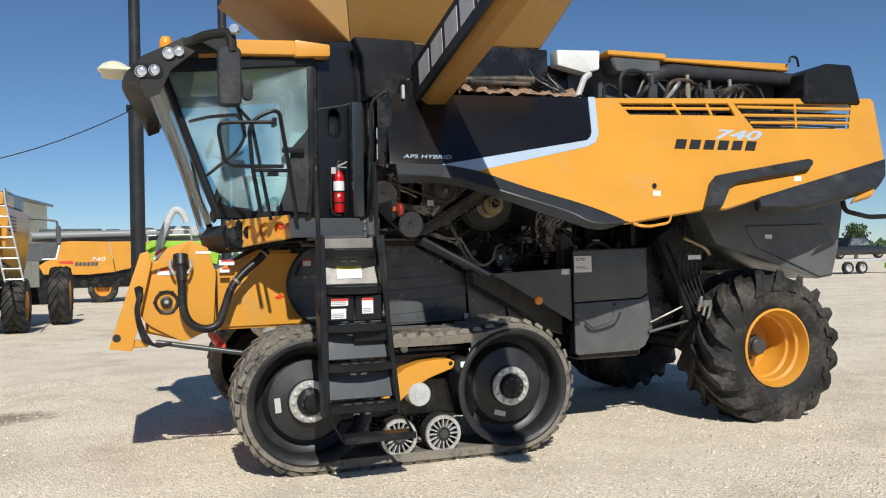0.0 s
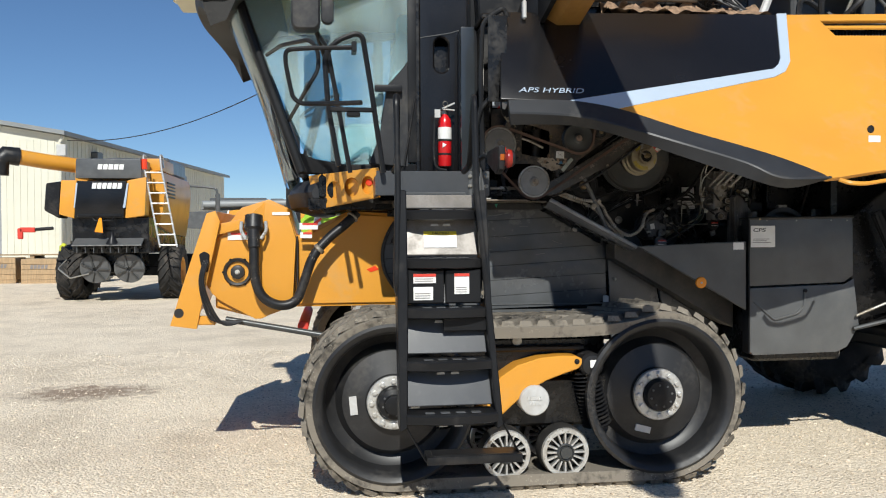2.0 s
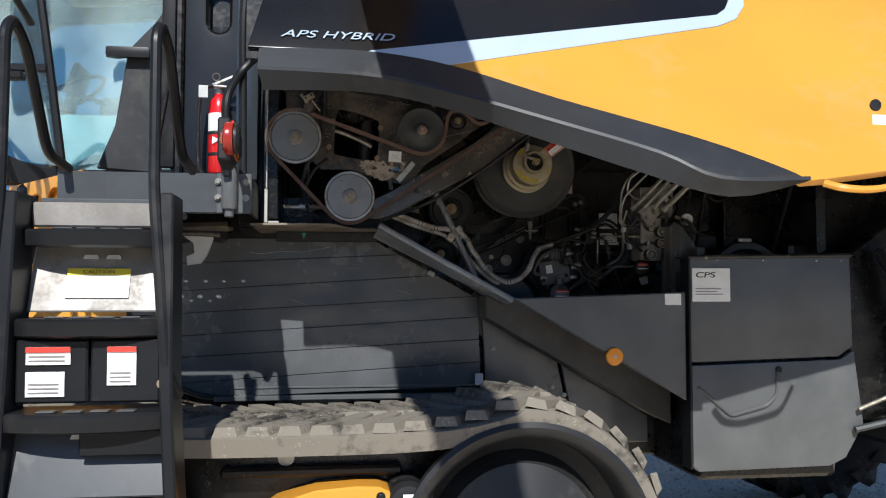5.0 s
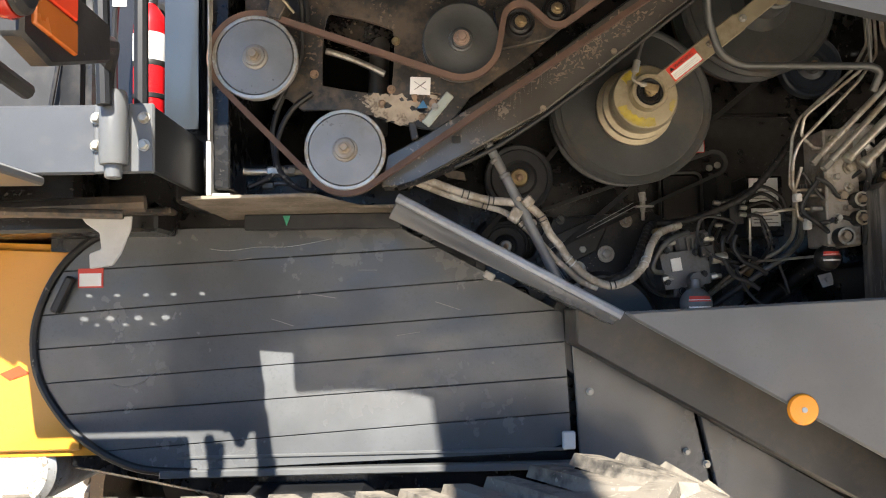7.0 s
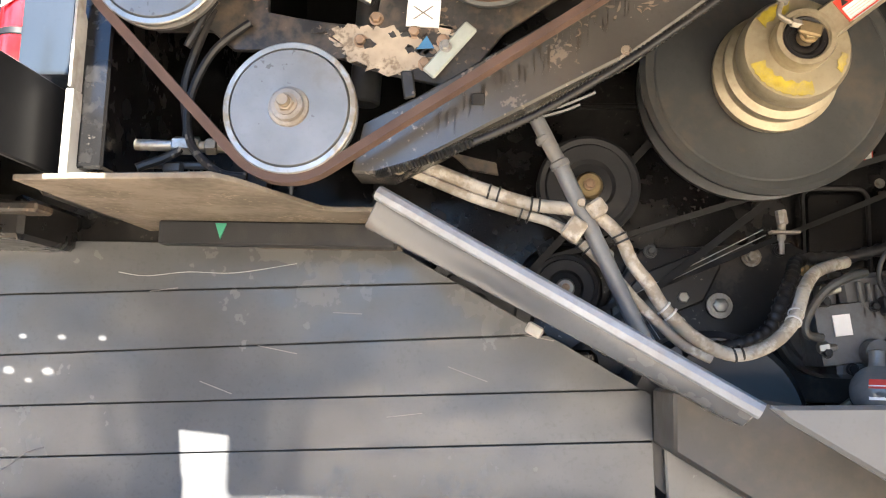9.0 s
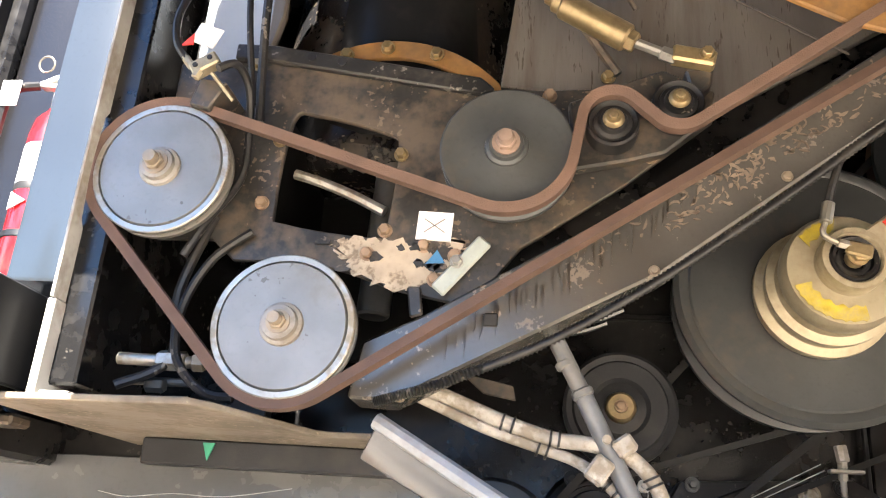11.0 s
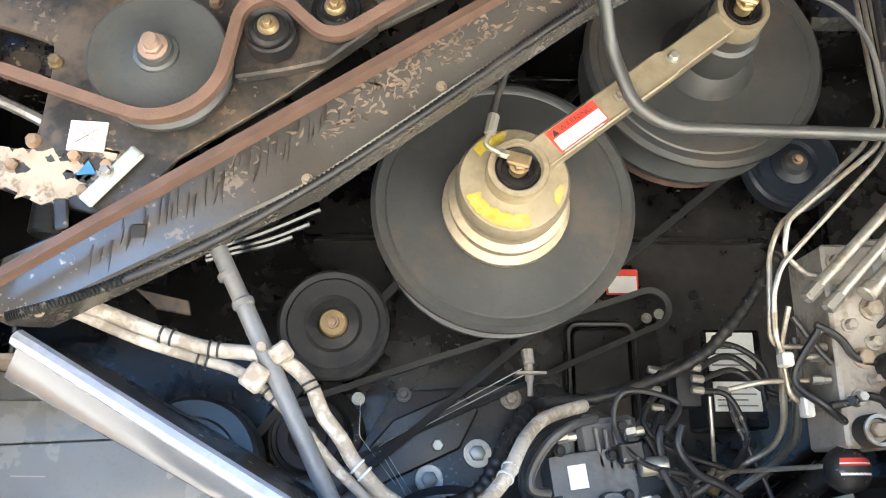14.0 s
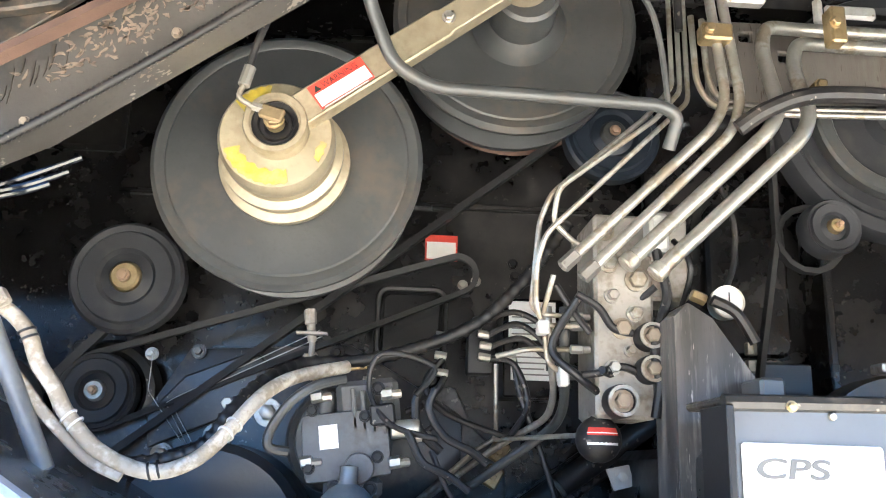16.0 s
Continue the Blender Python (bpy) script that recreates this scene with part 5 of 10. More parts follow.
# tube guards in front of the door
G = 7.42
part("grab_frame", join(
    tube([(0.075, CY + 0.12, 2.84), (0.20, 7.70, 2.80), (0.38, G, 2.775), (0.43, G, 2.72), (0.44, G, 2.60), (0.37, G, 2.49), (0.215, CY + 0.22, 2.41)], 0.013, 0.06),
    tube([(0.66, 7.30, 2.708), (0.36, 7.34, 2.705), (0.245, 7.35, 2.695), (0.243, 7.36, 2.62), (0.283, 7.38, 2.42), (0.33, 7.38, 2.385), (0.50, 7.30, 2.375), (0.68, 7.16, 2.362)], 0.014, 0.06),
    tube([(0.55, G, 2.02), (0.49, G, 2.38), (0.47, G, 2.68), (0.54, G, 2.77), (0.66, G, 2.82), (0.70, G, 2.80), (0.75, G, 2.48), (0.82, G, 1.98)], 0.016, 0.05),
    tube([(0.62, G, 1.98), (0.55, G, 2.38), (0.49, G, 2.72), (0.42, CY - 0.1, 2.95)], 0.014, 0.05),
    box(0.50, 0.76, G - 0.02, G + 0.01, 2.345, 2.372, 0.004), box(0.60, 0.68, G - 0.03, G + 0.02, 2.315, 2.343, 0.005), box(0.63, 0.66, 7.28, G - 0.03, 2.68, 2.74, 0.004)), black, P, "black tubular grab rails beside the cab door")
# lower cab trim
trim = part("cab_step_trim", slab([(0.36, 2.0), (0.82, 2.06), (0.83, 1.86), (0.42, 1.775), (0.385, 1.83)], CY - 0.10, CY - 0.04, 0.01, 2, holes=(
    [(0.525 + 0.045 * math.cos(a), 1.905 + 0.058 * math.sin(a)) for a in (k * math.pi / 8 for k in range(16))],
    [(0.64 + 0.045 * math.cos(a), 1.925 + 0.064 * math.sin(a)) for a in (k * math.pi / 8 for k in range(16))],
    [(0.745 + 0.038 * math.cos(a), 1.94 + 0.06 * math.sin(a)) for a in (k * math.pi / 8 for k in range(16))])), yellow, P, "yellow trim plate with oval openings below the cab")
part("trim_backing", slab([(0.38, 1.99), (0.82, 2.05), (0.82, 1.87), (0.42, 1.79)], CY - 0.045, CY - 0.03, 0), yellow, trim)
part("trim_plug", lathe([(0, -0.01), (0.02, -0.008), (0.026, 0), (0, 0)], (0.455, CY - 0.10, 1.835), (0, 1, 0), 16), black, trim)
part("trim_lens", lathe([(0, -0.02), (0.02, -0.015), (0.026, 0), (0, 0)], (0.755, CY - 0.046, 1.96), (0, 1, 0), 16), red_lens, trim)


def nose():
    bm = bmesh.new()
    rows = []
    for j in range(17):
        v = j / 16
        f = 0.20 * math.sin(math.pi * v) ** 0.6
        y = 8.13 + 1.54 * v
        rows.append([bm.verts.new((x, y, z)) for x, z in ((0.55, 2.02), (0.43 - f, 1.985), (0.37 - f, 1.90), (0.40 - f, 1.80), (0.47 - f * 0.6, 1.755), (0.58, 1.78))])
    for a, b in zip(rows, rows[1:]):
        for i in range(6):
            bm.faces.new((a[i - 1], a[i], b[i], b[i - 1]))
    bm.faces.new(rows[0])
    bm.faces.new(rows[-1][::-1])
    return bm


part("cab_nose", soften(nose(), 0.015, 2, 40), charcoal_dull, P, "dark plastic nose below the windshield")
part("cab_underside", box(0.35, 1.3, CY + 0.02, CZ, 1.775, 1.86, 0.01), inner_black, P)

# ---- black body behind the cab ----
recess = round_rect(1.205, 1.295, 2.70, 2.93, 0.044)
part("cab_side_post", slab([(1.095, 1.98), (1.50, 1.98), (1.52, 2.50), (1.50, 3.05), (1.47, 3.40), (1.40, 3.53), (1.14, 3.49), (1.095, 3.44)], CY - 0.12, CY - 0.02, 0.03, 3, holes=(recess,)), black_gloss, P, "gloss black body post behind the cab")
part("recess_back", box(1.16, 1.36, CY - 0.03, CY, 2.66, 2.98, 0.01), inner_black, P)
part("post_seam", tube([(1.10, CY - 0.122, 2.925), (1.30, CY - 0.122, 2.96), (1.50, CY - 0.122, 3.02)], 0.004, 0.02, 6), charcoal, P)
part("tank_front", join(slab([(1.50, 3.03), (1.93, 3.0), (1.95, 3.56), (1.40, 3.56), (1.48, 3.40)], CY - 0.16, CY - 0.02, 0.03, 3), box(1.45, 3.3, CY, 9.8, 3.0, 3.58, 0.02)), black, P)
part("grain_tank", box(1.2, 3.6, 8.2, 9.9, 2.9, 3.5, 0.03), inner_black, P)
part("post_lower", slab([(1.38, 1.84), (1.52, 1.84), (1.55, 2.5), (1.50, 3.0), (1.38, 3.0)], CY - 0.08, CY + 0.2, 0.01), black, P)


def flap(a, b, c, d, t=0.02):
    bm = bmesh.new()
    vs = [bm.verts.new(p) for p in (a, b, c, d)]
    f = bm.faces.new(vs)
    f.normal_update()
    r = bmesh.ops.extrude_face_region(bm, geom=[f])
    bmesh.ops.translate(bm, vec=f.normal * t, verts=[v for v in r["geom"] if isinstance(v, bmesh.types.BMVert)])
    bmesh.ops.recalc_face_normals(bm, faces=bm.faces[:])
    return soften(bm, 0.006)


part("tank_flap", flap((1.42, 8.10, 3.575), (3.25, 8.10, 3.62), (3.85, 7.35, 4.75), (1.15, 7.35, 4.75)), shaded_yellow, P, "yellow folding grain tank extension, darkened for shade")
part("tank_flap", flap((1.42, 8.10, 3.575), (1.42, 9.7, 3.575), (0.45, 9.95, 4.35), (0.62, 7.72, 4.15)), shaded_yellow, P)
part("tank_flap", flap((3.25, 9.7, 3.62), (1.42, 9.7, 3.575), (1.1, 10.4, 4.75), (3.85, 10.4, 4.75)), shaded_yellow, P)
part("tank_flap", flap((3.25, 8.10, 3.62), (3.25, 9.7, 3.62), (3.85, 10.4, 4.75), (3.85, 7.35, 4.75)), shaded_yellow, P)
# unloading auger, swung out
A0, AD = Vector((2.03, 7.80, 3.09)), Vector((-0.01, -1.0, 0.20)).normalized()
AX = Vector((0, 0, 1)).cross(AD).normalized()
AU = AD.cross(AX).normalized()


def auger_tube():
    bm = bmesh.new()
    sect = [(-0.155, -0.12), (-0.155, 0.12), (-0.08, 0.20), (0.06, 0.20), (0.125, 0.12), (0.125, -0.06), (0.07, -0.18), (-0.08, -0.19)]
    rings = [[bm.verts.new(A0 + AD * s + AX * x * k + AU * z * k) for x, z in sect] for s, k in ((0.15, 1.0), (1.2, 1.0), (3.2, 0.92), (5.6, 0.86))]
    for a, b in zip(rings, rings[1:]):
        for j in range(8):
            bm.faces.new((a[j - 1], a[j], b[j], b[j - 1]))
    bm.faces.new(rings[0])
    bm.faces.new(rings[-1][::-1])
    return soften(bm, 0.02, 2, 20)


aug = part("unloading_auger", auger_tube(), shaded_yellow, P, "yellow unloading auger tube, darkened for shade, swung out to the side")
fc = []
for s0, s1, off in ((0.15, 5.4, 0.0),):
    b = bmesh.new()
    rr = []
    for s in (s0, 1.2, 3.2, s1):
        k = 1.0 if s < 2 else 0.93 if s < 4 else 0.87
        rr.append([b.verts.new(A0 + AD * s + AX * x + AU * z) for x, z in ((-0.19 * k, -0.17 * k), (-0.19 * k, 0.16 * k), (-0.158 * k, 0.16 * k), (-0.158 * k, -0.17 * k))])
    for a, c in zip(rr, rr[1:]):
        for j in range(4):
            b.faces.new((a[j - 1], a[j], c[j], c[j - 1]))
    b.faces.new(rr[0])
    b.faces.new(rr[-1][::-1])
    fc.append(b)
part("auger_cover", soften(fc[0], 0.006), black, aug, "black cover strip along the auger")
mark = bars(0, 0, -0.09, 1.7, 0.19, 5, 0.004, 0.2, 0.1)
for v in mark.verts:
    v.co = A0 + AD * (0.35 + v.co.x) + AX * (-0.193 + 0.004 + v.co.y) + AU * v.co.z
part("auger_mark", mark, pale_cap, aug)
part("auger_elbow", join(lathe([(0.24, -0.12), (0.25, 0.0), (0.25, 0.10), (0.20, 0.28), (0, 0.3)], (1.98, 7.86, 2.92), (0, -0.35, 1), 28), box(1.80, 2.2, 7.72, 8.1, 2.90, 3.2, 0.06, 2), rod((1.93, 8.22, 3.0), (1.93, 8.2, 2.38), 0.17, 28)), black, P, "black auger elbow")
part("auger_hinge", join(box(2.20, 2.28, 7.66, 7.72, 3.18, 3.36, 0.01), lathe([(0, 0), (0.03, 0.0), (0.03, 0.06), (0, 0.06)], (2.24, 7.68, 3.3), (0, -1, 0), 12), box(2.205, 2.275, 7.70, 7.74, 3.2, 3.3, 0.006)), pale_cap, P)
part("auger_stop", box(1.725, 1.75, 7.57, 7.62, 2.98, 3.10, 0.008), pale_cap, P)

# ---- top deck ----
part("deck_wall", box(2.2, 3.3, 8.05, 8.1, 3.0, 3.6, 0.01), inner_black, P)
part("deck_floor", box(1.49, 6.5, 7.76, 8.6, 3.02, 3.06, 0.01), inner_black, P)


def heap(x0, x1, y0, y1, z, h, seed):
    bm = bmesh.new()
    n, m = 40, 12
    vs = [[bm.verts.new((x0 + (x1 - x0) * i / n, y0 + (y1 - y0) * j / m, z + h * (0.35 + 0.65 * j / m) * (0.75 + 0.6 * noise.noise((i * 0.35, j * 0.5, seed))))) for i in range(n + 1)] for j in range(m + 1)]
    for a, b in zip(vs, vs[1:]):
        for i in range(n):
            bm.faces.new((a[i], a[i + 1], b[i + 1], b[i]))
    return bm


part("straw_layer", heap(2.38, 3.52, 7.76, 8.05, 3.06, 0.19, 5), straw, P, "brown straw and chaff lying on the deck", 60)
part("deck_pipe", join(tube([(2.30, 7.95, 3.24), (2.9, 7.95, 3.28), (3.1, 7.95, 3.28)], 0.035), tube([(2.45, 7.9, 3.23), (3.04, 7.9, 3.23)], 0.02)), grimy, P)
rr = random.Random(8)
for _ in range(12):
    part("deck_cable", hose([(2.75 + rr.uniform(0, 0.5), 7.7, 3.06), (2.8 + rr.uniform(0, 0.4), 7.65, 3.15 + rr.uniform(0, 0.12)), (2.95 + rr.uniform(0, 0.2), 7.6, 3.12 + rr.uniform(0, 0.1)), (3.1 + rr.uniform(0, 0.2), 7.5, 3.0 + rr.uniform(0, 0.06))], 0.008, 6, 4), hose_black, P)
part("white_bracket", slab([(3.35, 3.58), (3.80, 3.60), (3.79, 3.42), (3.64, 3.38), (3.55, 3.40), (3.35, 3.44)], 7.95, 8.1, 0.015, 2), mat("white_machine_paint", (0.72, 0.72, 0.70), 0.4, vary=0.1, bump=0, dirt=(0.4, 0.36, 0.3), dirt_amount=0.15), P, "white painted bracket")
part("white_strut", tube([(3.50, 7.9, 3.08), (3.60, 7.9, 3.32), (3.66, 7.9, 3.36)], 0.03, 0.03), pale_cap, P)
part("engine_cover", join(slab([(3.86, 3.60), (4.50, 3.60), (4.50, 3.54), (3.86, 3.55)], 7.9, 9.6, 0.01), slab([(4.50, 3.575), (6.02, 3.60), (6.02, 3.52), (4.50, 3.54)], 7.95, 9.6, 0.01)), yellow, P, "yellow engine top cover")
part("engine_body", join(box(3.9, 6.1, 8.15, 9.6, 2.95, 3.56, 0.02), slab([(3.90, 3.55), (4.45, 3.55), (4.46, 3.42), (4.1, 3.38), (3.95, 3.40)], 7.92, 8.2, 0.02)), charcoal, P)
part("exhaust_pipe", join(tube([(4.30, 7.98, 3.34), (4.55, 7.98, 3.45), (5.0, 7.98, 3.44), (6.05, 7.98, 3.43)], 0.075, 0.1, 16)), charcoal_dull, P, "dark round exhaust pipe")
part("cooler_box", slab([(5.98, 3.14), (6.72, 3.16), (6.60, 3.56), (6.28, 3.56), (6.15, 3.48), (6.0, 3.46)], 7.7, 9.4, 0.02), black, P)
part("top_rail", tube([(5.98, 7.9, 3.60), (6.0, 7.9, 3.66), (6.08, 7.9, 3.66), (6.10, 7.9, 3.56)], 0.012), black, P)
rq = random.Random(11)
for i in range(16):
    x = 3.62 + i * 0.095
    part("engine_hose", hose([(x, 7.55 + rq.uniform(-0.1, 0.2), 2.92), (x + rq.uniform(-0.1, 0.2), 7.5 + rq.uniform(-0.1, 0.2), 3.12 + rq.uniform(0, 0.12)), (x + rq.uniform(0.1, 0.35), 7.6 + rq.uniform(-0.1, 0.2), 3.14 + rq.uniform(-0.05, 0.12)), (x + rq.uniform(0.2, 0.5), 7.6, 2.98)], rq.choice((0.012, 0.016, 0.02)), 7), rq.choice((hose_black, hose_black, zinc, grimy)), P)
for x, z, w in ((4.02, 3.1, 0.1), (4.42, 3.12, 0.05), (4.62, 3.08, 0.12), (4.85, 3.1, 0.12)):
    part("engine_fitting", join(box(x, x + w, 7.5, 7.62, z - 0.1, z + 0.08, 0.01), rod((x + w / 2, 7.52, z), (x + w / 2, 7.52, z + 0.16), 0.02)), rq.choice((zinc, cast_grey, gold)), P)
part("deck_ledge", box(3.0, 5.0, 7.2, 7.5, 2.9, 2.94, 0.01), charcoal, P)


def push(ob, dy):
    """Sets a part further back on the deck, keeping its bearing."""
    for v in ob.data.vertices:
        v.co = FOOT + (v.co - FOOT) * ((v.co.y + dy - FOOT.y) / (v.co.y - FOOT.y))
    ob.data.update()


for ob in list(scene.objects):
    if ob.name.split(".")[0] in ("cab_side_post", "recess_back", "post_seam"):
        push(ob, 0.17)
    elif ob.name.split(".")[0] in ("deck_cable", "engine_hose", "engine_fitting"):
        push(ob, 0.34)
    elif ob.name.split(".")[0] == "deck_ledge":
        push(ob, 0.58)


def set_back(names, how):
    """Moves each corner of these parts back by how(place), keeping its bearing."""
    for ob in list(scene.objects):
        if ob.name.split(".")[0] in names:
            for v in ob.data.vertices:
                v.co = FOOT + (v.co - FOOT) * ((v.co.y + how(v.co) - FOOT.y) / (v.co.y - FOOT.y))
            ob.data.update()


# the cab narrows towards the windshield, and the yellow trim below it wraps round its corner
set_back(("cab_frame", "front_pillar", "door_glass", "windshield", "wiper"), lambda p: 0.27 * max(0.0, min(1.0, (0.95 - p.x) / 0.75)) * max(0.0, min(1.0, 1 - (p.y - CY) / 0.9)))
set_back(("cab_step_trim", "trim_backing", "trim_plug", "trim_lens"), lambda p: 0.24 - 1.05 * (p.x - 0.36))

# ---- ladder ----
LY = 6.78
steps = [(1.735, 0.90, 1.29, LY + 0.05), (1.475, 0.895, 1.305, LY - 0.006), (1.215, 0.895, 1.315, LY - 0.062), (0.945, 0.89, 1.335, LY - 0.11), (0.675, 0.885, 1.36, LY - 0.157)]
ladder_rake = Matrix(((1, 0, 0, 0), (0, 1, 0.1, -0.184), (0, 0, 1, 0), (0, 0, 0, 1)))
lad = part("ladder_side", moved(slab([(0.86, 1.84), (0.90, 1.84), (0.90, 1.25), (0.89, 0.60), (0.85, 0.58), (0.845, 1.25)], LY - 0.02, LY + 0.14, 0.006), ladder_rake), black, P, "black steel boarding ladder side")
part("ladder_side", moved(slab([(1.29, 1.84), (1.33, 1.84), (1.345, 1.25), (1.395, 0.60), (1.36, 0.58), (1.31, 1.25)], LY - 0.02, LY + 0.14, 0.006), ladder_rake), black, P)
step_worn = mat("worn_pale_step_metal", (0.30, 0.275, 0.25), 0.42, metal=0.2, vary=0.25, scale=7, dirt=(0.2, 0.18, 0.15), dirt_amount=0.3, dirt_scale=9)


def bowed_step(xa, xb, y, z):
    """A tread whose folded nose bows outwards."""
    bm = bmesh.new()
    rows = []
    for k in range(11):
        u = k / 10
        x, f = xa + (xb - xa) * u, y - 0.014 - 0.042 * math.sin(math.pi * u) ** 0.8
        rows.append([bm.verts.new(v) for v in ((x, y + 0.15, z), (x, f + 0.01, z), (x, f, z - 0.008), (x, f + 0.004, z - 0.048), (x, f + 0.022, z - 0.055), (x, f + 0.022, z - 0.046), (x, f + 0.012, z - 0.04), (x, f + 0.012, z - 0.012), (x, y + 0.15, z - 0.012))])
    for a, b in zip(rows, rows[1:]):
        for j in range(9):
            bm.faces.new((a[j - 1], a[j], b[j], b[j - 1]))
    bm.faces.new(rows[0])
    bm.faces.new(rows[-1][::-1])
    return bm


for i, (z, xa, xb, y) in enumerate(steps):
    st = part("ladder_step", bowed_step(xa, xb, y, z), black, P, "black ladder step with a bowed folded nose")
    drop = 0.245 if i < 4 else 0.06
    part("step_back", flap((xa, y + 0.11, z - 0.013), (xb, y + 0.11, z - 0.013), (xb + 0.01, y + 0.03, z - drop), (xa, y + 0.03, z - drop), 0.008), step_worn if i == 0 else step_black, P)
    for k in range(4):
        u = xa + (xb - xa) * (0.2 + 0.17 * k)
        part("grip_slot", box(u, u + 0.05, y - 0.01, y + 0.03, z + 0.0005, z + 0.005, 0.002), charcoal, st)
        if k in (1, 2):
            part("drain_slot", slab([(u, z - 0.085), (u + 0.045, z - 0.085), (u + 0.04, z - 0.072), (u + 0.005, z - 0.072)], y + 0.068, y + 0.074, 0), pale_cap, st)
part("top_riser", join(box(0.90, 1.29, LY + 0.10, LY + 0.13, 1.745, 1.82, 0.006)), step_worn, P)
part("bottom_step", join(soften(box(0.99, 1.50, 6.64, 6.80, 0.40, 0.445, 0.012, 2), 0), box(1.02, 1.47, 6.65, 6.78, 0.443, 0.449, 0.002)), black, P, "black swinging bottom step")
part("step_strap", flap((0.87, LY - 0.14, 0.62), (0.87, LY - 0.08, 0.62), (0.985, 6.76, 0.41), (0.985, 6.68, 0.41), 0.008), black, P)
part("step_strap", flap((1.385, LY - 0.14, 0.62), (1.385, LY - 0.08, 0.62), (1.50, 6.76, 0.41), (1.50, 6.68, 0.41), 0.008), black, P)
cl = part("caution_label", flap((1.004, LY + 0.080, 1.533), (1.186, LY + 0.080, 1.533), (1.186, LY + 0.112, 1.622), (1.004, LY + 0.112, 1.622), 0.002), white, P, "white and yellow caution label on the ladder")
part("label_band", flap((1.004, LY + 0.1015, 1.602), (1.186, LY + 0.1015, 1.602), (1.186, LY + 0.1085, 1.622), (1.004, LY + 0.1085, 1.622), 0.0015), label_yellow, cl)
part("label_word", lettering("CAUTION", 1.05, LY + 0.0985, 1.606, 0.016, 0.09, 0, 0.0005), print_black, cl)
tb = part("tool_box", join(box(0.905, 1.10, LY - 0.015, LY + 0.035, 1.235, 1.415, 0.006), box(1.108, 1.30, LY - 0.015, LY + 0.035, 1.235, 1.415, 0.006)), black, P, "black box with white labels between ladder steps")
for x0, x1, z0, z1, red in ((0.935, 1.055, 1.345, 1.395, 1), (0.935, 1.04, 1.255, 1.325, 0), (1.155, 1.235, 1.285, 1.395, 1)):
    lb = part("label", box(x0, x1, LY - 0.021, LY - 0.016, z0, z1, 0), white, tb)
    if red:
        part("label_band", box(x0, x1, LY - 0.025, LY - 0.021, z1 - 0.015, z1, 0), red_label, lb)
    part("label_lines", join(*[box(x0 + 0.008, x1 - 0.015, LY - 0.024, LY - 0.021, z0 + 0.01 + 0.012 * k, z0 + 0.013 + 0.012 * k, 0) for k in range(3)]), print_grey, lb)
part("box_catch", join(rod((1.31, LY - 0.035, 1.26), (1.31, LY - 0.035, 1.36), 0.006), lathe([(0, 0), (0.014, 0), (0.014, 0.02), (0, 0.02)], (1.31, LY - 0.025, 1.29), (0, -1, 0), 10)), zinc, tb)
part("stair_plate", box(1.09, 1.33, LY - 0.05, LY - 0.04, 1.09, 1.17, 0.004), black, P)
for x0, x1, x2 in ((0.855, 0.85, 0.875), (1.275, 1.335, 1.345)):
    part("handrail", join(tube([(x2, LY + 0.02, 1.25), (x1 - 0.01, LY - 0.06, 1.32), (x0, LY - 0.02, 1.85), (x0 - 0.005, LY, 2.31), (x0, LY + 0.04, 2.355), (x0 + 0.01, LY + 0.12, 2.30), (x0 + 0.02, LY + 0.30, 2.0), (x0 + 0.02, 7.3, 1.98)], 0.017, 0.06, 10)), black, P, "black tubular handrail")
part("hand_post", join(tube([(1.45, 7.5, 1.95), (1.44, 7.52, 2.6), (1.46, 7.56, 2.95), (1.60, 7.56, 3.04), (1.62, 7.56, 2.98)], 0.016, 0.06, 10), tube([(1.40, 7.42, 1.98), (1.39, 7.42, 2.28), (1.44, 7.5, 2.40), (1.50, 7.5, 2.46)], 0.016, 0.06, 10)), black, P)
# platform
# the tread plate is punched with rows of round holes, which let flecks of sun through
tread_holes = [[(x + r * math.cos(radians(a)), y + r * math.sin(radians(a))) for a in range(0, 360, 40)] for y, xs, r in ((7.822, (0.98, 1.066, 1.155, 1.240, 1.328), 0.012), (7.738, (0.957, 1.037, 1.122, 1.207), 0.015), (7.715, (0.995, 1.080, 1.165), 0.011)) for x in xs]
plat = part("platform", join(moved(slab([(0.80, 7.5), (1.468, 7.5), (1.468, 7.88), (1.38, 8.14), (0.80, 8.14)], -1.990, -1.980, 0, holes=tread_holes), flat_down), box(0.78, 1.36, 7.485, 7.5, 1.845, 1.998, 0.005)), step_black, P, "dark sheet-metal boarding platform")
part("platform_tread", box(0.9, 1.25, 6.95, 7.484, 1.82, 1.84, 0.005), charcoal, plat)
part("platform_gusset", box(1.470, 1.482, 7.495, 7.90, 1.848, 1.995, 0.003), black, plat)
part("platform_end", box(0.775, 0.797, 7.502, 7.95, 1.845, 1.972, 0.004), charcoal, plat)
part("platform_bracket", join(box(1.355, 1.485, 7.478, 7.492, 1.845, 1.998, 0.004), lathe([(0, 0), (0.028, 0), (0.03, 0.01), (0.03, 0.145), (0.025, 0.16), (0, 0.16)], (1.405, 7.46, 1.86), (0, 0, 1), 20), rod((1.405, 7.46, 1.83), (1.405, 7.46, 1.87), 0.018)), charcoal, plat)
for x in (1.362, 1.464):
    for z in (1.905, 1.965):
        part("bracket_bolt", hexbolt((x, 7.478, z), 0.010, 0.014), zinc, plat)
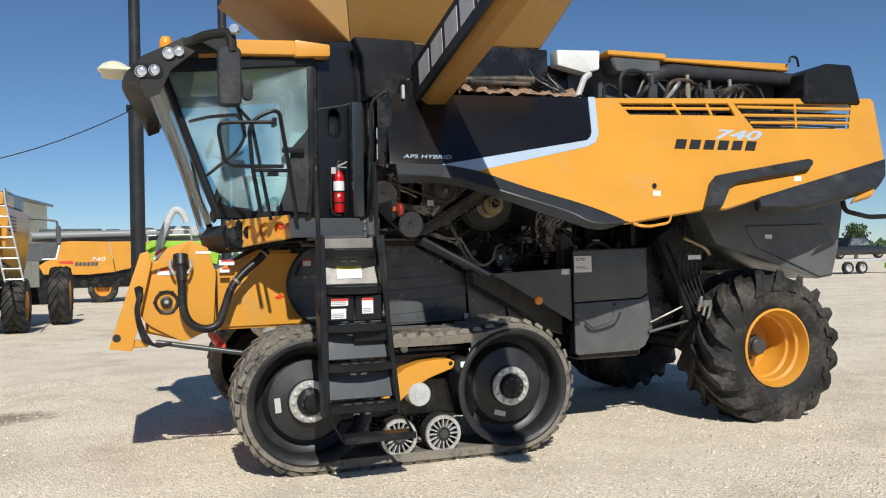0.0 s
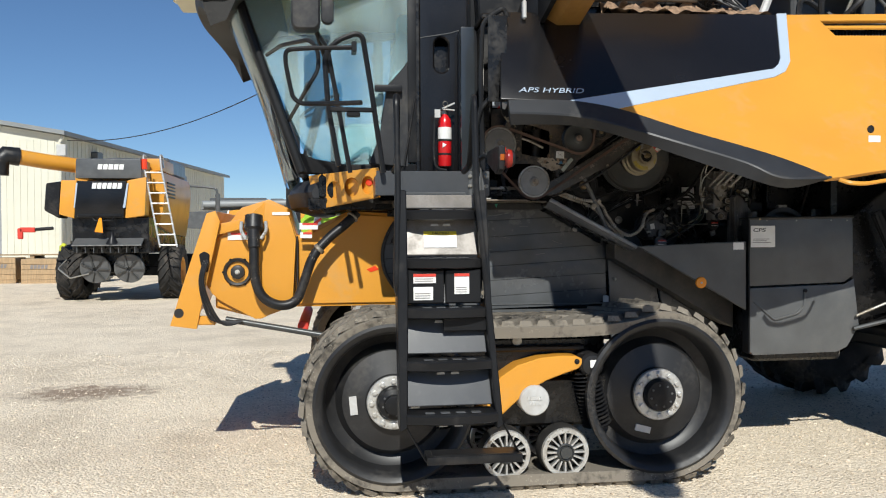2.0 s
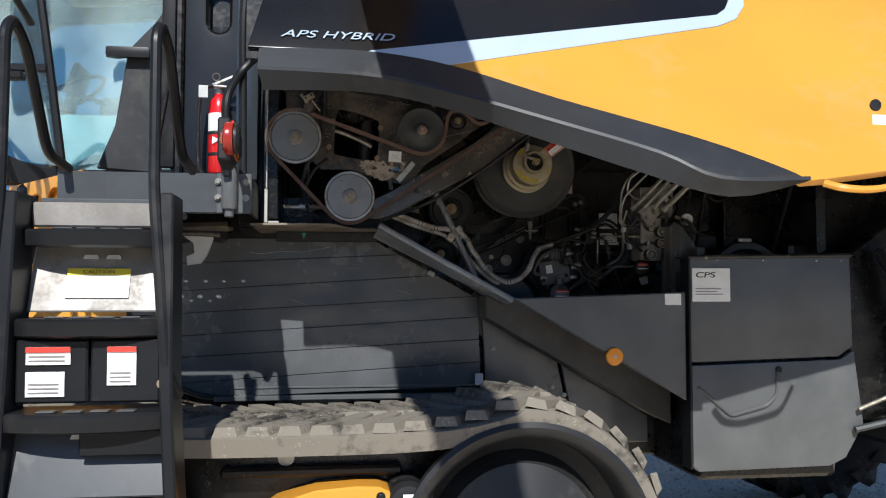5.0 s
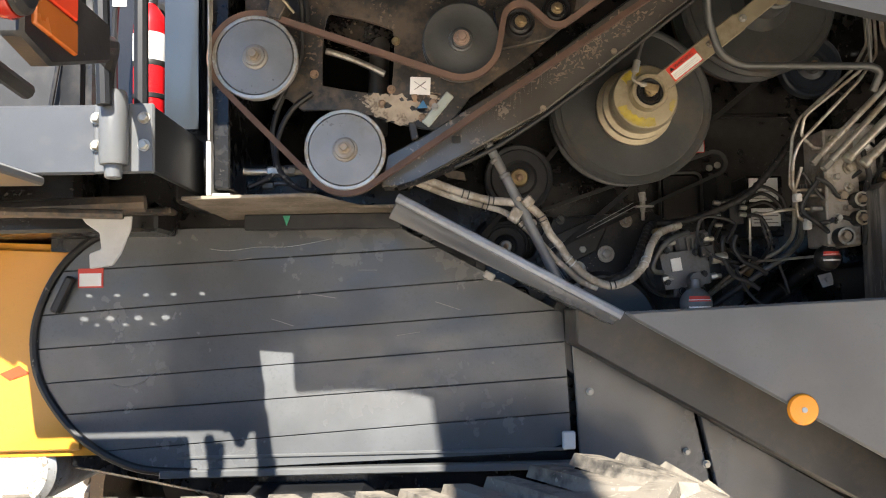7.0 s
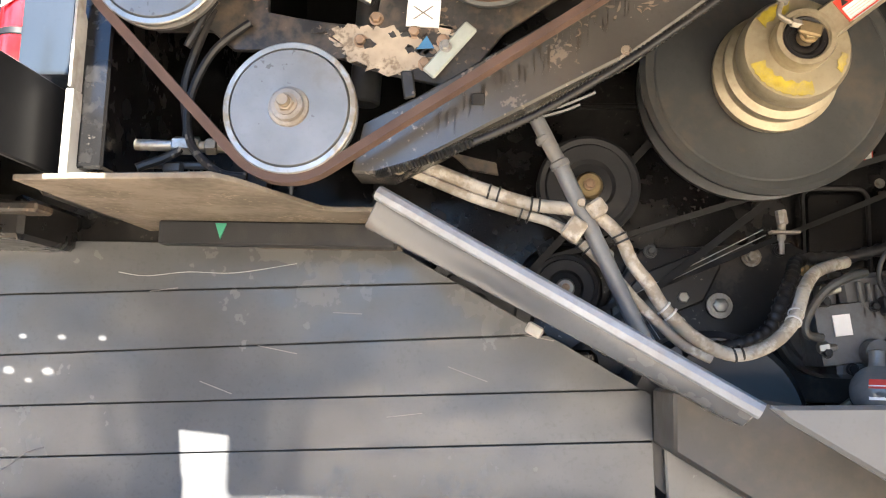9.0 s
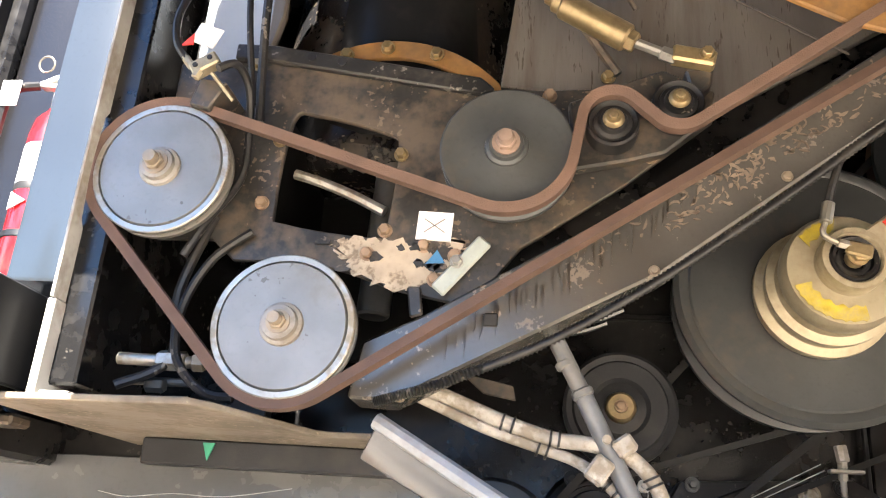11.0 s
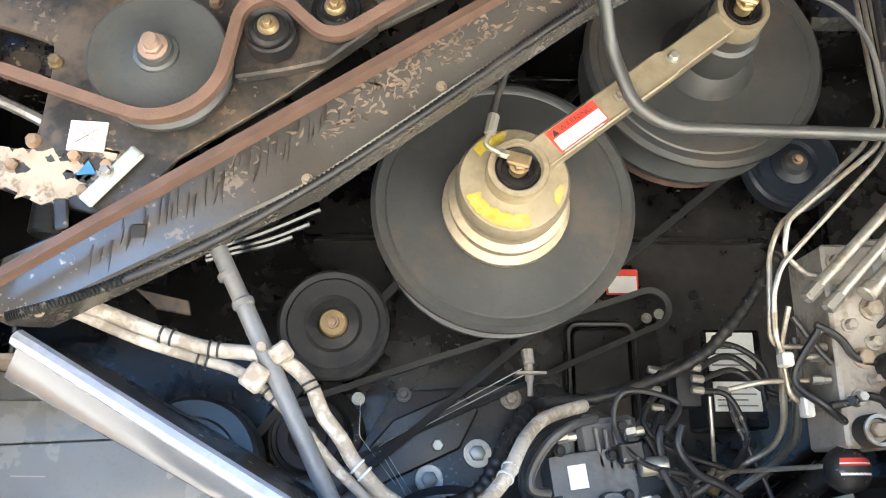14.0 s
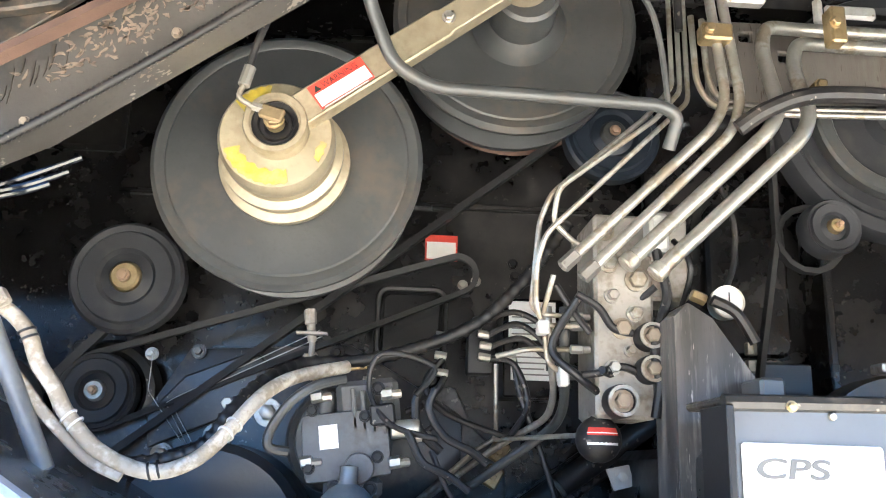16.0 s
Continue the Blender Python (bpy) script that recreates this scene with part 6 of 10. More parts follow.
part("tail_lamp_bracket", join(tube([(1.39, 7.46, 1.99), (1.395, 7.44, 2.06), (1.44, 7.36, 2.09), (1.455, 7.26, 2.06)], 0.017, 0.04)), hose_black, P)
lampb = part("tail_lamp", moved(slab([(6.92, 1.965), (7.02, 1.945), (7.27, 2.025), (7.27, 2.10), (6.92, 2.10)], -0.475 - 0.995, -0.435 - 0.995, 0.006), Matrix(((0, -1, 0, 0), (1, 0, 0, 0), (0, 0, 1, 0), (0, 0, 0, 1)))), hose_black, P, "black swing-out tail lamp with orange and red lenses")
# amber and round red lens colours are darkened to show the lamp in shade
shaded_amber = mat("shaded_amber_lens", (0.40, 0.10, 0.015), 0.25, vary=0.1, bump=0)
to_rear = Matrix(((0, -1, 0, 0), (1, 0, 0, 0), (0, 0, 1, 0), (0, 0, 0, 1)))
part("orange_lens", moved(slab([(6.945, 1.99), (7.10, 1.985), (7.10, 2.042), (6.945, 2.042)], -1.478, -1.468, 0.003), to_rear), shaded_amber, lampb)
part("red_lens", moved(slab([(6.945, 2.046), (7.10, 2.046), (7.10, 2.094), (6.945, 2.094)], -1.478, -1.468, 0.003), to_rear), red_lens, lampb)
part("front_reflector", box(1.440, 1.462, 6.914, 6.922, 2.015, 2.05, 0.002), shaded_amber, lampb)
part("round_lamp", lathe([(0, 0.012), (0.048, 0.010), (0.052, 0.0), (0.050, -0.014), (0.035, -0.022), (0, -0.024)], (1.478, 6.86, 2.02), (1, 0, 0), 26), mat("shaded_red_lens", (0.30, 0.02, 0.012), 0.2, vary=0.1, bump=0), lampb)
part("lamp_cap", lathe([(0, 0.030), (0.036, 0.028), (0.046, 0.020), (0.047, 0.0125), (0, 0.0125)], (1.478, 6.86, 2.02), (1, 0, 0), 26), hose_black, lampb)
part("hanger_bracket", slab([(1.155, 1.80), (1.29, 1.80), (1.287, 1.765), (1.262, 1.70), (1.24, 1.668), (1.18, 1.66), (1.178, 1.70), (1.21, 1.712), (1.205, 1.755), (1.17, 1.78)], 7.90, 7.912, 0.003), pale_cap, P, "pale cream hanger bracket under the platform")
part("platform_underside", join(tube([(0.9, 7.75, 1.80), (1.36, 7.8, 1.82)], 0.022), tube([(0.95, 7.65, 1.79), (1.34, 7.7, 1.78)], 0.012), box(0.8, 1.35, 8.04, 8.10, 1.82, 1.84, 0.005)), grimy, P)

# ---- feeder house ----
FY = 8.22
part("feeder_house", join(slab([(-0.30, 1.10), (-0.02, 1.025), (0.0, 1.02), (0.22, 1.10), (1.4, 1.10), (1.4, 1.74), (0.62, 1.775), (0.26, 1.60), (0.20, 1.80), (0.07, 1.86), (-0.12, 1.80), (-0.31, 1.56)], 8.315, 9.58, 0.012, 2)), yellow, P, "yellow feeder house")
cheek = arc(-0.10, 1.38, 0.27, 60, 245, 14)
fp = part("feeder_side_plate", slab(cheek + [(-0.02, 1.03), (0.02, 1.03), (0.235, 1.13), (0.26, 1.58), (0.20, 1.79), (0.05, 1.84)], FY - 0.02, FY + 0.01, 0.008, 2), yellow, P, "yellow side plate of the feeder house")
part("feeder_seam", box(0.262, 0.27, FY + 0.01, 8.316, 1.14, 1.60, 0.001), print_black, fp)
part("feeder_panel", slab([(0.275, 1.57), (0.62, 1.755), (1.0, 1.735), (1.0, 1.12), (0.275, 1.12)], 8.298, 8.313, 0.006), yellow, P)
part("plate_edge", slab([(-0.28, 1.12), (0.0, 1.03), (0.235, 1.13), (0.26, 1.58), (0.20, 1.79), (0.05, 1.84), (-0.25, 1.56)], FY + 0.01, 8.315, 0.004), yellow, fp)
hub = part("drive_bearing", join(lathe([(0.098, 0.06), (0.098, 0.0), (0.09, -0.012), (0.075, -0.008), (0.07, 0.02), (0.05, 0.02), (0.045, -0.018), (0.03, -0.024), (0, -0.024)], (-0.135, FY - 0.03, 1.355), (0, 1, 0), 32)), hose_black, P, "black round drive bearing")
for i in range(6):
    a = i * math.pi / 3
    part("bearing_bolt", hexbolt((-0.135 + 0.094 * math.cos(a), FY - 0.022, 1.355 + 0.094 * math.sin(a)), 0.008, 0.016), black, hub)
part("bearing_nut", hexbolt((-0.135, FY - 0.05, 1.355), 0.013, 0.02), alu, hub)
fr = part("front_plate", join(slab([(-0.575, 1.0), (-0.40, 0.975), (-0.385, 1.05), (-0.24, 1.70), (-0.27, 1.775), (-0.33, 1.755), (-0.48, 1.30)], FY - 0.10, FY - 0.07, 0.008, 2), slab([(-0.575, 1.0), (-0.545, 1.0), (-0.27, 1.775), (-0.33, 1.755)], FY - 0.069, 9.65, 0.008), box(-0.50, -0.28, FY - 0.08, FY - 0.02, 1.0, 1.06, 0.006)), yellow, P, "yellow tilting front plate of the feeder house")
part("plate_hole", lathe([(0, 0), (0.032, 0), (0.032, 0.01), (0, 0.01)], (-0.515, FY - 0.102, 1.085), (0, 1, 0), 18), print_black, fr)
part("hook", slab([(-0.36, 1.36), (-0.32, 1.36), (-0.31, 1.48), (-0.345, 1.50), (-0.38, 1.48)], FY - 0.112, FY - 0.09, 0.006), black, fr)
part("top_arm", slab([(-0.30, 1.60), (-0.06, 1.66), (0.0, 1.74), (-0.28, 1.68)], FY - 0.06, FY - 0.02, 0.012, 2), yellow, P)
for i in range(3):
    part("front_hose", hose([(-0.34 + 0.012 * i, FY - 0.12, 1.44), (-0.37 + 0.01 * i, FY - 0.14, 1.30), (-0.34 + 0.02 * i, FY - 0.12, 1.12), (-0.28 + 0.03 * i, FY - 0.1, 1.03 - 0.012 * i), (-0.10, FY - 0.06, 1.02)], 0.010, 7), hose_black, P)
cpl = part("hose_coupler", join(lathe([(0, -0.05), (0.05, -0.05), (0.065, -0.03), (0.06, 0.06), (0, 0.08)], (-0.02, FY - 0.08, 1.68), (0, 0.3, 1), 20), box(-0.06, 0.02, FY - 0.1, FY - 0.02, 1.68, 1.75, 0.015)), hose_black, P, "black hydraulic multi-coupler")
part("coupler_clamp", tube([(-0.10, FY - 0.08, 1.70), (-0.105, FY - 0.09, 1.64), (-0.07, FY - 0.11, 1.58)], 0.012, 0.02), alu, cpl)
part("coupler_clamp", tube([(0.06, FY - 0.08, 1.70), (0.065, FY - 0.09, 1.64), (0.03, FY - 0.11, 1.58)], 0.012, 0.02), alu, cpl)
part("drive_hose", hose([(-0.02, FY - 0.10, 1.66), (-0.015, FY - 0.12, 1.50), (-0.01, FY - 0.12, 1.32), (0.04, FY - 0.12, 1.19), (0.15, FY - 0.11, 1.13), (0.26, FY - 0.10, 1.16), (0.32, FY - 0.1, 1.30), (0.38, FY - 0.1, 1.46), (0.48, FY - 0.08, 1.58), (0.60, FY - 0.06, 1.68), (0.68, FY - 0.03, 1.76)], 0.034, 12), hose_black, P, "thick black corrugated hose")
part("hose_sleeve", rod((-0.02, FY - 0.10, 1.66), (-0.014, FY - 0.12, 1.52), 0.042, 16), hose_black, P)
part("hose_clamp", rod((0.41, FY - 0.1, 1.50), (0.43, FY - 0.1, 1.52), 0.042, 14), zinc, P)
part("hose_clamp", rod((0.645, FY - 0.05, 1.725), (0.655, FY - 0.045, 1.735), 0.044, 14), zinc, P)
for x0, x1, z0, z1, red in ((-0.20, -0.04, 1.575, 1.625, 1), (0.10, 0.22, 1.745, 1.765, 0), (0.285, 0.41, 1.645, 1.69, 1), (0.29, 0.37, 1.585, 1.625, 1)):
    lb = part("warning_label", box(x0, x1, FY - 0.026, FY - 0.022, z0, z1, 0), white, P)
    if red:
        part("label_band", box(x0 + 0.02, x1, FY - 0.029, FY - 0.026, z1 - 0.014, z1, 0), red_label, lb)
part("worn_mark", slab([(0.75, 1.36), (0.81, 1.385), (0.84, 1.36), (0.78, 1.34)], 8.294, 8.298, 0), red_lens, P)
part("lift_cylinder", join(rod((-0.22, FY + 0.0, 1.03), (0.62, FY - 0.1, 0.885), 0.022), rod((0.58, FY - 0.1, 0.89), (1.0, FY - 0.15, 0.83), 0.045, 18), tube([(0.0, FY, 0.98), (0.5, FY - 0.05, 0.90)], 0.014)), cast_grey, P, "dark hydraulic lift cylinder")
part("cross_tube", rod((0.3, FY + 0.1, 0.96), (0.3, 9.6, 0.96), 0.04), red_label, P)
part("lower_roller", lathe([(0, 0), (0.11, 0.0), (0.13, 0.02), (0.13, 1.1), (0, 1.1)], (0.78, FY + 0.1, 1.06), (0, 1, 0), 28), alu, P)

# ---- fire extinguisher ----
ex = thing("fire_extinguisher", (1.284, 8.03, 2.06), "red fire extinguisher with a white label on the black post", "fire extinguisher")
part("cylinder", lathe([(0, 0), (0.041, 0.0), (0.0465, 0.012), (0.0465, 0.29), (0.041, 0.325), (0.024, 0.35), (0.02, 0.36), (0, 0.36)], (1.284, 8.06, 2.075), (0, 0, 1), 28), red_paint, ex)
part("label", lathe([(0.0468, 0.17), (0.0474, 0.175), (0.0474, 0.262), (0.0468, 0.267)], (1.284, 8.06, 2.075), (0, 0, 1), 28), white, ex)
part("label_band", lathe([(0.0471, 0.17), (0.0478, 0.172), (0.0478, 0.185), (0.0471, 0.187)], (1.284, 8.06, 2.075), (0, 0, 1), 28), print_black, ex)
part("strap", lathe([(0.0473, 0.075), (0.0488, 0.077), (0.0488, 0.088), (0.0473, 0.09)], (1.284, 8.06, 2.075), (0, 0, 1), 28), hose_black, ex)
part("mark", slab([(1.262, 2.20), (1.262, 2.235), (1.292, 2.22)], 8.008, 8.012, 0), white, ex)
part("valve", join(rod((1.284, 8.06, 2.43), (1.284, 8.06, 2.47), 0.022), moved(box(-0.05, 0.05, -0.01, 0.01, -0.006, 0.006, 0.002), pose(1.304, 8.02, 2.485, 0, -25, 0)), moved(box(-0.045, 0.045, -0.01, 0.01, -0.005, 0.005, 0.002), pose(1.304, 8.02, 2.46, 0, 5, 0))), alu, ex)
part("ring_pin", lathe([(0.016, -0.002), (0.018, 0), (0.016, 0.002), (0.014, 0), (0.016, -0.002)], (1.279, 7.99, 2.495), (0, 1, 0.2), 18), zinc, ex)
part("hose", hose([(1.26, 8.01, 2.46), (1.22, 7.99, 2.43), (1.205, 8.00, 2.33), (1.205, 8.01, 2.12), (1.23, 8.01, 2.06), (1.29, 8.01, 2.045)], 0.009), hose_black, ex)
part("tag", box(1.205, 1.245, 7.98, 7.983, 2.40, 2.455, 0.001), pale_cap, ex)
# ---- drives behind the side panel ----
def sheave(name, cx, cz, r, y, face, label, bolt=rusty, bolt_r=0.018, flanged=False, hub_r=0.036, deep=0.05):
    """A belt pulley turned towards the camera side: face disc, groove, rear disc, hub and shaft end."""
    prof = [(hub_r, -0.004), (r * 0.55, 0.0), (r * 0.86, 0.001), (r * 0.93, -0.002), (r - 0.003, -0.002), (r, 0.001), (r, 0.006), (r - 0.02, 0.018), (r - 0.02, 0.026), (r, 0.040), (r, deep), (0, deep)]
    if flanged:
        prof = [(hub_r, -0.003), (r * 0.9, -0.003), (r * 0.915, 0.0), (r * 0.93, 0.004), (r - 0.02, 0.012), (r - 0.02, 0.016), (r + 0.001, 0.022), (r + 0.001, 0.030), (0, 0.030)]
    w = part(name, lathe(prof, (cx, y, cz), (0, 1, 0), 56), face, P, label)
    if flanged:
        part("rim_flange", lathe([(r * 0.925, 0.006), (r * 0.935, -0.002), (r + 0.001, -0.002), (r + 0.003, 0.0), (r + 0.003, 0.005), (r * 0.925, 0.007)], (cx, y, cz), (0, 1, 0), 72), zinc, w)
    part("hub", lathe([(hub_r + 0.004, 0.0), (hub_r + 0.002, -0.008), (hub_r * 0.9, -0.010), (hub_r * 0.84, -0.018), (hub_r * 0.6, -0.019), (0, -0.019)], (cx, y, cz), (0, 1, 0), 26), cast_grey if r < 0.105 and not flanged else block_steel, w)
    part("shaft_nut", hexbolt((cx, y - 0.019, cz), bolt_r * 0.95, 0.012), bolt, w)
    part("shaft_end", lathe([(0, -0.044), (bolt_r * 0.62, -0.044), (bolt_r * 0.72, -0.040), (bolt_r * 0.72, -0.028), (0, -0.028)], (cx, y, cz), (0, 1, 0), 16), bolt, w)
    return w


sheave("pulley", 1.629, 2.211, 0.110, 7.852, bare_steel, "worn bright steel belt pulley", bolt=bolt_tan, bolt_r=0.016, flanged=True, hub_r=0.031)
sheave("pulley", 1.864, 1.960, 0.105, 7.852, bare_steel, "worn bright steel belt pulley with a polished rim", bolt_tan, 0.014, True, 0.030)
sheave("pulley", 2.177, 2.254, 0.104, 7.862, cast_grey, "dull grey belt pulley", mat("pinkish_bolt_rust", (0.27, 0.195, 0.155), 0.55, metal=0.3, vary=0.3, scale=30), 0.017, False, 0.031)
for cx, cz, r in ((2.338, 2.303, 0.040), (2.437, 2.338, 0.040)):
    w = part("idler", lathe([(0.012, -0.008), (0.020, -0.008), (0.023, 0.0), (r * 0.72, 0.002), (r * 0.76, 0.006), (r * 0.92, 0.0), (r, 0.004), (r, 0.036), (0, 0.036)], (cx, 7.866, cz), (0, 1, 0), 36), hose_black, P, "small black idler roller")
    part("idler_nut", join(lathe([(0, -0.014), (0.012, -0.014), (0.016, -0.010), (0.018, 0.0), (0, 0)], (cx, 7.864, cz), (0, 1, 0), 20), hexbolt((cx, 7.852, cz), 0.007, 0.008)), brass, w)
run = drive_line([(1.629, 2.211, 0.1195, 1), (1.864, 1.960, 0.1145, 1), (3.30, 2.826, 0.048, 1), (2.437, 2.338, 0.047, -1), (2.338, 2.303, 0.047, 1), (2.177, 2.254, 0.103, -1)], 16)
part("drive_belt", belt(run, 7.849, 7.876, 0.0155), belt_rubber, P, "brown worn rubber drive belt")
part("far_pulley", lathe([(0, 0), (0.045, 0), (0.05, 0.01), (0.05, 0.03), (0, 0.03)], (3.30, 7.857, 2.826), (0, 1, 0), 28), cast_grey, P)

# the pulley wall with its opening
hole = smooth_path([(x, 0, z) for x, z in ((1.808, 2.338), (1.850, 2.349), (1.970, 2.316), (1.994, 2.286), (1.986, 2.150), (1.962, 2.129), (1.818, 2.150), (1.797, 2.175))], 4, True)
hole = [(q.x, q.z) for q in hole]
wall_pts = [(1.585, 2.455), (1.75, 2.465), (2.15, 2.395), (2.30, 2.40), (2.48, 2.39), (2.50, 2.34), (2.36, 2.225), (2.20, 2.115), (2.13, 2.02), (2.07, 2.03), (2.0, 2.045), (1.93, 2.07), (1.86, 2.085), (1.74, 2.085), (1.70, 2.12), (1.60, 2.12), (1.585, 2.2)]
wall_p = part("pulley_wall", slab(wall_pts, 7.93, 7.942, 0.002, holes=(hole,)), grimy, P, "grimy steel plate behind the belt pulleys")
part("wall_top_fold", slab([(1.690, 2.455), (1.75, 2.452), (2.13, 2.382), (2.15, 2.392), (2.125, 2.415), (1.76, 2.482), (1.690, 2.487)], 7.915, 7.93, 0.003), gear_grey, wall_p)
for x, z in ((1.83, 2.455), (1.885, 2.446)):
    part("fold_hole", lathe([(0, 0), (0.008, 0), (0.008, 0.002), (0, 0.002)], (x, 7.9125, z), (0, 1, 0), 14), print_black, wall_p)
# back and sides of the opening, with its shade put into the colour
part("opening_back", box(1.70, 2.1, 8.25, 8.27, 2.0, 2.5, 0.0), shade_black, P)
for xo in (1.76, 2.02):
    part("opening_side", box(xo, xo + 0.02, 7.945, 8.249, 2.1, 2.38, 0), shade_black, P)
part("rotor_blade", sweep(smooth_path([(1.80, 8.0, 2.272), (1.85, 8.0, 2.256), (1.91, 8.0, 2.231), (1.965, 8.0, 2.203)], 6), 0.0095, 8), zinc, P, "bright steel rotor edge inside the opening")
part("inner_rotor", rod((1.935, 8.12, 2.05), (1.95, 8.12, 2.42), 0.030, 20), cast_grey, P, "grey rotor shaft inside the opening")
for x, z in ((1.79, 2.30), (1.775, 2.185), (2.0, 2.275), (1.985, 2.14), (1.96, 2.10), (2.05, 2.115), (2.10, 2.10), (2.24, 2.385), (2.335, 2.42), (2.40, 2.275), (2.48, 2.345), (2.32, 2.14), (1.73, 2.45), (2.07, 2.06)):
    part("plate_bolt", hexbolt((x, 7.93, z), 0.009, 0.014), rusty if (x * 37) % 1 > 0.4 else brass, wall_p)
rp = random.Random(4)
for pts in (((1.90, 2.118), (1.925, 2.128), (1.96, 2.124), (2.0, 2.128), (2.05, 2.112), (2.098, 2.088), (2.06, 2.052), (2.012, 2.040), (1.975, 2.050), (1.938, 2.070), (1.93, 2.090), (1.91, 2.104)), ((2.085, 2.128), (2.118, 2.124), (2.11, 2.108), (2.09, 2.112))):
    ragged = []
    for (xa, za), (xb, zb) in zip(pts, pts[1:] + pts[:1]):
        ragged += [(xa + (xb - xa) * u + rp.uniform(-0.006, 0.006), za + (zb - za) * u + rp.uniform(-0.006, 0.006)) for u in (0, 0.2, 0.4, 0.6, 0.8)]
    part("peeling_paint", slab(ragged, 7.9275, 7.93, 0.0), peel, wall_p)
for k in range(14):
    u = rp.uniform(0, 6.28)
    cx, cz, r = rp.uniform(1.87, 2.08), rp.uniform(2.06, 2.12), rp.uniform(0.004, 0.011)
    part("bare_patch", slab([(cx + r * rp.uniform(0.5, 1.5) * math.cos(2 * math.pi * q / 9), cz + r * rp.uniform(0.4, 1.1) * math.sin(2 * math.pi * q / 9)) for q in range(9)], 7.9255, 7.9275, 0.0), grimy, wall_p)
wl = part("diagram_label", moved(box(-0.028, 0.028, -0.002, 0.002, -0.024, 0.024, 0), pose(2.065, 7.926, 2.148, 0, 3, 0)), white, wall_p, "small white diagram label")
part("diagram_lines", join(*[moved(box(-0.02, 0.02, -0.001, 0.001, -0.0006, 0.0006, 0), pose(2.065, 7.922, 2.148, 0, a, 0)) for a in (35, -35)]), print_grey, wl)
part("triangle_label", slab([(2.055, 2.085), (2.085, 2.087), (2.072, 2.108)], 7.924, 7.928, 0), mat("blue_sticker", (0.05, 0.18, 0.35), 0.5, bump=0), wall_p)
part("tension_tab", moved(box(-0.055, 0.055, -0.008, 0.0, -0.013, 0.013, 0.003), pose(2.112, 7.92, 2.080, 0, -50, 0)), mat("pale_green_steel", (0.42, 0.46, 0.41), 0.45, metal=0.3, vary=0.2, scale=20), wall_p)
part("tab_bolt", hexbolt((2.105, 7.912, 2.085), 0.008, 0.012), zinc, wall_p)
part("lower_tab", slab([(2.03, 2.045), (2.052, 2.045), (2.058, 2.0), (2.038, 1.995)], 7.915, 7.922, 0.003), grimy, wall_p)
part("idler_plate", slab([(2.27, 2.36), (2.42, 2.42), (2.50, 2.38), (2.49, 2.33), (2.42, 2.27), (2.36, 2.255), (2.28, 2.24)], 7.905, 7.93, 0.004), grimy, wall_p)

# large stained plate above, the dark opening and drum
part("upper_plate", slab([(2.155, 2.42), (2.185, 2.70), (2.23, 3.0), (3.5, 3.05), (3.36, 2.905), (2.80, 2.535), (2.49, 2.355), (2.30, 2.405)], 7.955, 7.97, 0.003), plate_grey, P, "large stained grey steel plate")
part("plate_seam", join(flap((2.44, 7.95, 2.655), (2.72, 7.95, 2.475), (2.72, 7.94, 2.465), (2.44, 7.94, 2.645), 0.004), flap((2.30, 7.95, 2.74), (2.50, 7.95, 2.62), (2.50, 7.94, 2.61), (2.30, 7.94, 2.73), 0.004)), plate_grey, P)
part("elevator_tube", rod((1.875, 8.30, 2.33), (1.945, 8.30, 3.2), 0.24, 56), mat("oily_gloss_black_sheet", (0.014, 0.014, 0.015), 0.24, vary=0.3, scale=6, dirt=(0.10, 0.075, 0.05), dirt_amount=0.25, dirt_scale=9, spec=0.6, specks=(0.22, 0.18, 0.13), speck_amount=0.06), P, "oily black elevator tube")
part("bay_sheet", slab([(1.60, 2.47), (1.72, 2.47), (1.74, 2.52), (1.735, 2.80), (1.60, 2.80)], 7.955, 7.967, 0.003), sky_sheet, P, "pale blue-grey sheet in the corner of the bay")
part("sheet_edge", slab([(1.715, 2.475), (1.745, 2.49), (1.76, 2.56), (1.755, 2.80), (1.735, 2.80), (1.735, 2.53)], 7.935, 7.955, 0.003), plate_grey, P)
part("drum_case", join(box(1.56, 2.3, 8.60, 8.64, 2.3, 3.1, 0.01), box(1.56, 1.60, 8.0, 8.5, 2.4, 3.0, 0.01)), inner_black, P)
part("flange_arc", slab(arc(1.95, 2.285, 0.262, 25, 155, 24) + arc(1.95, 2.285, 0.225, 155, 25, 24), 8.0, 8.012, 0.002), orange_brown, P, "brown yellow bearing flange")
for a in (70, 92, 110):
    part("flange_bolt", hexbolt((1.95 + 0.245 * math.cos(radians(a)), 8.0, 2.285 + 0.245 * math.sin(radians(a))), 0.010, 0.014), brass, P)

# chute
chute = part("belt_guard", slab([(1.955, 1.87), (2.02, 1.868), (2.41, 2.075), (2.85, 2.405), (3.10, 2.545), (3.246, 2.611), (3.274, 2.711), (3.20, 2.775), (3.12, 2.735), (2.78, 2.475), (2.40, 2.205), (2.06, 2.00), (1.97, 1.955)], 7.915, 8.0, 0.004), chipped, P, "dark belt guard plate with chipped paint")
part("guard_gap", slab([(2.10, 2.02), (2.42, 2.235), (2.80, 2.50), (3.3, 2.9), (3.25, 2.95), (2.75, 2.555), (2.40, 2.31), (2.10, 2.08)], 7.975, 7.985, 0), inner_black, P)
part("square_hole", box(2.150, 2.172, 7.911, 7.9165, 1.985, 2.005, 0.002), print_black, chute)
rs = random.Random(21)
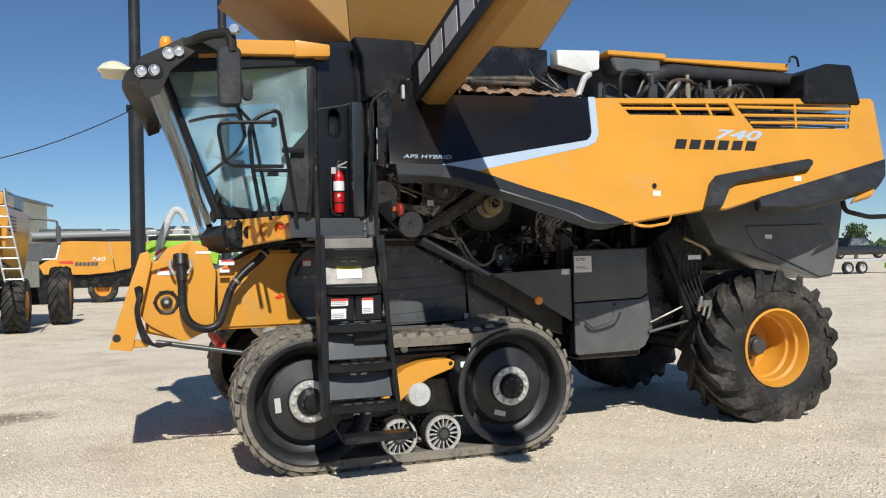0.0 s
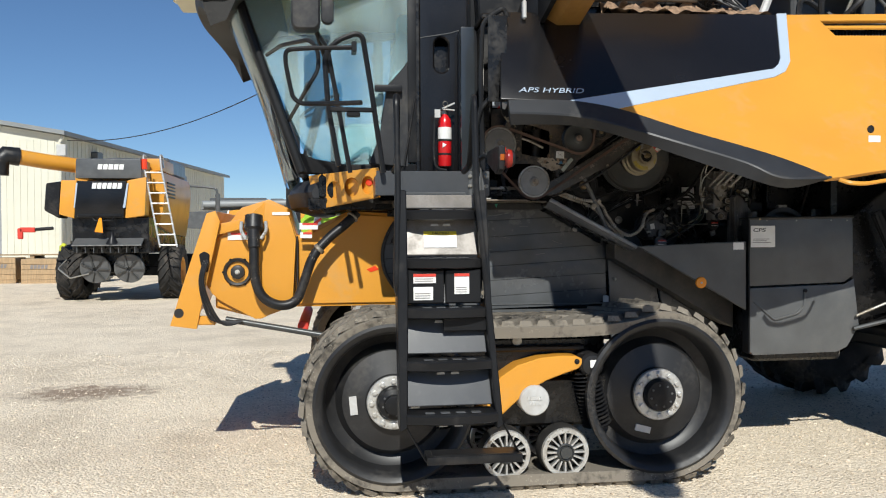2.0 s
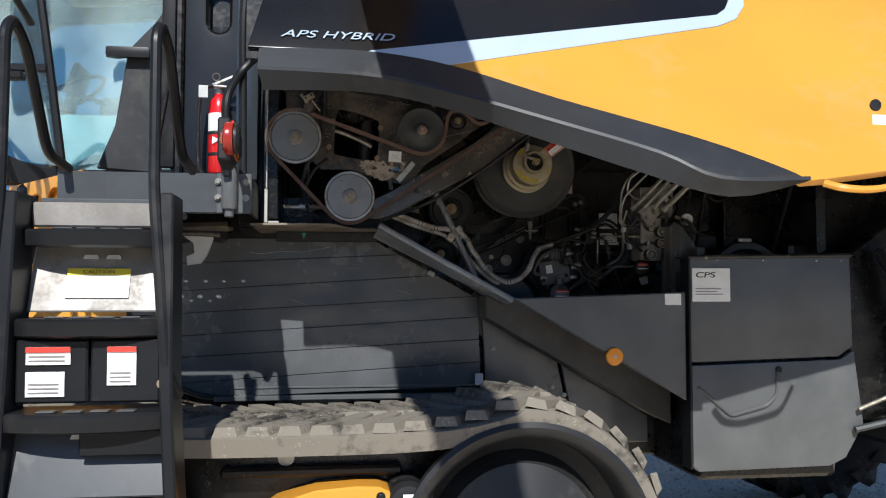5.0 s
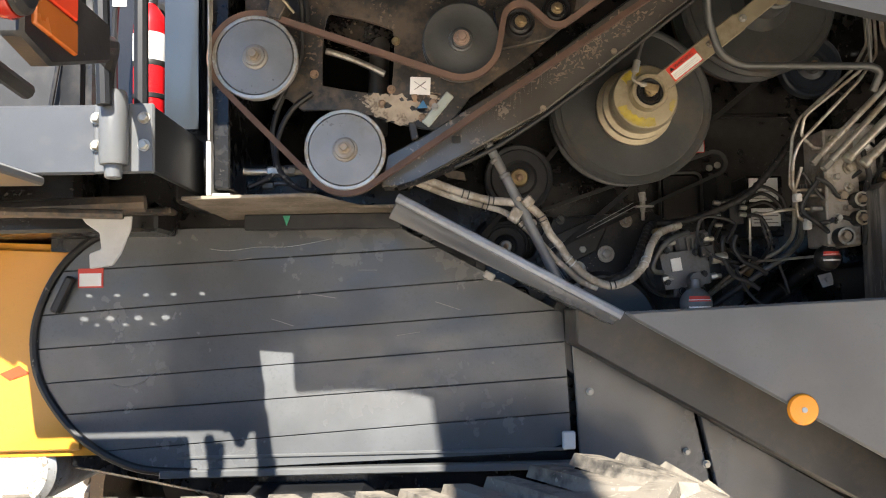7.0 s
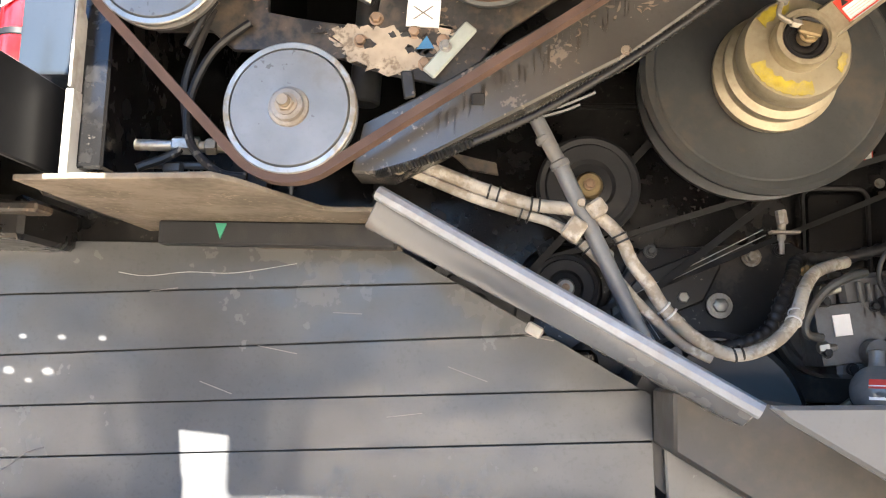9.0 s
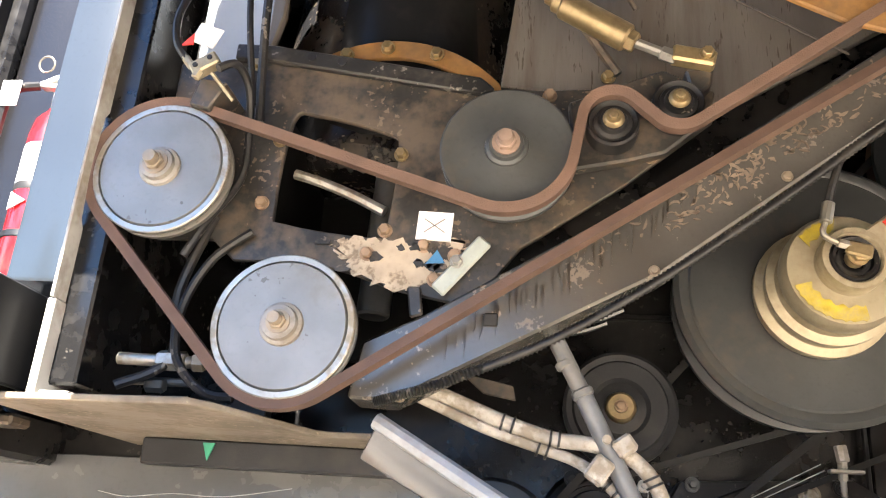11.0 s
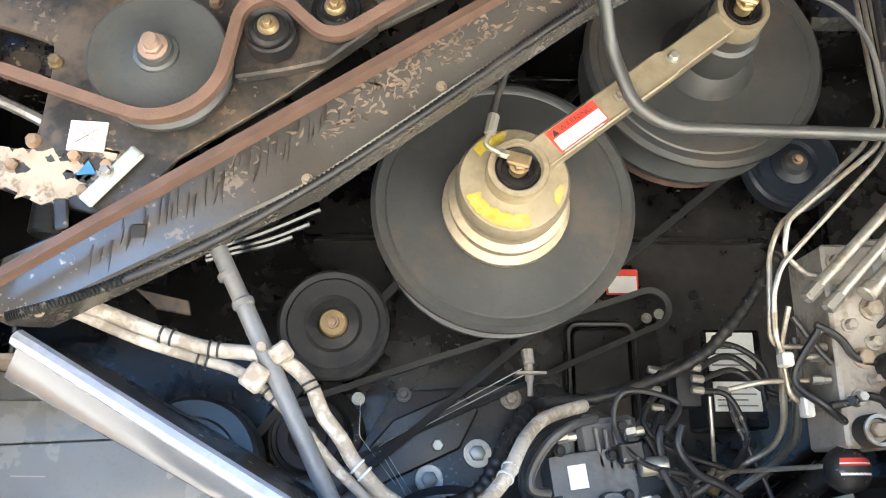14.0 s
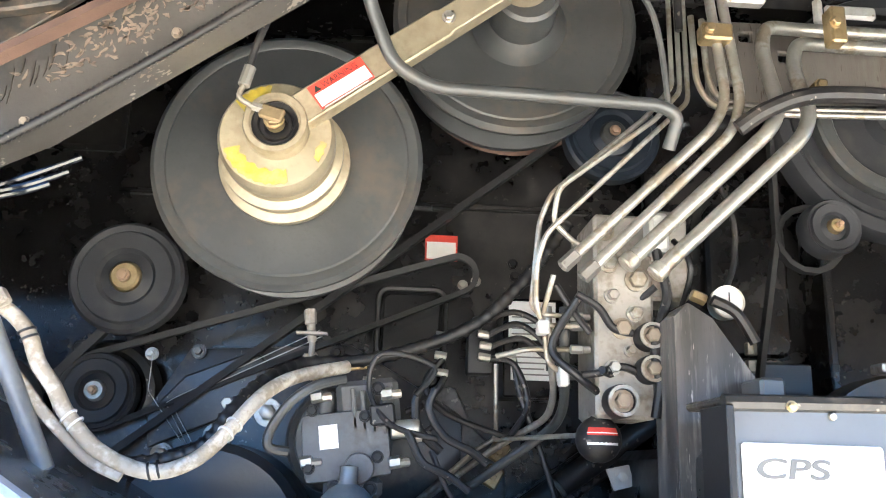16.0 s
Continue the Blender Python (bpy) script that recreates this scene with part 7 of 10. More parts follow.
for i in range(230):
    u = rs.random()
    cx = (2.36 + 0.42 * rs.gauss(0.5, 0.24)) if u < 0.75 else rs.uniform(2.15, 3.1)
    cz = 2.042 + (cx - 2.22) * 0.63 + 0.08 * (cx - 2.22) ** 2 + rs.uniform(-0.035, 0.036)
    a, bend, n = rs.uniform(-0.6, 1.6), rs.uniform(-0.9, 0.9), 4
    step, w = rs.uniform(0.0012, 0.0055), rs.uniform(0.0006, 0.0022)
    mid = []
    for k in range(n + 1):
        mid.append((cx, cz, a))
        cx, cz, a = cx + step * math.cos(a), cz + step * math.sin(a), a + bend * rs.uniform(0.2, 1.3)
    ww = [w * q * rs.uniform(0.6, 1.5) for q in (0.35, 1, 1.3, 1, 0.3)]
    ring = [(x - math.sin(t) * q, z + math.cos(t) * q) for (x, z, t), q in zip(mid, ww)] + [(x + math.sin(t) * q, z - math.cos(t) * q) for (x, z, t), q in reversed(list(zip(mid, ww)))]
    part("paint_chip", slab(ring, 7.9135, 7.9155, 0), chip_tan, chute)
oil_film = mat("dark_oil_run", (0.030, 0.024, 0.018), 0.3, vary=0.3, scale=30, bump=0)
for i in range(34):
    sx = 2.10 + 0.0105 * i + rs.uniform(-0.005, 0.005)
    sz = 2.0 + (sx - 2.18) * 0.66 + rs.uniform(0.01, 0.055)
    sl, sw = rs.uniform(0.02, 0.06), rs.uniform(0.0008, 0.0024)
    part("oil_run", slab([(sx - sw, sz), (sx + sw, sz + 0.002), (sx + sw * 0.7, sz - sl * 0.6), (sx + rs.uniform(-0.003, 0.003), sz - sl), (sx - sw * 0.9, sz - sl * 0.5)], 7.9138, 7.9155, 0), oil_film, chute)
coil_line = smooth_path([(2.0, 7.895, 1.862), (2.105, 7.895, 1.897), (2.256, 7.895, 1.965), (2.411, 7.895, 2.062), (2.576, 7.897, 2.183), (2.733, 7.9, 2.306), (2.86, 7.9, 2.40)], 50)
part("corrugated_conduit", sweep(coil_line, 0.01, 8, [0.0085 if k % 2 else 0.0055 for k in range(len(coil_line))]), hose_black, P, "ribbed black conduit along the guard", 80)
for x, z in ((2.035, 1.875), (2.40, 2.078), (2.60, 2.235)):
    part("guard_bolt", hexbolt((x, 7.914, z), 0.0065, 0.009), bolt_tan, chute)
part("guard_strap", slab([(3.09, 2.745), (3.112, 2.745), (3.128, 2.605), (3.104, 2.60)], 7.855, 7.862, 0.002), orange_brown, P, "brown steel strap across the belts")
for x, z in ((3.101, 2.735), (3.116, 2.612)):
    part("strap_bolt", hexbolt((x, 7.855, z), 0.009, 0.010), bolt_tan, P)

# bracket, actuator
br = part("hinge_bracket", slab([(2.528, 2.582), (2.548, 2.592), (2.575, 2.583), (2.66, 2.548), (2.752, 2.516), (2.785, 2.530), (2.822, 2.562), (2.842, 2.565), (2.852, 2.545), (2.842, 2.522), (2.868, 2.515), (2.892, 2.498), (2.897, 2.470), (2.872, 2.455), (2.862, 2.428), (2.835, 2.424), (2.76, 2.450), (2.69, 2.472), (2.60, 2.522), (2.535, 2.560)], 7.855, 7.867, 0.003, holes=([(2.768, 2.488), (2.808, 2.516), (2.840, 2.466)],)), orange_brown, P, "brown-yellow hinge bracket over the belts")
for x, z in ((2.549, 2.574), (2.635, 2.530), (2.834, 2.544), (2.885, 2.482), (2.848, 2.443)):
    part("bracket_bolt", hexbolt((x, 7.855, z), 0.011, 0.014), zinc if x > 2.8 else orange_brown, br)
ac = part("actuator", join(rod((2.232, 7.855, 2.528), (2.250, 7.856, 2.518), 0.012, 10), rod((2.245, 7.856, 2.521), (2.262, 7.857, 2.511), 0.019, 12), rod((2.258, 7.857, 2.513), (2.362, 7.864, 2.450), 0.023, 20), rod((2.358, 7.864, 2.452), (2.374, 7.865, 2.442), 0.018, 6)), brass, P, "brass-coloured tension cylinder")
part("piston_rod", join(rod((2.37, 7.865, 2.445), (2.43, 7.870, 2.420), 0.008, 10), rod((2.412, 7.869, 2.428), (2.436, 7.871, 2.418), 0.012, 6)), bare_steel, ac)
part("fork", moved(box(-0.034, 0.034, -0.014, 0.012, -0.014, 0.014, 0.004), pose(2.462, 7.872, 2.418, 0, 12, 0)), brass, ac)
part("fork_pin", hexbolt((2.481, 7.858, 2.417), 0.009, 0.012), brass, ac)
part("fork_bracket", slab([(2.45, 2.405), (2.495, 2.41), (2.49, 2.375), (2.46, 2.355)], 7.88, 7.93, 0.004), grimy, P)
part("tension_spring", sweep(smooth_path([(2.28, 7.90, 2.60), (2.27, 7.90, 2.55), (2.31, 7.91, 2.48), (2.35, 7.92, 2.42)], 6), 0.008, 6), grimy, P)
part("actuator_clip", join(tube([(2.33, 7.9, 2.59), (2.36, 7.9, 2.57), (2.38, 7.91, 2.54)], 0.005, 0.01, 6)), grimy, P)

# the two large variator pulleys and the gold lever
def variator(cx, cz, y, r, label):
    w = part("variator_pulley", lathe([(0.09, 0.004), (0.12, 0.006), (r * 0.88, 0.0), (r * 0.895, 0.003), (r * 0.915, 0.0), (r - 0.010, -0.002), (r, 0.008), (r, 0.018), (r - 0.03, 0.035), (0.12, 0.075), (0, 0.08)], (cx, y, cz), (0, 1, 0), 72), cast_grey, P, label)
    part("rear_disc", lathe([(0, 0.06), (0.12, 0.085), (r - 0.04, 0.115), (r - 0.012, 0.120), (r - 0.012, 0.135), (r * 0.6, 0.15), (0, 0.15)], (cx, y, cz), (0, 1, 0), 64), cast_grey, w)
    return w


v1 = variator(2.732, 2.168, 8.245, 0.256, "large dark grey variator pulley")
part("spring_cup", lathe([(0.114, 0.0), (0.120, -0.020), (0.120, -0.036), (0.106, -0.044), (0.102, -0.055), (0.110, -0.066), (0.110, -0.080), (0.097, -0.088), (0.092, -0.104), (0.100, -0.120), (0.100, -0.148), (0.094, -0.158), (0.05, -0.160), (0, -0.160)], (2.732, 8.245, 2.150), (0, 1, 0), 56), gold, v1, "gold plated spring cup with yellow paint marks")
for a0, a1, r0, r1 in ((200, 290, 0.062, 0.092), (98, 146, 0.066, 0.092), (-32, -6, 0.072, 0.090)):
    part("yellow_mark", slab([(2.732 + (r1 - 0.004 * math.sin(a * 0.31) ** 2) * math.cos(radians(a)), 2.150 + (r1 - 0.004 * math.sin(a * 0.31) ** 2) * math.sin(radians(a))) for a in range(a0, a1, 4)] + [(2.732 + (r0 + 0.006 * math.sin(a * 0.17) ** 2) * math.cos(radians(a)), 2.150 + (r0 + 0.006 * math.sin(a * 0.17) ** 2) * math.sin(radians(a))) for a in range(a1, a0, -4)], 8.0835, 8.0848, 0), yellow_mark, v1)
v2 = variator(3.170, 2.520, 8.29, 0.255, "large dark grey variator pulley")
part("hub_cone", lathe([(0.10, 0.0), (0.085, -0.02), (0.070, -0.035), (0.066, -0.115), (0.058, -0.12), (0.056, -0.17), (0, -0.17)], (3.175, 8.29, 2.51), (0, 1, 0), 40), cast_grey, v2)
part("rear_drum", lathe([(0, -0.06), (0.05, -0.055), (0.12, -0.03), (0.15, 0.0), (0.175, 0.0), (0.19, 0.012), (0.19, 0.06), (0, 0.06)], (3.335, 8.22, 2.90), (0.1, 1, 0.15), 48), gloss_drum, P, "glossy black drum behind the guard")
part("drum_rod", tube([(3.40, 8.12, 2.72), (3.45, 8.12, 2.66), (3.455, 8.13, 2.42)], 0.008, 0.03), hose_black, P)
# added sheet, out of sight, that stops sun leaking onto the large pulleys
part("bay_roof", box(2.85, 3.50, 7.72, 8.30, 2.962, 2.972, 0.002), inner_black, P, "added dark sheet that keeps stray sun off the pulleys")
part("lower_sheave", lathe([(0, 0.0), (0.225, 0.0), (0.24, 0.012), (0.225, 0.03), (0.225, 0.06), (0.24, 0.07), (0, 0.08)], (3.19, 8.45, 2.545), (0, 1, 0), 56), belt_rubber, P, "brown belt sheave behind the pulley")
d = Vector((3.155 - 2.735, 2.477 - 2.157)).normalized()
nrm = Vector((-d.y, d.x))


def on_lever(s, w, y):
    return (2.735 + d.x * s + nrm.x * w, y, 2.157 + d.y * s + nrm.y * w)


lev_pts = [on_lever(s, w, 0) for s, w in ((0.03, -0.030), (0.03, 0.028), (0.34, 0.028), (0.35, 0.023), (0.50, 0.023), (0.50, -0.025), (0.35, -0.025), (0.34, -0.030))]
lev = part("lever", join(slab([(x, z) for x, _, z in lev_pts], 8.052, 8.066, 0.003), slab([(x, z) for x, _, z in [on_lever(s, w, 0) for s, w in ((0.04, -0.0302), (0.04, -0.024), (0.48, -0.020), (0.48, -0.0252))]], 8.052, 8.09, 0.002)), gold, P, "gold plated pivot lever with a red warning label")
for x, z, r in ((2.735, 2.157, 0.054), (3.155, 2.477, 0.050)):
    part("lever_eye", lathe([(r * 0.74, 0.04), (r * 0.74, -0.004), (r * 0.8, -0.008), (r * 0.96, -0.008), (r, -0.003), (r, 0.04)], (x, 8.055, z), (0, 1, 0), 40), gold, lev)
    part("rubber_bush", lathe([(r * 0.74, 0.0), (r * 0.66, -0.006), (r * 0.55, -0.002), (r * 0.5, 0.006), (0.02, 0.006), (0.02, 0.02), (0, 0.02)], (x, 8.055, z), (0, 1, 0), 32), hose_black, lev)
    part("axle_nut", join(rod((x, 8.06, z), (x, 8.035, z), 0.016, 12), hexbolt((x, 8.04, z), 0.013, 0.016), moved(box(-0.02, 0.02, -0.012, 0.0, -0.012, 0.012, 0.003), pose(x - 0.002, 8.03, z + 0.004, 0, 15, 0))), brass, lev)
for s in (0.230, 0.355):
    x, _, z = on_lever(s, 0.0, 0)
    part("lever_bolt", hexbolt((x, 8.052, z), 0.009, 0.012), zinc, lev)
ang = math.degrees(math.atan2(d.y, d.x))
lx, _, lz = on_lever(0.130, -0.001, 0)
lb = part("lever_label", moved(box(-0.053, 0.053, -0.002, 0.001, -0.023, 0.023, 0), pose(lx, 8.0505, lz, 0, -ang, 0)), red_label, lev, "red and white warning label")
part("label_field", moved(box(-0.050, 0.050, -0.001, 0.001, -0.020, 0.004, 0), pose(lx, 8.0477, lz, 0, -ang, 0)), white, lb)
wx, _, wz = on_lever(0.100, 0.0065, 0)
part("label_word", lettering("WARNING", wx, 8.048, wz, 0.016, 0.070, 0, 0.0004, (d.x, 0, d.y), (nrm.x, 0, nrm.y)), print_black, lb)
tx, tz = on_lever(0.083, 0.0065, 0)[0], on_lever(0.083, 0.0065, 0)[2]
part("label_sign", slab([(tx, tz), (tx + d.x * 0.014, tz + d.y * 0.014), (tx + d.x * 0.007 + nrm.x * 0.012, tz + d.y * 0.007 + nrm.y * 0.012)], 8.0474, 8.0486, 0), print_black, lb)
part("label_lines", join(*[moved(box(-0.048, 0.040 - 0.012 * (k % 2), -0.0006, 0.0006, -0.0008, 0.0008, 0), pose(lx - nrm.x * (0.004 + 0.005 * k), 8.0462, lz - nrm.y * (0.004 + 0.005 * k), 0, -ang, 0)) for k in range(5)]), pale_cap, lb)
part("grease_line", hose([(2.83, 7.98, 2.52), (2.75, 8.0, 2.40), (2.705, 8.01, 2.29), (2.69, 8.02, 2.235)], 0.0065), hose_black, P)
part("grease_fitting", join(rod((2.692, 8.02, 2.24), (2.684, 8.02, 2.205), 0.0105, 10), sweep(smooth_path([(2.684, 8.02, 2.207), (2.679, 8.02, 2.185), (2.70, 8.022, 2.172), (2.718, 8.026, 2.168)], 5), 0.005, 8), rod((2.70, 8.022, 2.172), (2.722, 8.026, 2.168), 0.008, 6)), zinc, P, "bright grease fitting")
part("grease_line", hose([(3.20, 8.02, 2.50), (3.30, 8.02, 2.47), (3.38, 8.05, 2.40), (3.42, 8.1, 2.24)], 0.0055), cast_grey, P)
part("support_pipe", tube([(2.852, 7.88, 2.44), (2.885, 7.97, 2.34), (2.925, 8.0, 2.25), (2.99, 8.02, 2.222), (3.38, 8.03, 2.218), (3.415, 8.04, 2.205), (3.405, 8.07, 2.155)], 0.0115, 0.03, 12), cast_grey, P, "dark grey bent support pipe")

# ---- lower drives, hoses and hydraulics ----
def small_wheel(cx, cz, y, r, m=charcoal_dull, nut=brass, name="belt_wheel"):
    w = part(name, lathe([(r * 0.28, 0.004), (r * 0.45, 0.010), (r * 0.52, 0.002), (r * 0.80, 0.0), (r * 0.84, 0.008), (r * 0.94, 0.004), (r, 0.010), (r, 0.045), (0, 0.045)], (cx, y, cz), (0, 1, 0), 48), m, P, "dark belt wheel")
    part("wheel_hub", lathe([(0, -0.016), (r * 0.10, -0.016), (r * 0.12, -0.008), (r * 0.22, -0.008), (r * 0.26, -0.004), (r * 0.28, 0.006)], (cx, y, cz), (0, 1, 0), 24), nut, w)
    part("wheel_nut", hexbolt((cx, y - 0.014, cz), r * 0.085, 0.010), rusty, w)
    return w


small_wheel(2.394, 1.970, 8.45, 0.117)
small_wheel(2.347, 1.742, 8.50, 0.080, nut=zinc)
small_wheel(2.857, 1.655, 8.32, 0.098, cast_grey, zinc)
small_wheel(3.414, 2.345, 8.45, 0.108, mat("blue_black_enamel", (0.016, 0.022, 0.032), 0.3, vary=0.2, bump=0), cast_grey)
small_wheel(3.775, 2.080, 8.22, 0.056, charcoal_dull, brass)
part("thin_belt", belt(drive_line([(2.347, 1.742, 0.076, 1), (3.08, 2.02, 0.04, 1)], 12), 8.505, 8.53, 0.012), belt_black, P)
part("wide_belt", belt(drive_line([(3.165, 2.495, 0.20, 1), (2.25, 1.62, 0.09, 1)], 14), 8.498, 8.526, 0.016), belt_black, P)
gear = part("gear_case", join(slab([(2.22, 1.50), (3.1, 1.50), (3.1, 1.72), (2.86, 1.86), (2.52, 1.84), (2.44, 1.70), (2.22, 1.68)], 8.53, 8.62, 0.012, 2), slab([(2.46, 1.63), (2.66, 1.72), (2.70, 1.80), (2.66, 1.84), (2.52, 1.78), (2.45, 1.70)], 8.515, 8.535, 0.014, 3), lathe([(0.08, 0.01), (0.09, 0.0), (0.105, 0.006), (0.115, 0.03)], (2.347, 8.55, 1.742), (0, 1, 0), 40)), gear_grey, P, "glossy black cast gear case")
for x, z, r, m in ((2.613, 1.727, 0.013, zinc), (2.696, 1.711, 0.017, zinc), (2.596, 1.659, 0.017, zinc), (2.542, 1.832, 0.009, cast_grey), (2.769, 1.824, 0.013, zinc), (2.446, 1.823, 0.008, zinc), (2.49, 1.62, 0.014, zinc), (2.30, 1.83, 0.010, black), (2.41, 1.56, 0.012, black), (2.83, 1.84, 0.009, black)):
    part("case_bolt", hexbolt((x, 8.52, z), r, 0.016), m, gear)
    part("washer", lathe([(0, -0.002), (r * 1.7, -0.002), (r * 1.75, 0.002), (0, 0.002)], (x, 8.522, z), (0, 1, 0), 18), m, gear)
for q in (((2.491, 1.723), (2.505, 1.733), (2.792, 1.885)), ((2.493, 1.717), (2.551, 1.625)), ((2.452, 1.823), (2.451, 1.746), (2.528, 1.648)), ((2.514, 1.729), (2.798, 1.873)), ((2.505, 1.715), (2.562, 1.628))):
    part("pen_line", tube([(x, 8.508, z) for x, z in q], 0.0011, 0.008, 5), pale_cap, gear)
part("access_cover", slab(round_rect(2.92, 3.05, 1.78, 1.99, 0.02), 8.595, 8.62, 0.004), inner_black, hull)
part("cover_seal", sweep([Vector((x, 8.592, z)) for x, z in round_rect(2.91, 3.06, 1.77, 2.0, 0.025)] + [Vector((3.06, 8.592, 1.97))], 0.006, 6), hose_black, hull)
rl = part("red_label", box(3.01, 3.085, 8.612, 8.617, 2.075, 2.135, 0), red_label, hull, "small red and white label")
part("label_field", box(3.014, 3.081, 8.610, 8.613, 2.078, 2.118, 0), white, rl)
for x, z in ((3.13, 2.03), (3.215, 2.075), (3.22, 2.045), (3.10, 2.02), (2.97, 2.05), (3.2, 1.92)):
    part("wall_bolt", hexbolt((x, 8.618, z), 0.009, 0.012), black if z > 2.04 else zinc, hull)
part("wall_rib", join(*[box(2.3 + 0.0, 3.4, 8.60, 8.622, z, z + 0.012, 0.003) for z in (2.20, 2.62)]), inner_black, hull)
for x, z, w, h in ((3.19, 1.880, 0.10, 0.082), (3.195, 1.795, 0.10, 0.062)):
    q = part("data_plate", box(x, x + w, 8.488, 8.493, z, z + h, 0), white, hull)
    part("plate_lines", join(*[box(x + 0.006, x + w - 0.01 - 0.02 * (k % 2), 8.485, 8.488, z + 0.01 + 0.012 * k, z + 0.013 + 0.012 * k, 0) for k in range(4)]), print_grey, q)
part("plate_carrier", box(3.18, 3.31, 8.497, 8.62, 1.76, 1.97, 0.004), inner_black, hull)

part("brace", join(rod((2.244, 8.0, 2.018), (2.30, 8.001, 1.908), 0.0135, 14), rod((2.298, 8.001, 1.912), (2.456, 8.03, 1.59), 0.0145, 14), rod((2.271, 8.002, 1.958), (2.277, 8.002, 1.947), 0.0165, 14), rod((2.297, 8.001, 1.914), (2.303, 8.001, 1.902), 0.0175, 14)), brace_grey, P, "scuffed grey steel brace rod")
upper_run = [(1.96, 8.0, 1.912), (2.029, 8.003, 1.913), (2.089, 8.005, 1.895), (2.18, 8.008, 1.861), (2.253, 8.011, 1.84), (2.312, 8.014, 1.834), (2.363, 8.02, 1.824), (2.403, 8.022, 1.79), (2.426, 8.024, 1.743), (2.452, 8.025, 1.71), (2.479, 8.027, 1.668), (2.53, 8.03, 1.619), (2.598, 8.05, 1.593), (2.658, 8.055, 1.61), (2.702, 8.06, 1.652), (2.744, 8.12, 1.717), (2.791, 8.185, 1.755), (2.868, 8.25, 1.781)]
lower_run = [(1.97, 8.015, 1.918), (2.03, 8.015, 1.900), (2.149, 8.016, 1.852), (2.235, 8.02, 1.826), (2.295, 8.026, 1.808), (2.339, 8.028, 1.777), (2.392, 8.031, 1.727), (2.436, 8.034, 1.677), (2.47, 8.036, 1.644), (2.513, 8.04, 1.607), (2.56, 8.045, 1.585)]
part("sleeved_hose", hose(upper_run, 0.0118, 12), hose_tan, P, "dusty tan sleeved hose")
part("sleeved_hose", hose(lower_run, 0.0088, 12), hose_tan, P, "dusty tan sleeved hose")
for k, c, m in ((1, upper_run, hose_black), (3, upper_run, hose_black), (4, upper_run, hose_black), (7, upper_run, hose_black), (10, upper_run, pale_cap), (12, upper_run, hose_black), (14, upper_run, pale_cap), (3, lower_run, hose_black), (5, lower_run, hose_black)):
    p, q = Vector(c[k]), Vector(c[k + 1])
    for u in (0.0, 0.22):
        part("cable_tie", lathe([(0.0122, -0.002), (0.0142, -0.0015), (0.0142, 0.0015), (0.0122, 0.002)], p.lerp(q, u), q - p, 16), m, P)
part("hose_clip", join(moved(box(-0.02, 0.02, -0.014, 0.012, -0.016, 0.016, 0.004), pose(2.325, 8.0, 1.795, 0, -55, 0)), moved(box(-0.016, 0.016, -0.014, 0.012, -0.014, 0.014, 0.004), pose(2.362, 8.0, 1.832, 0, -35, 0)), rod((2.335, 7.985, 1.838), (2.335, 7.975, 1.838), 0.007, 10)), hose_tan, P, "tan plastic clip on the hoses")
part("hose_bracket", slab([(2.10, 1.955), (2.19, 1.935), (2.195, 1.91), (2.14, 1.92)], 8.10, 8.106, 0.002), grimy, P)
wrap = smooth_path([(2.52, 8.06, 1.60), (2.60, 8.08, 1.608), (2.665, 8.09, 1.635), (2.70, 8.11, 1.69), (2.735, 8.16, 1.74), (2.786, 8.26, 1.784), (2.893, 8.28, 1.797), (3.002, 8.3, 1.83), (3.103, 8.3, 1.878), (3.175, 8.3, 1.945), (3.238, 8.3, 2.025), (3.278, 8.3, 2.083)], 16)
part("wrapped_hose", sweep(wrap, 0.011, 8, [0.0115 if k % 4 else 0.0145 for k in range(len(wrap))]), hose_black, P, "black spiral-wrapped hose", 80)
part("sensor", join(rod((2.79, 8.3, 1.83), (2.785, 8.28, 1.875), 0.009, 10), rod((2.787, 8.28, 1.86), (2.783, 8.28, 1.89), 0.012, 8), rod((2.79, 8.3, 1.80), (2.79, 8.3, 1.84), 0.006, 8), box(2.76, 2.82, 8.27, 8.29, 1.84, 1.846, 0.001)), block_steel, P, "small steel sensor fitting").location = (0.0, 0.08, 0.012)
pump = part("hydraulic_pump", join(moved(box(-0.075, 0.075, -0.06, 0.06, -0.06, 0.055, 0.012, 2), pose(2.875, 8.22, 1.675, 0, -8, 0)), moved(box(-0.03, 0.08, -0.05, 0.05, 0.0, 0.085, 0.01), pose(2.89, 8.23, 1.70, 0, -8, 0)), rod((2.83, 8.2, 1.70), (2.83, 8.2, 1.765), 0.02), lathe([(0, -0.03), (0.024, -0.028), (0.026, 0), (0.026, 0.03), (0, 0.03)], (2.90, 8.16, 1.635), (0, 1, 0), 18), box(2.84, 2.94, 8.17, 8.27, 1.585, 1.62, 0.008)), pump_grey, P, "grey cast hydraulic pump")
for x, z, r in ((2.815, 1.728, 0.008), (2.905, 1.722, 0.008), (2.93, 1.655, 0.008), (2.815, 1.632, 0.008), (2.86, 1.603, 0.009), (2.92, 1.603, 0.009), (2.925, 1.77, 0.009)):
    part("pump_bolt", hexbolt((x, 8.158, z), r, 0.012), black, pump)
for k in range(4):
    part("cooling_rib", moved(box(-0.004, 0.004, -0.012, 0.0, -0.035, 0.035, 0.002), pose(2.885 + 0.017 * k, 8.172, 1.735 - 0.0024 * k, 0, -8, 0)), pump_grey, pump)
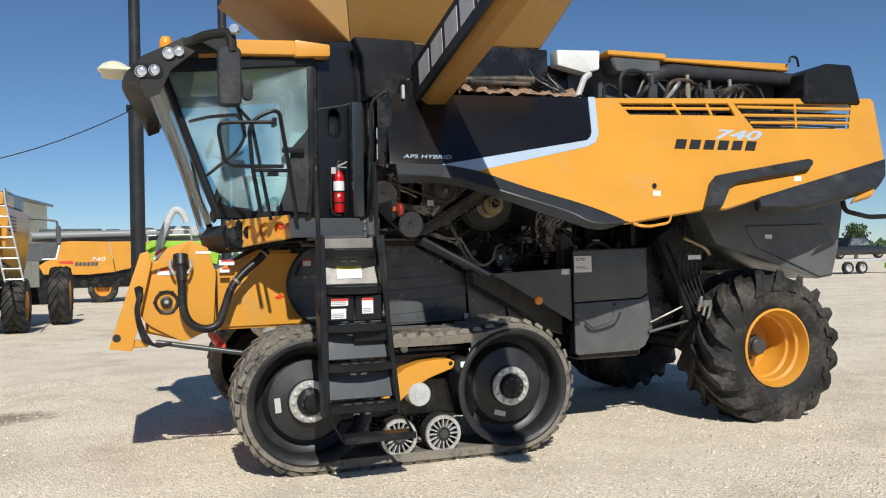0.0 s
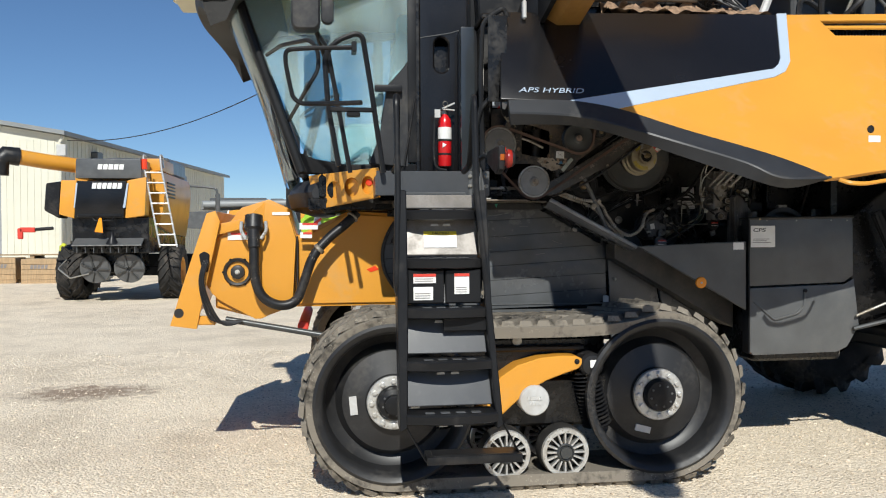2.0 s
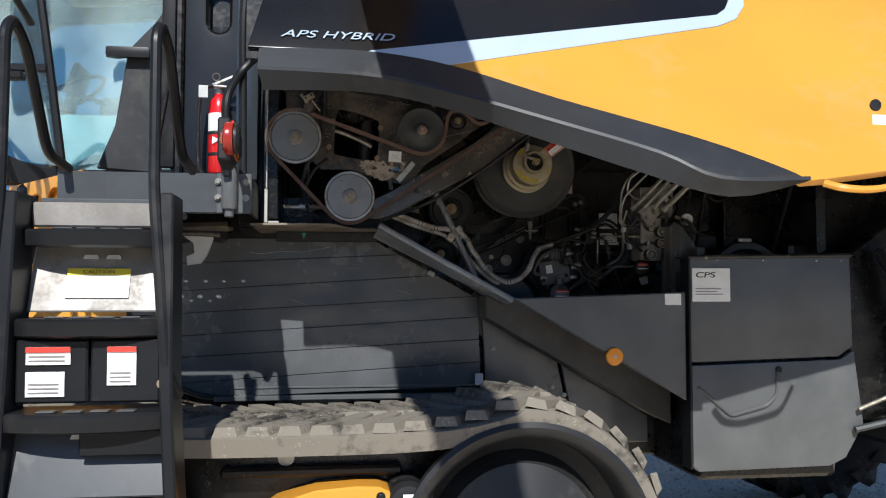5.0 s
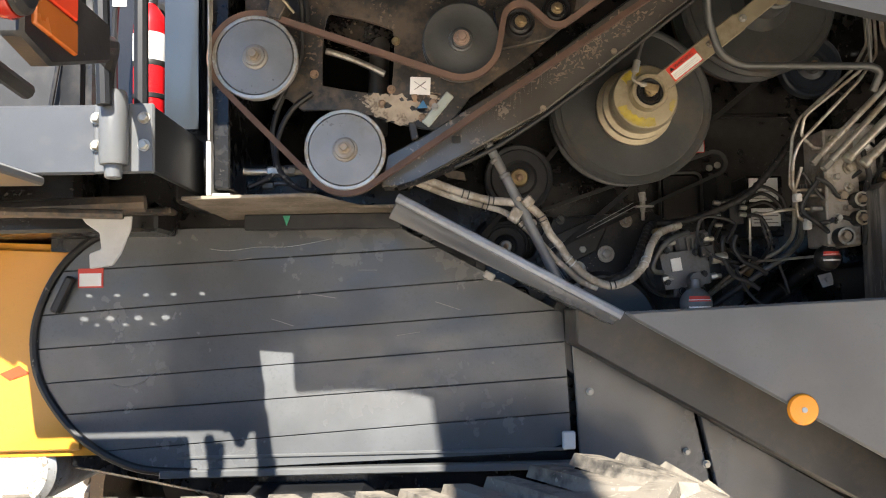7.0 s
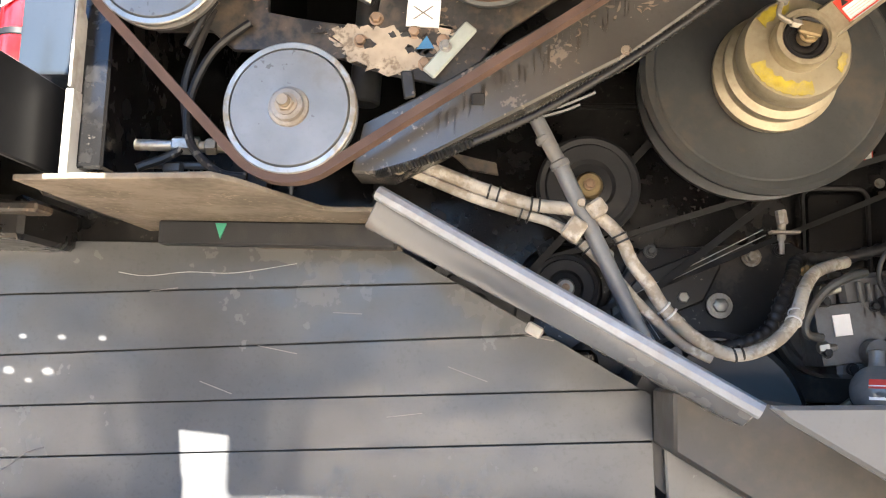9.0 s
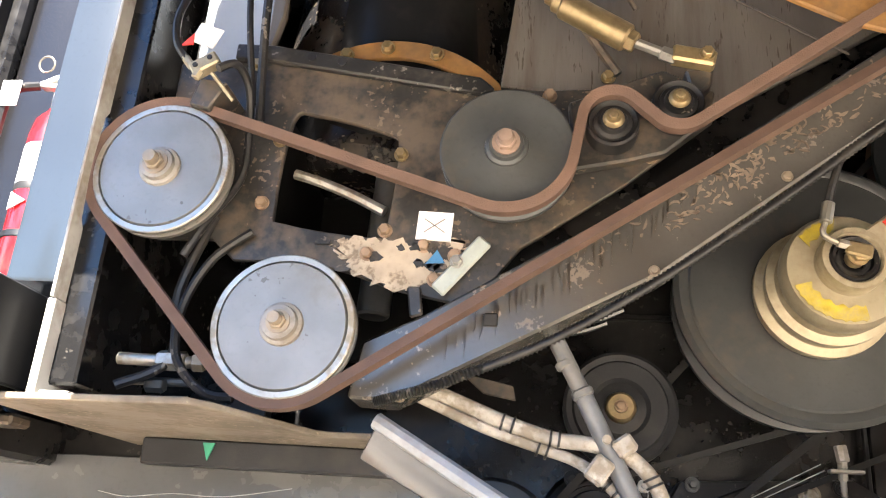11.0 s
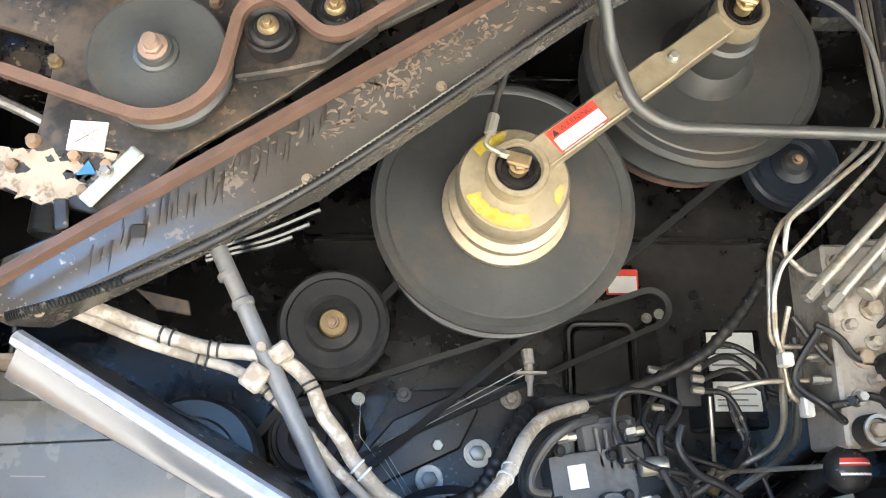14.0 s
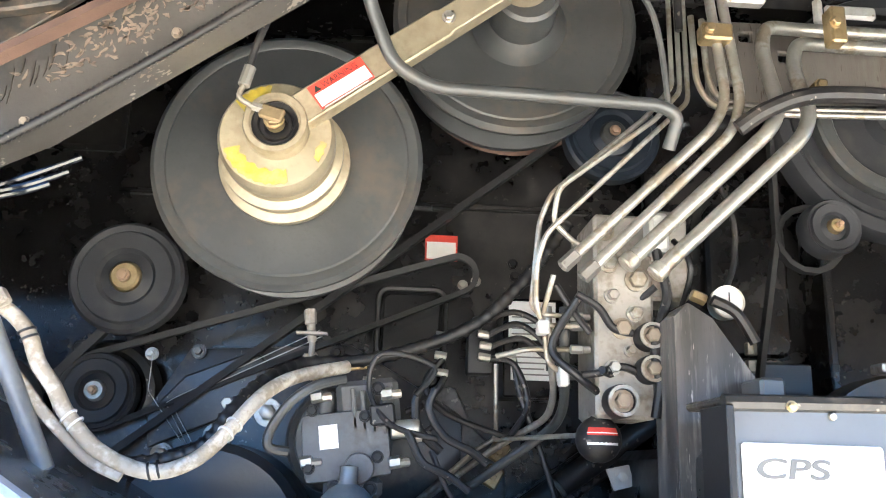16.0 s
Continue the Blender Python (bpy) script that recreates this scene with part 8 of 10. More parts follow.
part("pump_connector", moved(box(-0.022, 0.022, -0.03, 0.0, -0.018, 0.018, 0.004), pose(2.935, 8.16, 1.725, 0, -8, 0)), hose_black, pump)
part("pump_label", moved(box(-0.016, 0.016, -0.003, 0.0, -0.020, 0.020, 0), pose(2.845, 8.158, 1.685, 0, -8, 0)), white, pump)
for x, z in ((2.80, 1.64), (2.93, 1.76), (2.81, 1.75), (2.95, 1.645), (2.985, 1.69)):
    part("pump_fitting", join(rod((x, 8.16, z), (x + 0.02, 8.16, z + 0.004), 0.011, 6), rod((x + 0.012, 8.16, z), (x + 0.035, 8.165, z + 0.004), 0.008, 8)), zinc, pump)
part("pump_hose", hose([(2.785, 8.16, 1.630), (2.755, 8.15, 1.636), (2.756, 8.15, 1.664), (2.785, 8.15, 1.709), (2.824, 8.15, 1.737), (2.87, 8.17, 1.752)], 0.0085, 10), cast_grey, P)
pump.location = (0.0, 0.062, -0.028)
part("pump_spout", rod((2.95, 8.15, 1.70), (3.0, 8.15, 1.705), 0.016, 14), zinc, pump)


def accumulator(cx, y, cz, r, m0=hose_black, words="black round pressure accumulator with a red and white label"):
    a = part("accumulator", lathe([(0, r * 1.55), (r * 0.3, r * 1.5), (r * 0.3, r * 1.05)] + [(r * math.cos(radians(q)), r * math.sin(radians(q))) for q in range(70, -95, -15)], (cx, y, cz), (0, 0, 1), 32), m0, P, words)
    n = 9
    for z0, z1, m in ((-0.1, 0.42, white), (0.30, 0.62, red_label)):
        b = bmesh.new()
        g = [[b.verts.new((cx + rr * math.sin(u), y - rr * math.cos(u) * 1.0, cz + r * (zz - 0.15))) for u in (radians(-42 + 84 * i / n) for i in range(n + 1))] for zz in (z0, z1) for rr in (math.sqrt(max(0.01, 1 - (zz - 0.15) ** 2)) * r * 1.015,)]
        for i in range(n):
            b.faces.new((g[0][i], g[0][i + 1], g[1][i + 1], g[1][i]))
        part("label", b, m, a)


accumulator(3.307, 8.20, 1.668, 0.040)
accumulator(2.885, 8.17, 1.535, 0.050, smoke_bowl, "smoky grey round pressure bowl with a red label")
part("lower_drum", lathe([(0, 0), (0.17, 0.0), (0.185, 0.02), (0.185, 0.2), (0, 0.2)], (2.63, 8.3, 1.46), (0, 1, 0), 44), drum_black, P)
vb_ = part("valve_block", join(box(3.315, 3.42, 8.16, 8.30, 1.715, 2.075, 0.006), box(3.42, 3.50, 8.2, 8.30, 1.93, 2.10, 0.006)), block_steel, P, "grey steel hydraulic valve block")
for x, z, r in ((3.405, 1.853, 0.024), (3.405, 1.797, 0.024), (3.352, 1.742, 0.028)):
    c = part("solenoid", lathe([(r, 0.03), (r, -0.03), (r * 0.92, -0.036), (r * 0.7, -0.036), (r * 0.66, -0.028), (0, -0.028)], (x, 8.16, z), (0, 1, 0), 24), hose_black, vb_)
    part("coil_ring", lathe([(r * 0.72, -0.0365), (r * 0.74, -0.041), (r * 0.93, -0.041), (r * 0.95, -0.0365)], (x, 8.16, z), (0, 1, 0), 24), zinc, c)
    part("coil_nut", hexbolt((x, 8.134, z), r * 0.50, 0.022), bolt_tan, c)
for x, z, r, m in ((3.345, 1.925, 0.010, block_steel), (3.385, 1.895, 0.011, zinc), (3.362, 1.868, 0.014, bolt_tan), (3.34, 1.985, 0.014, zinc), (3.39, 1.955, 0.016, zinc), (3.375, 1.83, 0.008, block_steel), (3.345, 1.80, 0.010, zinc), (3.335, 2.04, 0.012, zinc)):
    part("plug", hexbolt((x, 8.16, z), r, 0.02), m, vb_)
part("coil_cover", box(3.405, 3.44, 8.12, 8.2, 2.0, 2.07, 0.006), pale_cap, vb_)


vb_.location = (-0.021, 0.0, -0.013)


def px(x, z, y=8.14):
    return (x, y, z)


thin = (((3.475, 8.2, 2.60), (3.47, 8.18, 2.32), (3.40, 8.12, 2.232), (3.226, 8.133, 2.096), (3.219, 8.147, 2.037), (3.262, 8.16, 2.003), (3.29, 8.165, 2.003)),
        ((3.46, 8.2, 2.60), (3.455, 8.18, 2.33), (3.389, 8.14, 2.244), (3.216, 8.148, 2.091), (3.196, 8.156, 2.04), (3.184, 8.164, 1.891), (3.199, 8.172, 1.876), (3.29, 8.18, 1.877)),
        ((3.49, 8.2, 2.60), (3.485, 8.18, 2.30), (3.394, 8.12, 2.202), (3.204, 8.132, 2.012), (3.19, 8.144, 1.963), (3.19, 8.156, 1.895), (3.203, 8.168, 1.857), (3.29, 8.18, 1.859)),
        ((3.222, 8.16, 1.945), (3.205, 8.173, 1.878), (3.217, 8.187, 1.79), (3.259, 8.2, 1.776), (3.29, 8.2, 1.776)),
        ((3.135, 8.25, 1.811), (3.186, 8.215, 1.821), (3.29, 8.18, 1.819)))
for q in thin:
    part("thin_pipe", tube(q, 0.0050, 0.018, 8), zinc, P, "thin bent zinc-plated pipe")
    e = Vector(q[-1])
    part("pipe_nut", join(rod(e - Vector((0.035, 0, 0)), e - Vector((0.014, 0, 0)), 0.0085, 6), rod(e - Vector((0.014, 0, 0)), e, 0.007, 10)), bare_steel, P)
part("thin_pipe", tube([(3.153, 8.4, 1.815), (3.158, 8.425, 1.672), (3.122, 8.45, 1.65)], 0.0045, 0.015, 8), zinc, P)
part("thin_pipe", tube([(3.153, 8.4, 1.669), (3.275, 8.2, 1.674)], 0.0045, 0.02, 8), zinc, P)
part("return_pipe", tube([(3.224, 8.22, 1.90), (3.224, 8.22, 1.845), (3.248, 8.29, 1.749), (3.248, 8.36, 1.71), (3.168, 8.43, 1.661), (3.037, 8.5, 1.56), (2.93, 8.5, 1.48)], 0.0068, 0.03, 10), zinc, P, "long bent zinc-plated return pipe")
part("return_pipe", tube([(3.253, 8.22, 1.90), (3.253, 8.22, 1.835), (3.266, 8.285, 1.728), (3.259, 8.35, 1.693), (3.13, 8.415, 1.596), (3.0, 8.48, 1.50)], 0.0095, 0.03, 10), cast_grey, P, "grey bent return pipe")
part("return_pipe", tube([(3.12, 8.46, 1.645), (2.98, 8.5, 1.52), (2.93, 8.5, 1.47)], 0.0062, 0.03, 10), zinc, P)
part("pipe_block", box(3.192, 3.212, 8.14, 8.17, 1.838, 1.862, 0.003), pale_cap, P)
part("pipe_block", box(3.235, 3.252, 8.17, 8.2, 1.755, 1.79, 0.003), pale_cap, P)
for x, z in ((3.158, 1.598), (3.170, 1.648)):
    part("pipe_clip", join(moved(box(-0.022, 0.022, -0.02, 0.0, -0.018, 0.018, 0.004), pose(x, 8.49, z, 0, -60, 0)), hexbolt((x, 8.47, z), 0.008, 0.01)), brass, P, "brass-coloured pipe clip")
for q in (((3.051, 1.866), (3.101, 1.884), (3.185, 1.919), (3.252, 1.884), (3.27, 1.827)), ((3.135, 1.872), (3.195, 1.896), (3.25, 1.855), (3.256, 1.804)), ((3.139, 1.849), (3.204, 1.867), (3.258, 1.827), (3.326, 1.804)), ((3.137, 1.826), (3.188, 1.815), (3.215, 1.737), (3.176, 1.671)), ((3.05, 1.826), (3.013, 1.77), (3.055, 1.715), (3.165, 1.676)), ((3.054, 1.792), (3.022, 1.737), (2.976, 1.715)), ((3.189, 1.826), (3.2, 1.759), (3.241, 1.649), (3.267, 1.564)), ((2.911, 1.77), (2.931, 1.715), (2.996, 1.677), (3.031, 1.693), (3.011, 1.737))):
    part("control_cable", hose([(x, 8.40 - 0.006 * k, z) for k, (x, z) in enumerate(q)], 0.0062, 8), hose_black, P, "black control cable")
    part("cable_plug", rod((q[0][0] - 0.02, 8.40, q[0][1] + 0.003), (q[0][0] + 0.004, 8.40, q[0][1]), 0.0085, 8), zinc, P)
for k in range(2):
    o = 0.034 * k
    part("steel_pipe", tube([px(3.225 + o, 1.945 - o * 0.5, 8.10), px(3.50 + o, 2.215 - o * 0.2, 8.10), px(3.525 + o * 0.8, 2.27, 8.10), px(3.51 + o * 0.7, 2.5, 8.12), px(3.50 + o * 0.7, 2.9, 8.15)], 0.0095, 0.04, 12), zinc, P, "bent zinc-plated hydraulic pipe")
for k in range(2):
    o = 0.034 * k
    part("pipe_nut", rod((3.225 + o, 8.10, 1.945 - o * 0.5), (3.25 + o, 8.10, 1.97 - o * 0.5), 0.0125, 6), bare_steel, P)
part("steel_pipe", tube([px(3.49, 2.47, 8.16), px(3.495, 2.33, 8.16), px(3.52, 2.285, 8.16), px(3.66, 2.275, 8.16), px(3.95, 2.285, 8.16)], 0.006, 0.03, 10), zinc, P)
part("steel_pipe", tube([px(3.515, 2.47, 8.17), px(3.52, 2.35, 8.17), px(3.54, 2.30, 8.17), px(3.66, 2.29, 8.17), px(3.95, 2.30, 8.17)], 0.006, 0.03, 10), zinc, P)
part("steel_pipe", tube([px(3.335, 1.955, 8.11), px(3.600, 2.213, 8.09), px(3.622, 2.26, 8.10), px(3.616, 2.39, 8.14), px(3.635, 2.458, 8.16), px(3.69, 2.468, 8.18), px(4.1, 2.478, 8.2)], 0.0135, 0.04, 14), zinc, P, "bent zinc-plated hydraulic pipe")
part("steel_pipe", tube([px(3.385, 1.94, 8.11), px(3.650, 2.195, 8.08), px(3.674, 2.245, 8.09), px(3.668, 2.36, 8.13), px(3.69, 2.42, 8.15), px(3.74, 2.432, 8.17), px(4.1, 2.438, 8.19)], 0.0135, 0.04, 14), zinc, P)
part("pipe_collar", join(*[rod(a, b, 0.017, 14) for a, b in (((3.335, 8.11, 1.955), (3.352, 8.11, 1.972)), ((3.385, 8.11, 1.94), (3.402, 8.11, 1.957)))]), zinc, P)
for x, z, w, h in ((3.512, 2.40, 0.029, 0.017), (3.742, 2.43, 0.015, 0.037), (3.700, 2.30, 0.011, 0.016)):
    part("pipe_clamp", join(box(x - w, x + w, 8.085, 8.12, z - h, z + h, 0.004), hexbolt((x - w * 0.6, 8.085, z), 0.009, 0.012)), brass, P, "brass-coloured pipe clamp")
part("black_hose", hose([px(3.535, 2.205, 8.08), px(3.58, 2.235, 8.06), px(3.66, 2.262, 8.05), px(3.80, 2.268, 8.05), px(4.0, 2.262, 8.05)], 0.0155, 10), hose_black, P)
part("pipe_bracket", slab([(3.55, 2.33), (3.55, 2.515), (4.1, 2.515), (4.1, 2.36), (3.68, 2.34), (3.66, 2.31), (3.6, 2.31)], 8.24, 8.26, 0.004, holes=([(3.62, 2.47), (3.645, 2.47), (3.645, 2.49), (3.62, 2.49)], [(3.70, 2.43), (3.73, 2.43), (3.73, 2.45), (3.70, 2.45)], [(3.57, 2.355), (3.61, 2.355), (3.61, 2.375), (3.57, 2.375)])), plate_grey, P)
gauge = part("pressure_gauge", lathe([(0, -0.01), (0.024, -0.012), (0.027, -0.008), (0.027, 0.02), (0, 0.02)], (3.512, 8.12, 1.90), (0.1, 1, 0), 26), pale_cap, P, "round white pressure gauge")
part("needle", moved(box(-0.001, 0.001, -0.001, 0.0, 0, 0.016, 0), pose(3.512, 8.106, 1.90)), print_black, gauge)
part("gauge_rim", lathe([(0.024, -0.011), (0.0285, -0.012), (0.0285, 0.01), (0.027, 0.01)], (3.512, 8.12, 1.90), (0.1, 1, 0), 26), zinc, gauge)
part("gauge_fitting", rod((3.455, 8.13, 1.915), (3.48, 8.13, 1.905), 0.011, 6), brass, gauge)
part("black_hose", hose([(3.48, 8.1, 1.90), (3.52, 8.1, 1.88), (3.55, 8.1, 1.83)], 0.010, 8), hose_black, P)
part("black_hose", hose([(3.56, 8.24, 2.16), (3.585, 8.24, 2.08), (3.58, 8.24, 2.0), (3.55, 8.22, 1.94)], 0.006, 8), hose_black, P)
corner_grime = mat("scuffed_brown_black_steel", (0.075, 0.071, 0.067), 0.36, metal=0.2, vary=0.5, scale=8, dirt=(0.27, 0.25, 0.225), dirt_amount=0.36, dirt_scale=7, edge_soft=0.7, streak=True, specks=(0.33, 0.30, 0.27), speck_amount=0.06)
part("corner_post", slab([(3.395, 1.45), (3.395, 1.86), (3.42, 1.885), (3.46, 1.86), (3.53, 1.76), (3.53, 1.45)], 8.05, 8.16, 0.006, 2), corner_grime, P, "dark scuffed corner post")
part("corner_cap", box(3.50, 3.54, 7.98, 8.12, 1.69, 1.76, 0.005), charcoal, P)
# chamber to the rear
part("rear_chamber_wall", join(box(3.5, 4.4, 8.50, 8.55, 1.5, 3.0, 0.01), slab(round_rect(3.62, 3.80, 1.86, 2.2, 0.03), 8.47, 8.5, 0.008), box(3.84, 3.86, 8.4, 8.5, 1.6, 2.3, 0.004)), inner_black, P)
rw = part("fan_wheel", lathe([(0.235, 0), (0.245, -0.01), (0.27, -0.008), (0.275, 0.0), (0.275, 0.04), (0.235, 0.04), (0.21, 0.02), (0.06, 0.03), (0.05, 0.0), (0, 0.0)], (3.98, 8.3, 2.355), (0, 1, 0), 56), charcoal_dull, P, "large dark fan drive wheel")
part("wheel_ring", lathe([(0.15, -0.004), (0.155, -0.01), (0.18, -0.01), (0.185, -0.004), (0.185, 0.022), (0.15, 0.022)], (3.98, 8.3, 2.355), (0, 1, 0), 48), cast_grey, rw)
part("fan_belt", belt(drive_line([(3.98, 2.355, 0.272, 1), (3.773, 2.08, 0.066, 1), (3.80, 1.55, 0.19, 1)], 14), 8.31, 8.33, 0.012), belt_black, P)
part("lower_wheel", lathe([(0.155, 0), (0.165, -0.01), (0.195, -0.01), (0.2, 0.0), (0.2, 0.05), (0.14, 0.05), (0.05, 0.03), (0, 0.03)], (3.86, 8.2, 1.60), (0, 1, 0), 48), cast_grey, P)
for x, z in ((3.665, 1.85), (3.665, 1.815), (3.62, 1.80)):
    part("chamber_fitting", rod((x, 8.38, z), (x, 8.38, z + 0.025), 0.013, 8), zinc, P)
part("chamber_panel", box(3.56, 3.8, 8.40, 8.42, 1.70, 1.84, 0.004), drum_black, P)
part("chamber_bracket", box(3.79, 3.86, 8.14, 8.18, 1.795, 1.812, 0.002), zinc, P)
# dark hoses and cables
rc = random.Random(5)
part("plug_block", box(3.10, 3.15, 8.44, 8.50, 1.80, 1.90, 0.006, 2), charcoal_dull, P, "black cable distribution block")
for q in (((2.99, 1.73), (3.02, 1.78), (2.93, 1.80), (2.91, 1.74), (2.95, 1.68), (3.03, 1.66)), ((3.02, 1.64), (3.06, 1.56), (3.12, 1.50), (3.2, 1.45)), ((3.26, 1.90), (3.22, 1.82), (3.26, 1.77), (3.31, 1.74)), ((3.40, 1.93), (3.34, 1.87), (3.37, 1.845), (3.43, 1.86)), ((3.41, 1.81), (3.36, 1.775), (3.30, 1.78)), ((3.44, 2.02), (3.46, 1.96), (3.45, 1.85), (3.44, 1.72), (3.46, 1.62))):
    part("black_hose", hose([(x, 8.16 + rc.uniform(-0.03, 0.05), z) for x, z in q], rc.choice((0.005, 0.006, 0.0075)), 9), hose_black, P)
part("dusty_panel", slab([(2.95, 1.46), (2.985, 1.72), (3.02, 1.79), (3.09, 1.785), (3.13, 1.70), (3.20, 1.64), (3.21, 1.46)], 8.606, 8.616, 0.004), mat("grey_dusted_sheet", (0.13, 0.132, 0.135), 0.4, vary=0.4, scale=9, dirt=(0.05, 0.047, 0.044), dirt_amount=0.45, dirt_scale=9, edge_soft=0.6, specks=(0.24, 0.23, 0.22), speck_amount=0.07, wave=0.3), P, "grey dusty sheet behind the pump")
part("crossing_tube", tube([(3.52, 8.52, 1.735), (3.33, 8.52, 1.602), (3.10, 8.52, 1.44)], 0.026, 0.03, 16), hose_black, P, "thick black tube below the valve block")
part("tube_band", rod((3.295, 8.515, 1.577), (3.303, 8.515, 1.583), 0.0275, 16), cast_grey, P)
part("corner_bracket", join(slab([(3.37, 1.62), (3.415, 1.63), (3.425, 1.59), (3.385, 1.58)], 8.395, 8.402, 0.001), hexbolt((3.40, 8.395, 1.606), 0.010, 0.010)), pale_cap, P, "small pale bracket with a bolt")
part("hose_end", join(rod((2.795, 8.30, 1.772), (2.835, 8.31, 1.780), 0.0135, 14), *[rod((2.80 + 0.009 * k, 8.301 + 0.002 * k, 1.773 + 0.002 * k), (2.803 + 0.009 * k, 8.302 + 0.002 * k, 1.774 + 0.002 * k), 0.0155, 14) for k in range(4)], rod((2.835, 8.31, 1.780), (2.865, 8.315, 1.786), 0.009, 6), rod((2.865, 8.315, 1.786), (2.90, 8.32, 1.792), 0.006, 8)), brass, P, "ribbed brass-coloured hose end")
part("lower_beam", moved(box(-0.3, 0.3, -0.04, 0.04, -0.035, 0.035, 0.006), pose(3.2, 8.57, 1.50, 0, -35, 0)), inner_black, P)
for q in (((2.20, 2.034), (2.225, 2.044), (2.297, 2.07), (2.393, 2.114)), ((2.20, 2.026), (2.231, 2.037), (2.307, 2.058), (2.375, 2.087)), ((2.20, 2.018), (2.233, 2.028), (2.308, 2.048), (2.346, 2.063))):
    part("black_line", hose([(x, 8.15, z) for x, z in q], 0.0058, 8), gloss_drum, P, "glossy black hydraulic line")
part("idle_drum", lathe([(0, 0.006), (0.03, 0.004), (0.035, 0.0), (0.085, 0.004), (0.09, 0.0), (0.12, 0.0), (0.128, 0.008), (0.128, 0.09), (0, 0.09)], (2.146, 8.36, 1.682), (0, 1, 0), 44), drum_black, P, "dark round drum behind the channel")

# beside the pulleys
# dusty paint whose base is raised to stand in for blown-out sun glare
flange_pale = mat("dusty_flange_paled_for_glare", (0.42, 0.41, 0.385), 0.5, vary=0.2, scale=9, dirt=(0.15, 0.115, 0.08), dirt_amount=0.35, dirt_scale=8)
part("corner_upright", box(1.375, 1.468, 7.90, 8.02, 2.03, 3.0, 0.008, 2), upright_gloss, P, "gloss black steel upright, tinted for sky glare")
# panel edge widened forward, added to block sun from the upper pulley
part("panel_return", box(1.465, 1.585, 7.40, 7.41, 2.42, 2.95, 0.002), inner_black, P)
edge_on = Matrix(((0, 1, 0, 0), (1, 0, 0, 0), (0, 0, 1, 0), (0, 0, 0, 1)))
part("post_flange", moved(slab([(7.825, 1.985), (7.93, 1.985), (7.93, 2.07), (7.875, 2.085), (7.852, 2.12), (7.845, 2.21), (7.852, 2.30), (7.875, 2.335), (7.93, 2.35), (7.93, 2.85), (7.825, 2.85)], 1.511, 1.516, 0.001), edge_on), flange_pale, P, "steel flange at the front of the pulley bay, paled for sun glare")
part("flange_foot", join(box(1.505, 1.518, 7.83, 7.93, 1.84, 1.984, 0.002), box(1.519, 1.565, 7.84, 7.90, 1.84, 1.848, 0.001)), flange_pale, P, "dusty foot of the bay flange, paled for sun glare")
part("flange_bolt", hexbolt((1.516, 7.87, 1.94), 0.008, 0.012, (1, 0, 0)), zinc, P)
part("front_closing_plate", box(1.50, 1.56, 7.86, 8.62, 1.86, 3.0, 0.004), inner_black, P)
part("hydraulic_line", join(rod((1.58, 7.93, 1.918), (1.80, 7.95, 1.918), 0.010, 12), rod((1.645, 7.933, 1.918), (1.69, 7.935, 1.918), 0.016, 6), rod((1.70, 7.938, 1.918), (1.72, 7.94, 1.918), 0.015, 6)), zinc, P, "zinc hydraulic line with fittings")
part("hydraulic_line", join(rod((1.59, 7.95, 1.888), (1.70, 7.955, 1.888), 0.007, 10), rod((1.63, 7.94, 1.88), (1.66, 7.94, 1.88), 0.012, 6)), cast_grey, P)
sbv = part("small_valve", join(moved(box(-0.024, 0.024, -0.012, 0.012, -0.012, 0.012, 0.003), pose(1.688, 7.82, 2.378, 0, -32, 0)), rod((1.652, 7.815, 2.392), (1.668, 7.815, 2.372), 0.007, 6), rod((1.682, 7.815, 2.366), (1.676, 7.815, 2.352), 0.008, 6), rod((1.700, 7.82, 2.365), (1.735, 7.84, 2.325), 0.0035, 6)), gold, P, "small beige valve block")
for q in ((1.676, 2.372), (1.698, 2.386)):
    part("valve_port", lathe([(0, -0.002), (0.004, -0.002), (0.0045, 0.001), (0, 0.001)], (q[0], 7.8075, q[1]), (0, 1, 0), 12), print_black, sbv)
part("valve_hose", hose([(1.655, 7.815, 2.388), (1.635, 7.81, 2.42), (1.632, 7.81, 2.48), (1.655, 7.83, 2.58)], 0.0065), hose_black, P)
part("valve_bracket", slab([(1.66, 2.32), (1.672, 2.37), (1.72, 2.36), (1.695, 2.31)], 7.84, 7.93, 0.003), grimy, P)
part("bay_hose", join(hose([(1.72, 7.80, 2.36), (1.74, 7.82, 2.38), (1.75, 7.86, 2.36), (1.745, 7.9, 2.30), (1.74, 7.91, 2.22), (1.70, 7.90, 2.14), (1.67, 7.9, 2.08)], 0.007), hose([(1.75, 7.86, 2.75), (1.755, 7.87, 2.5), (1.76, 7.9, 2.32)], 0.008), hose([(1.73, 7.86, 2.72), (1.72, 7.87, 2.55), (1.745, 7.9, 2.35)], 0.006)), hose_black, P)
part("bay_hose", join(hose([(1.77, 7.92, 2.13), (1.71, 7.92, 2.08), (1.675, 7.92, 2.0), (1.68, 7.92, 1.92), (1.73, 7.92, 1.87), (1.78, 7.92, 1.862)], 0.0075), hose([(1.70, 7.93, 2.16), (1.66, 7.93, 2.03), (1.665, 7.93, 1.92), (1.60, 7.9, 1.87)], 0.008)), hose_black, P)
dl = part("bay_label", moved(box(-0.024, 0.024, -0.002, 0.0, -0.020, 0.020, 0.001), pose(1.655, 7.87, 2.470, 0, 22, 0)), white, P, "white label with a red corner")
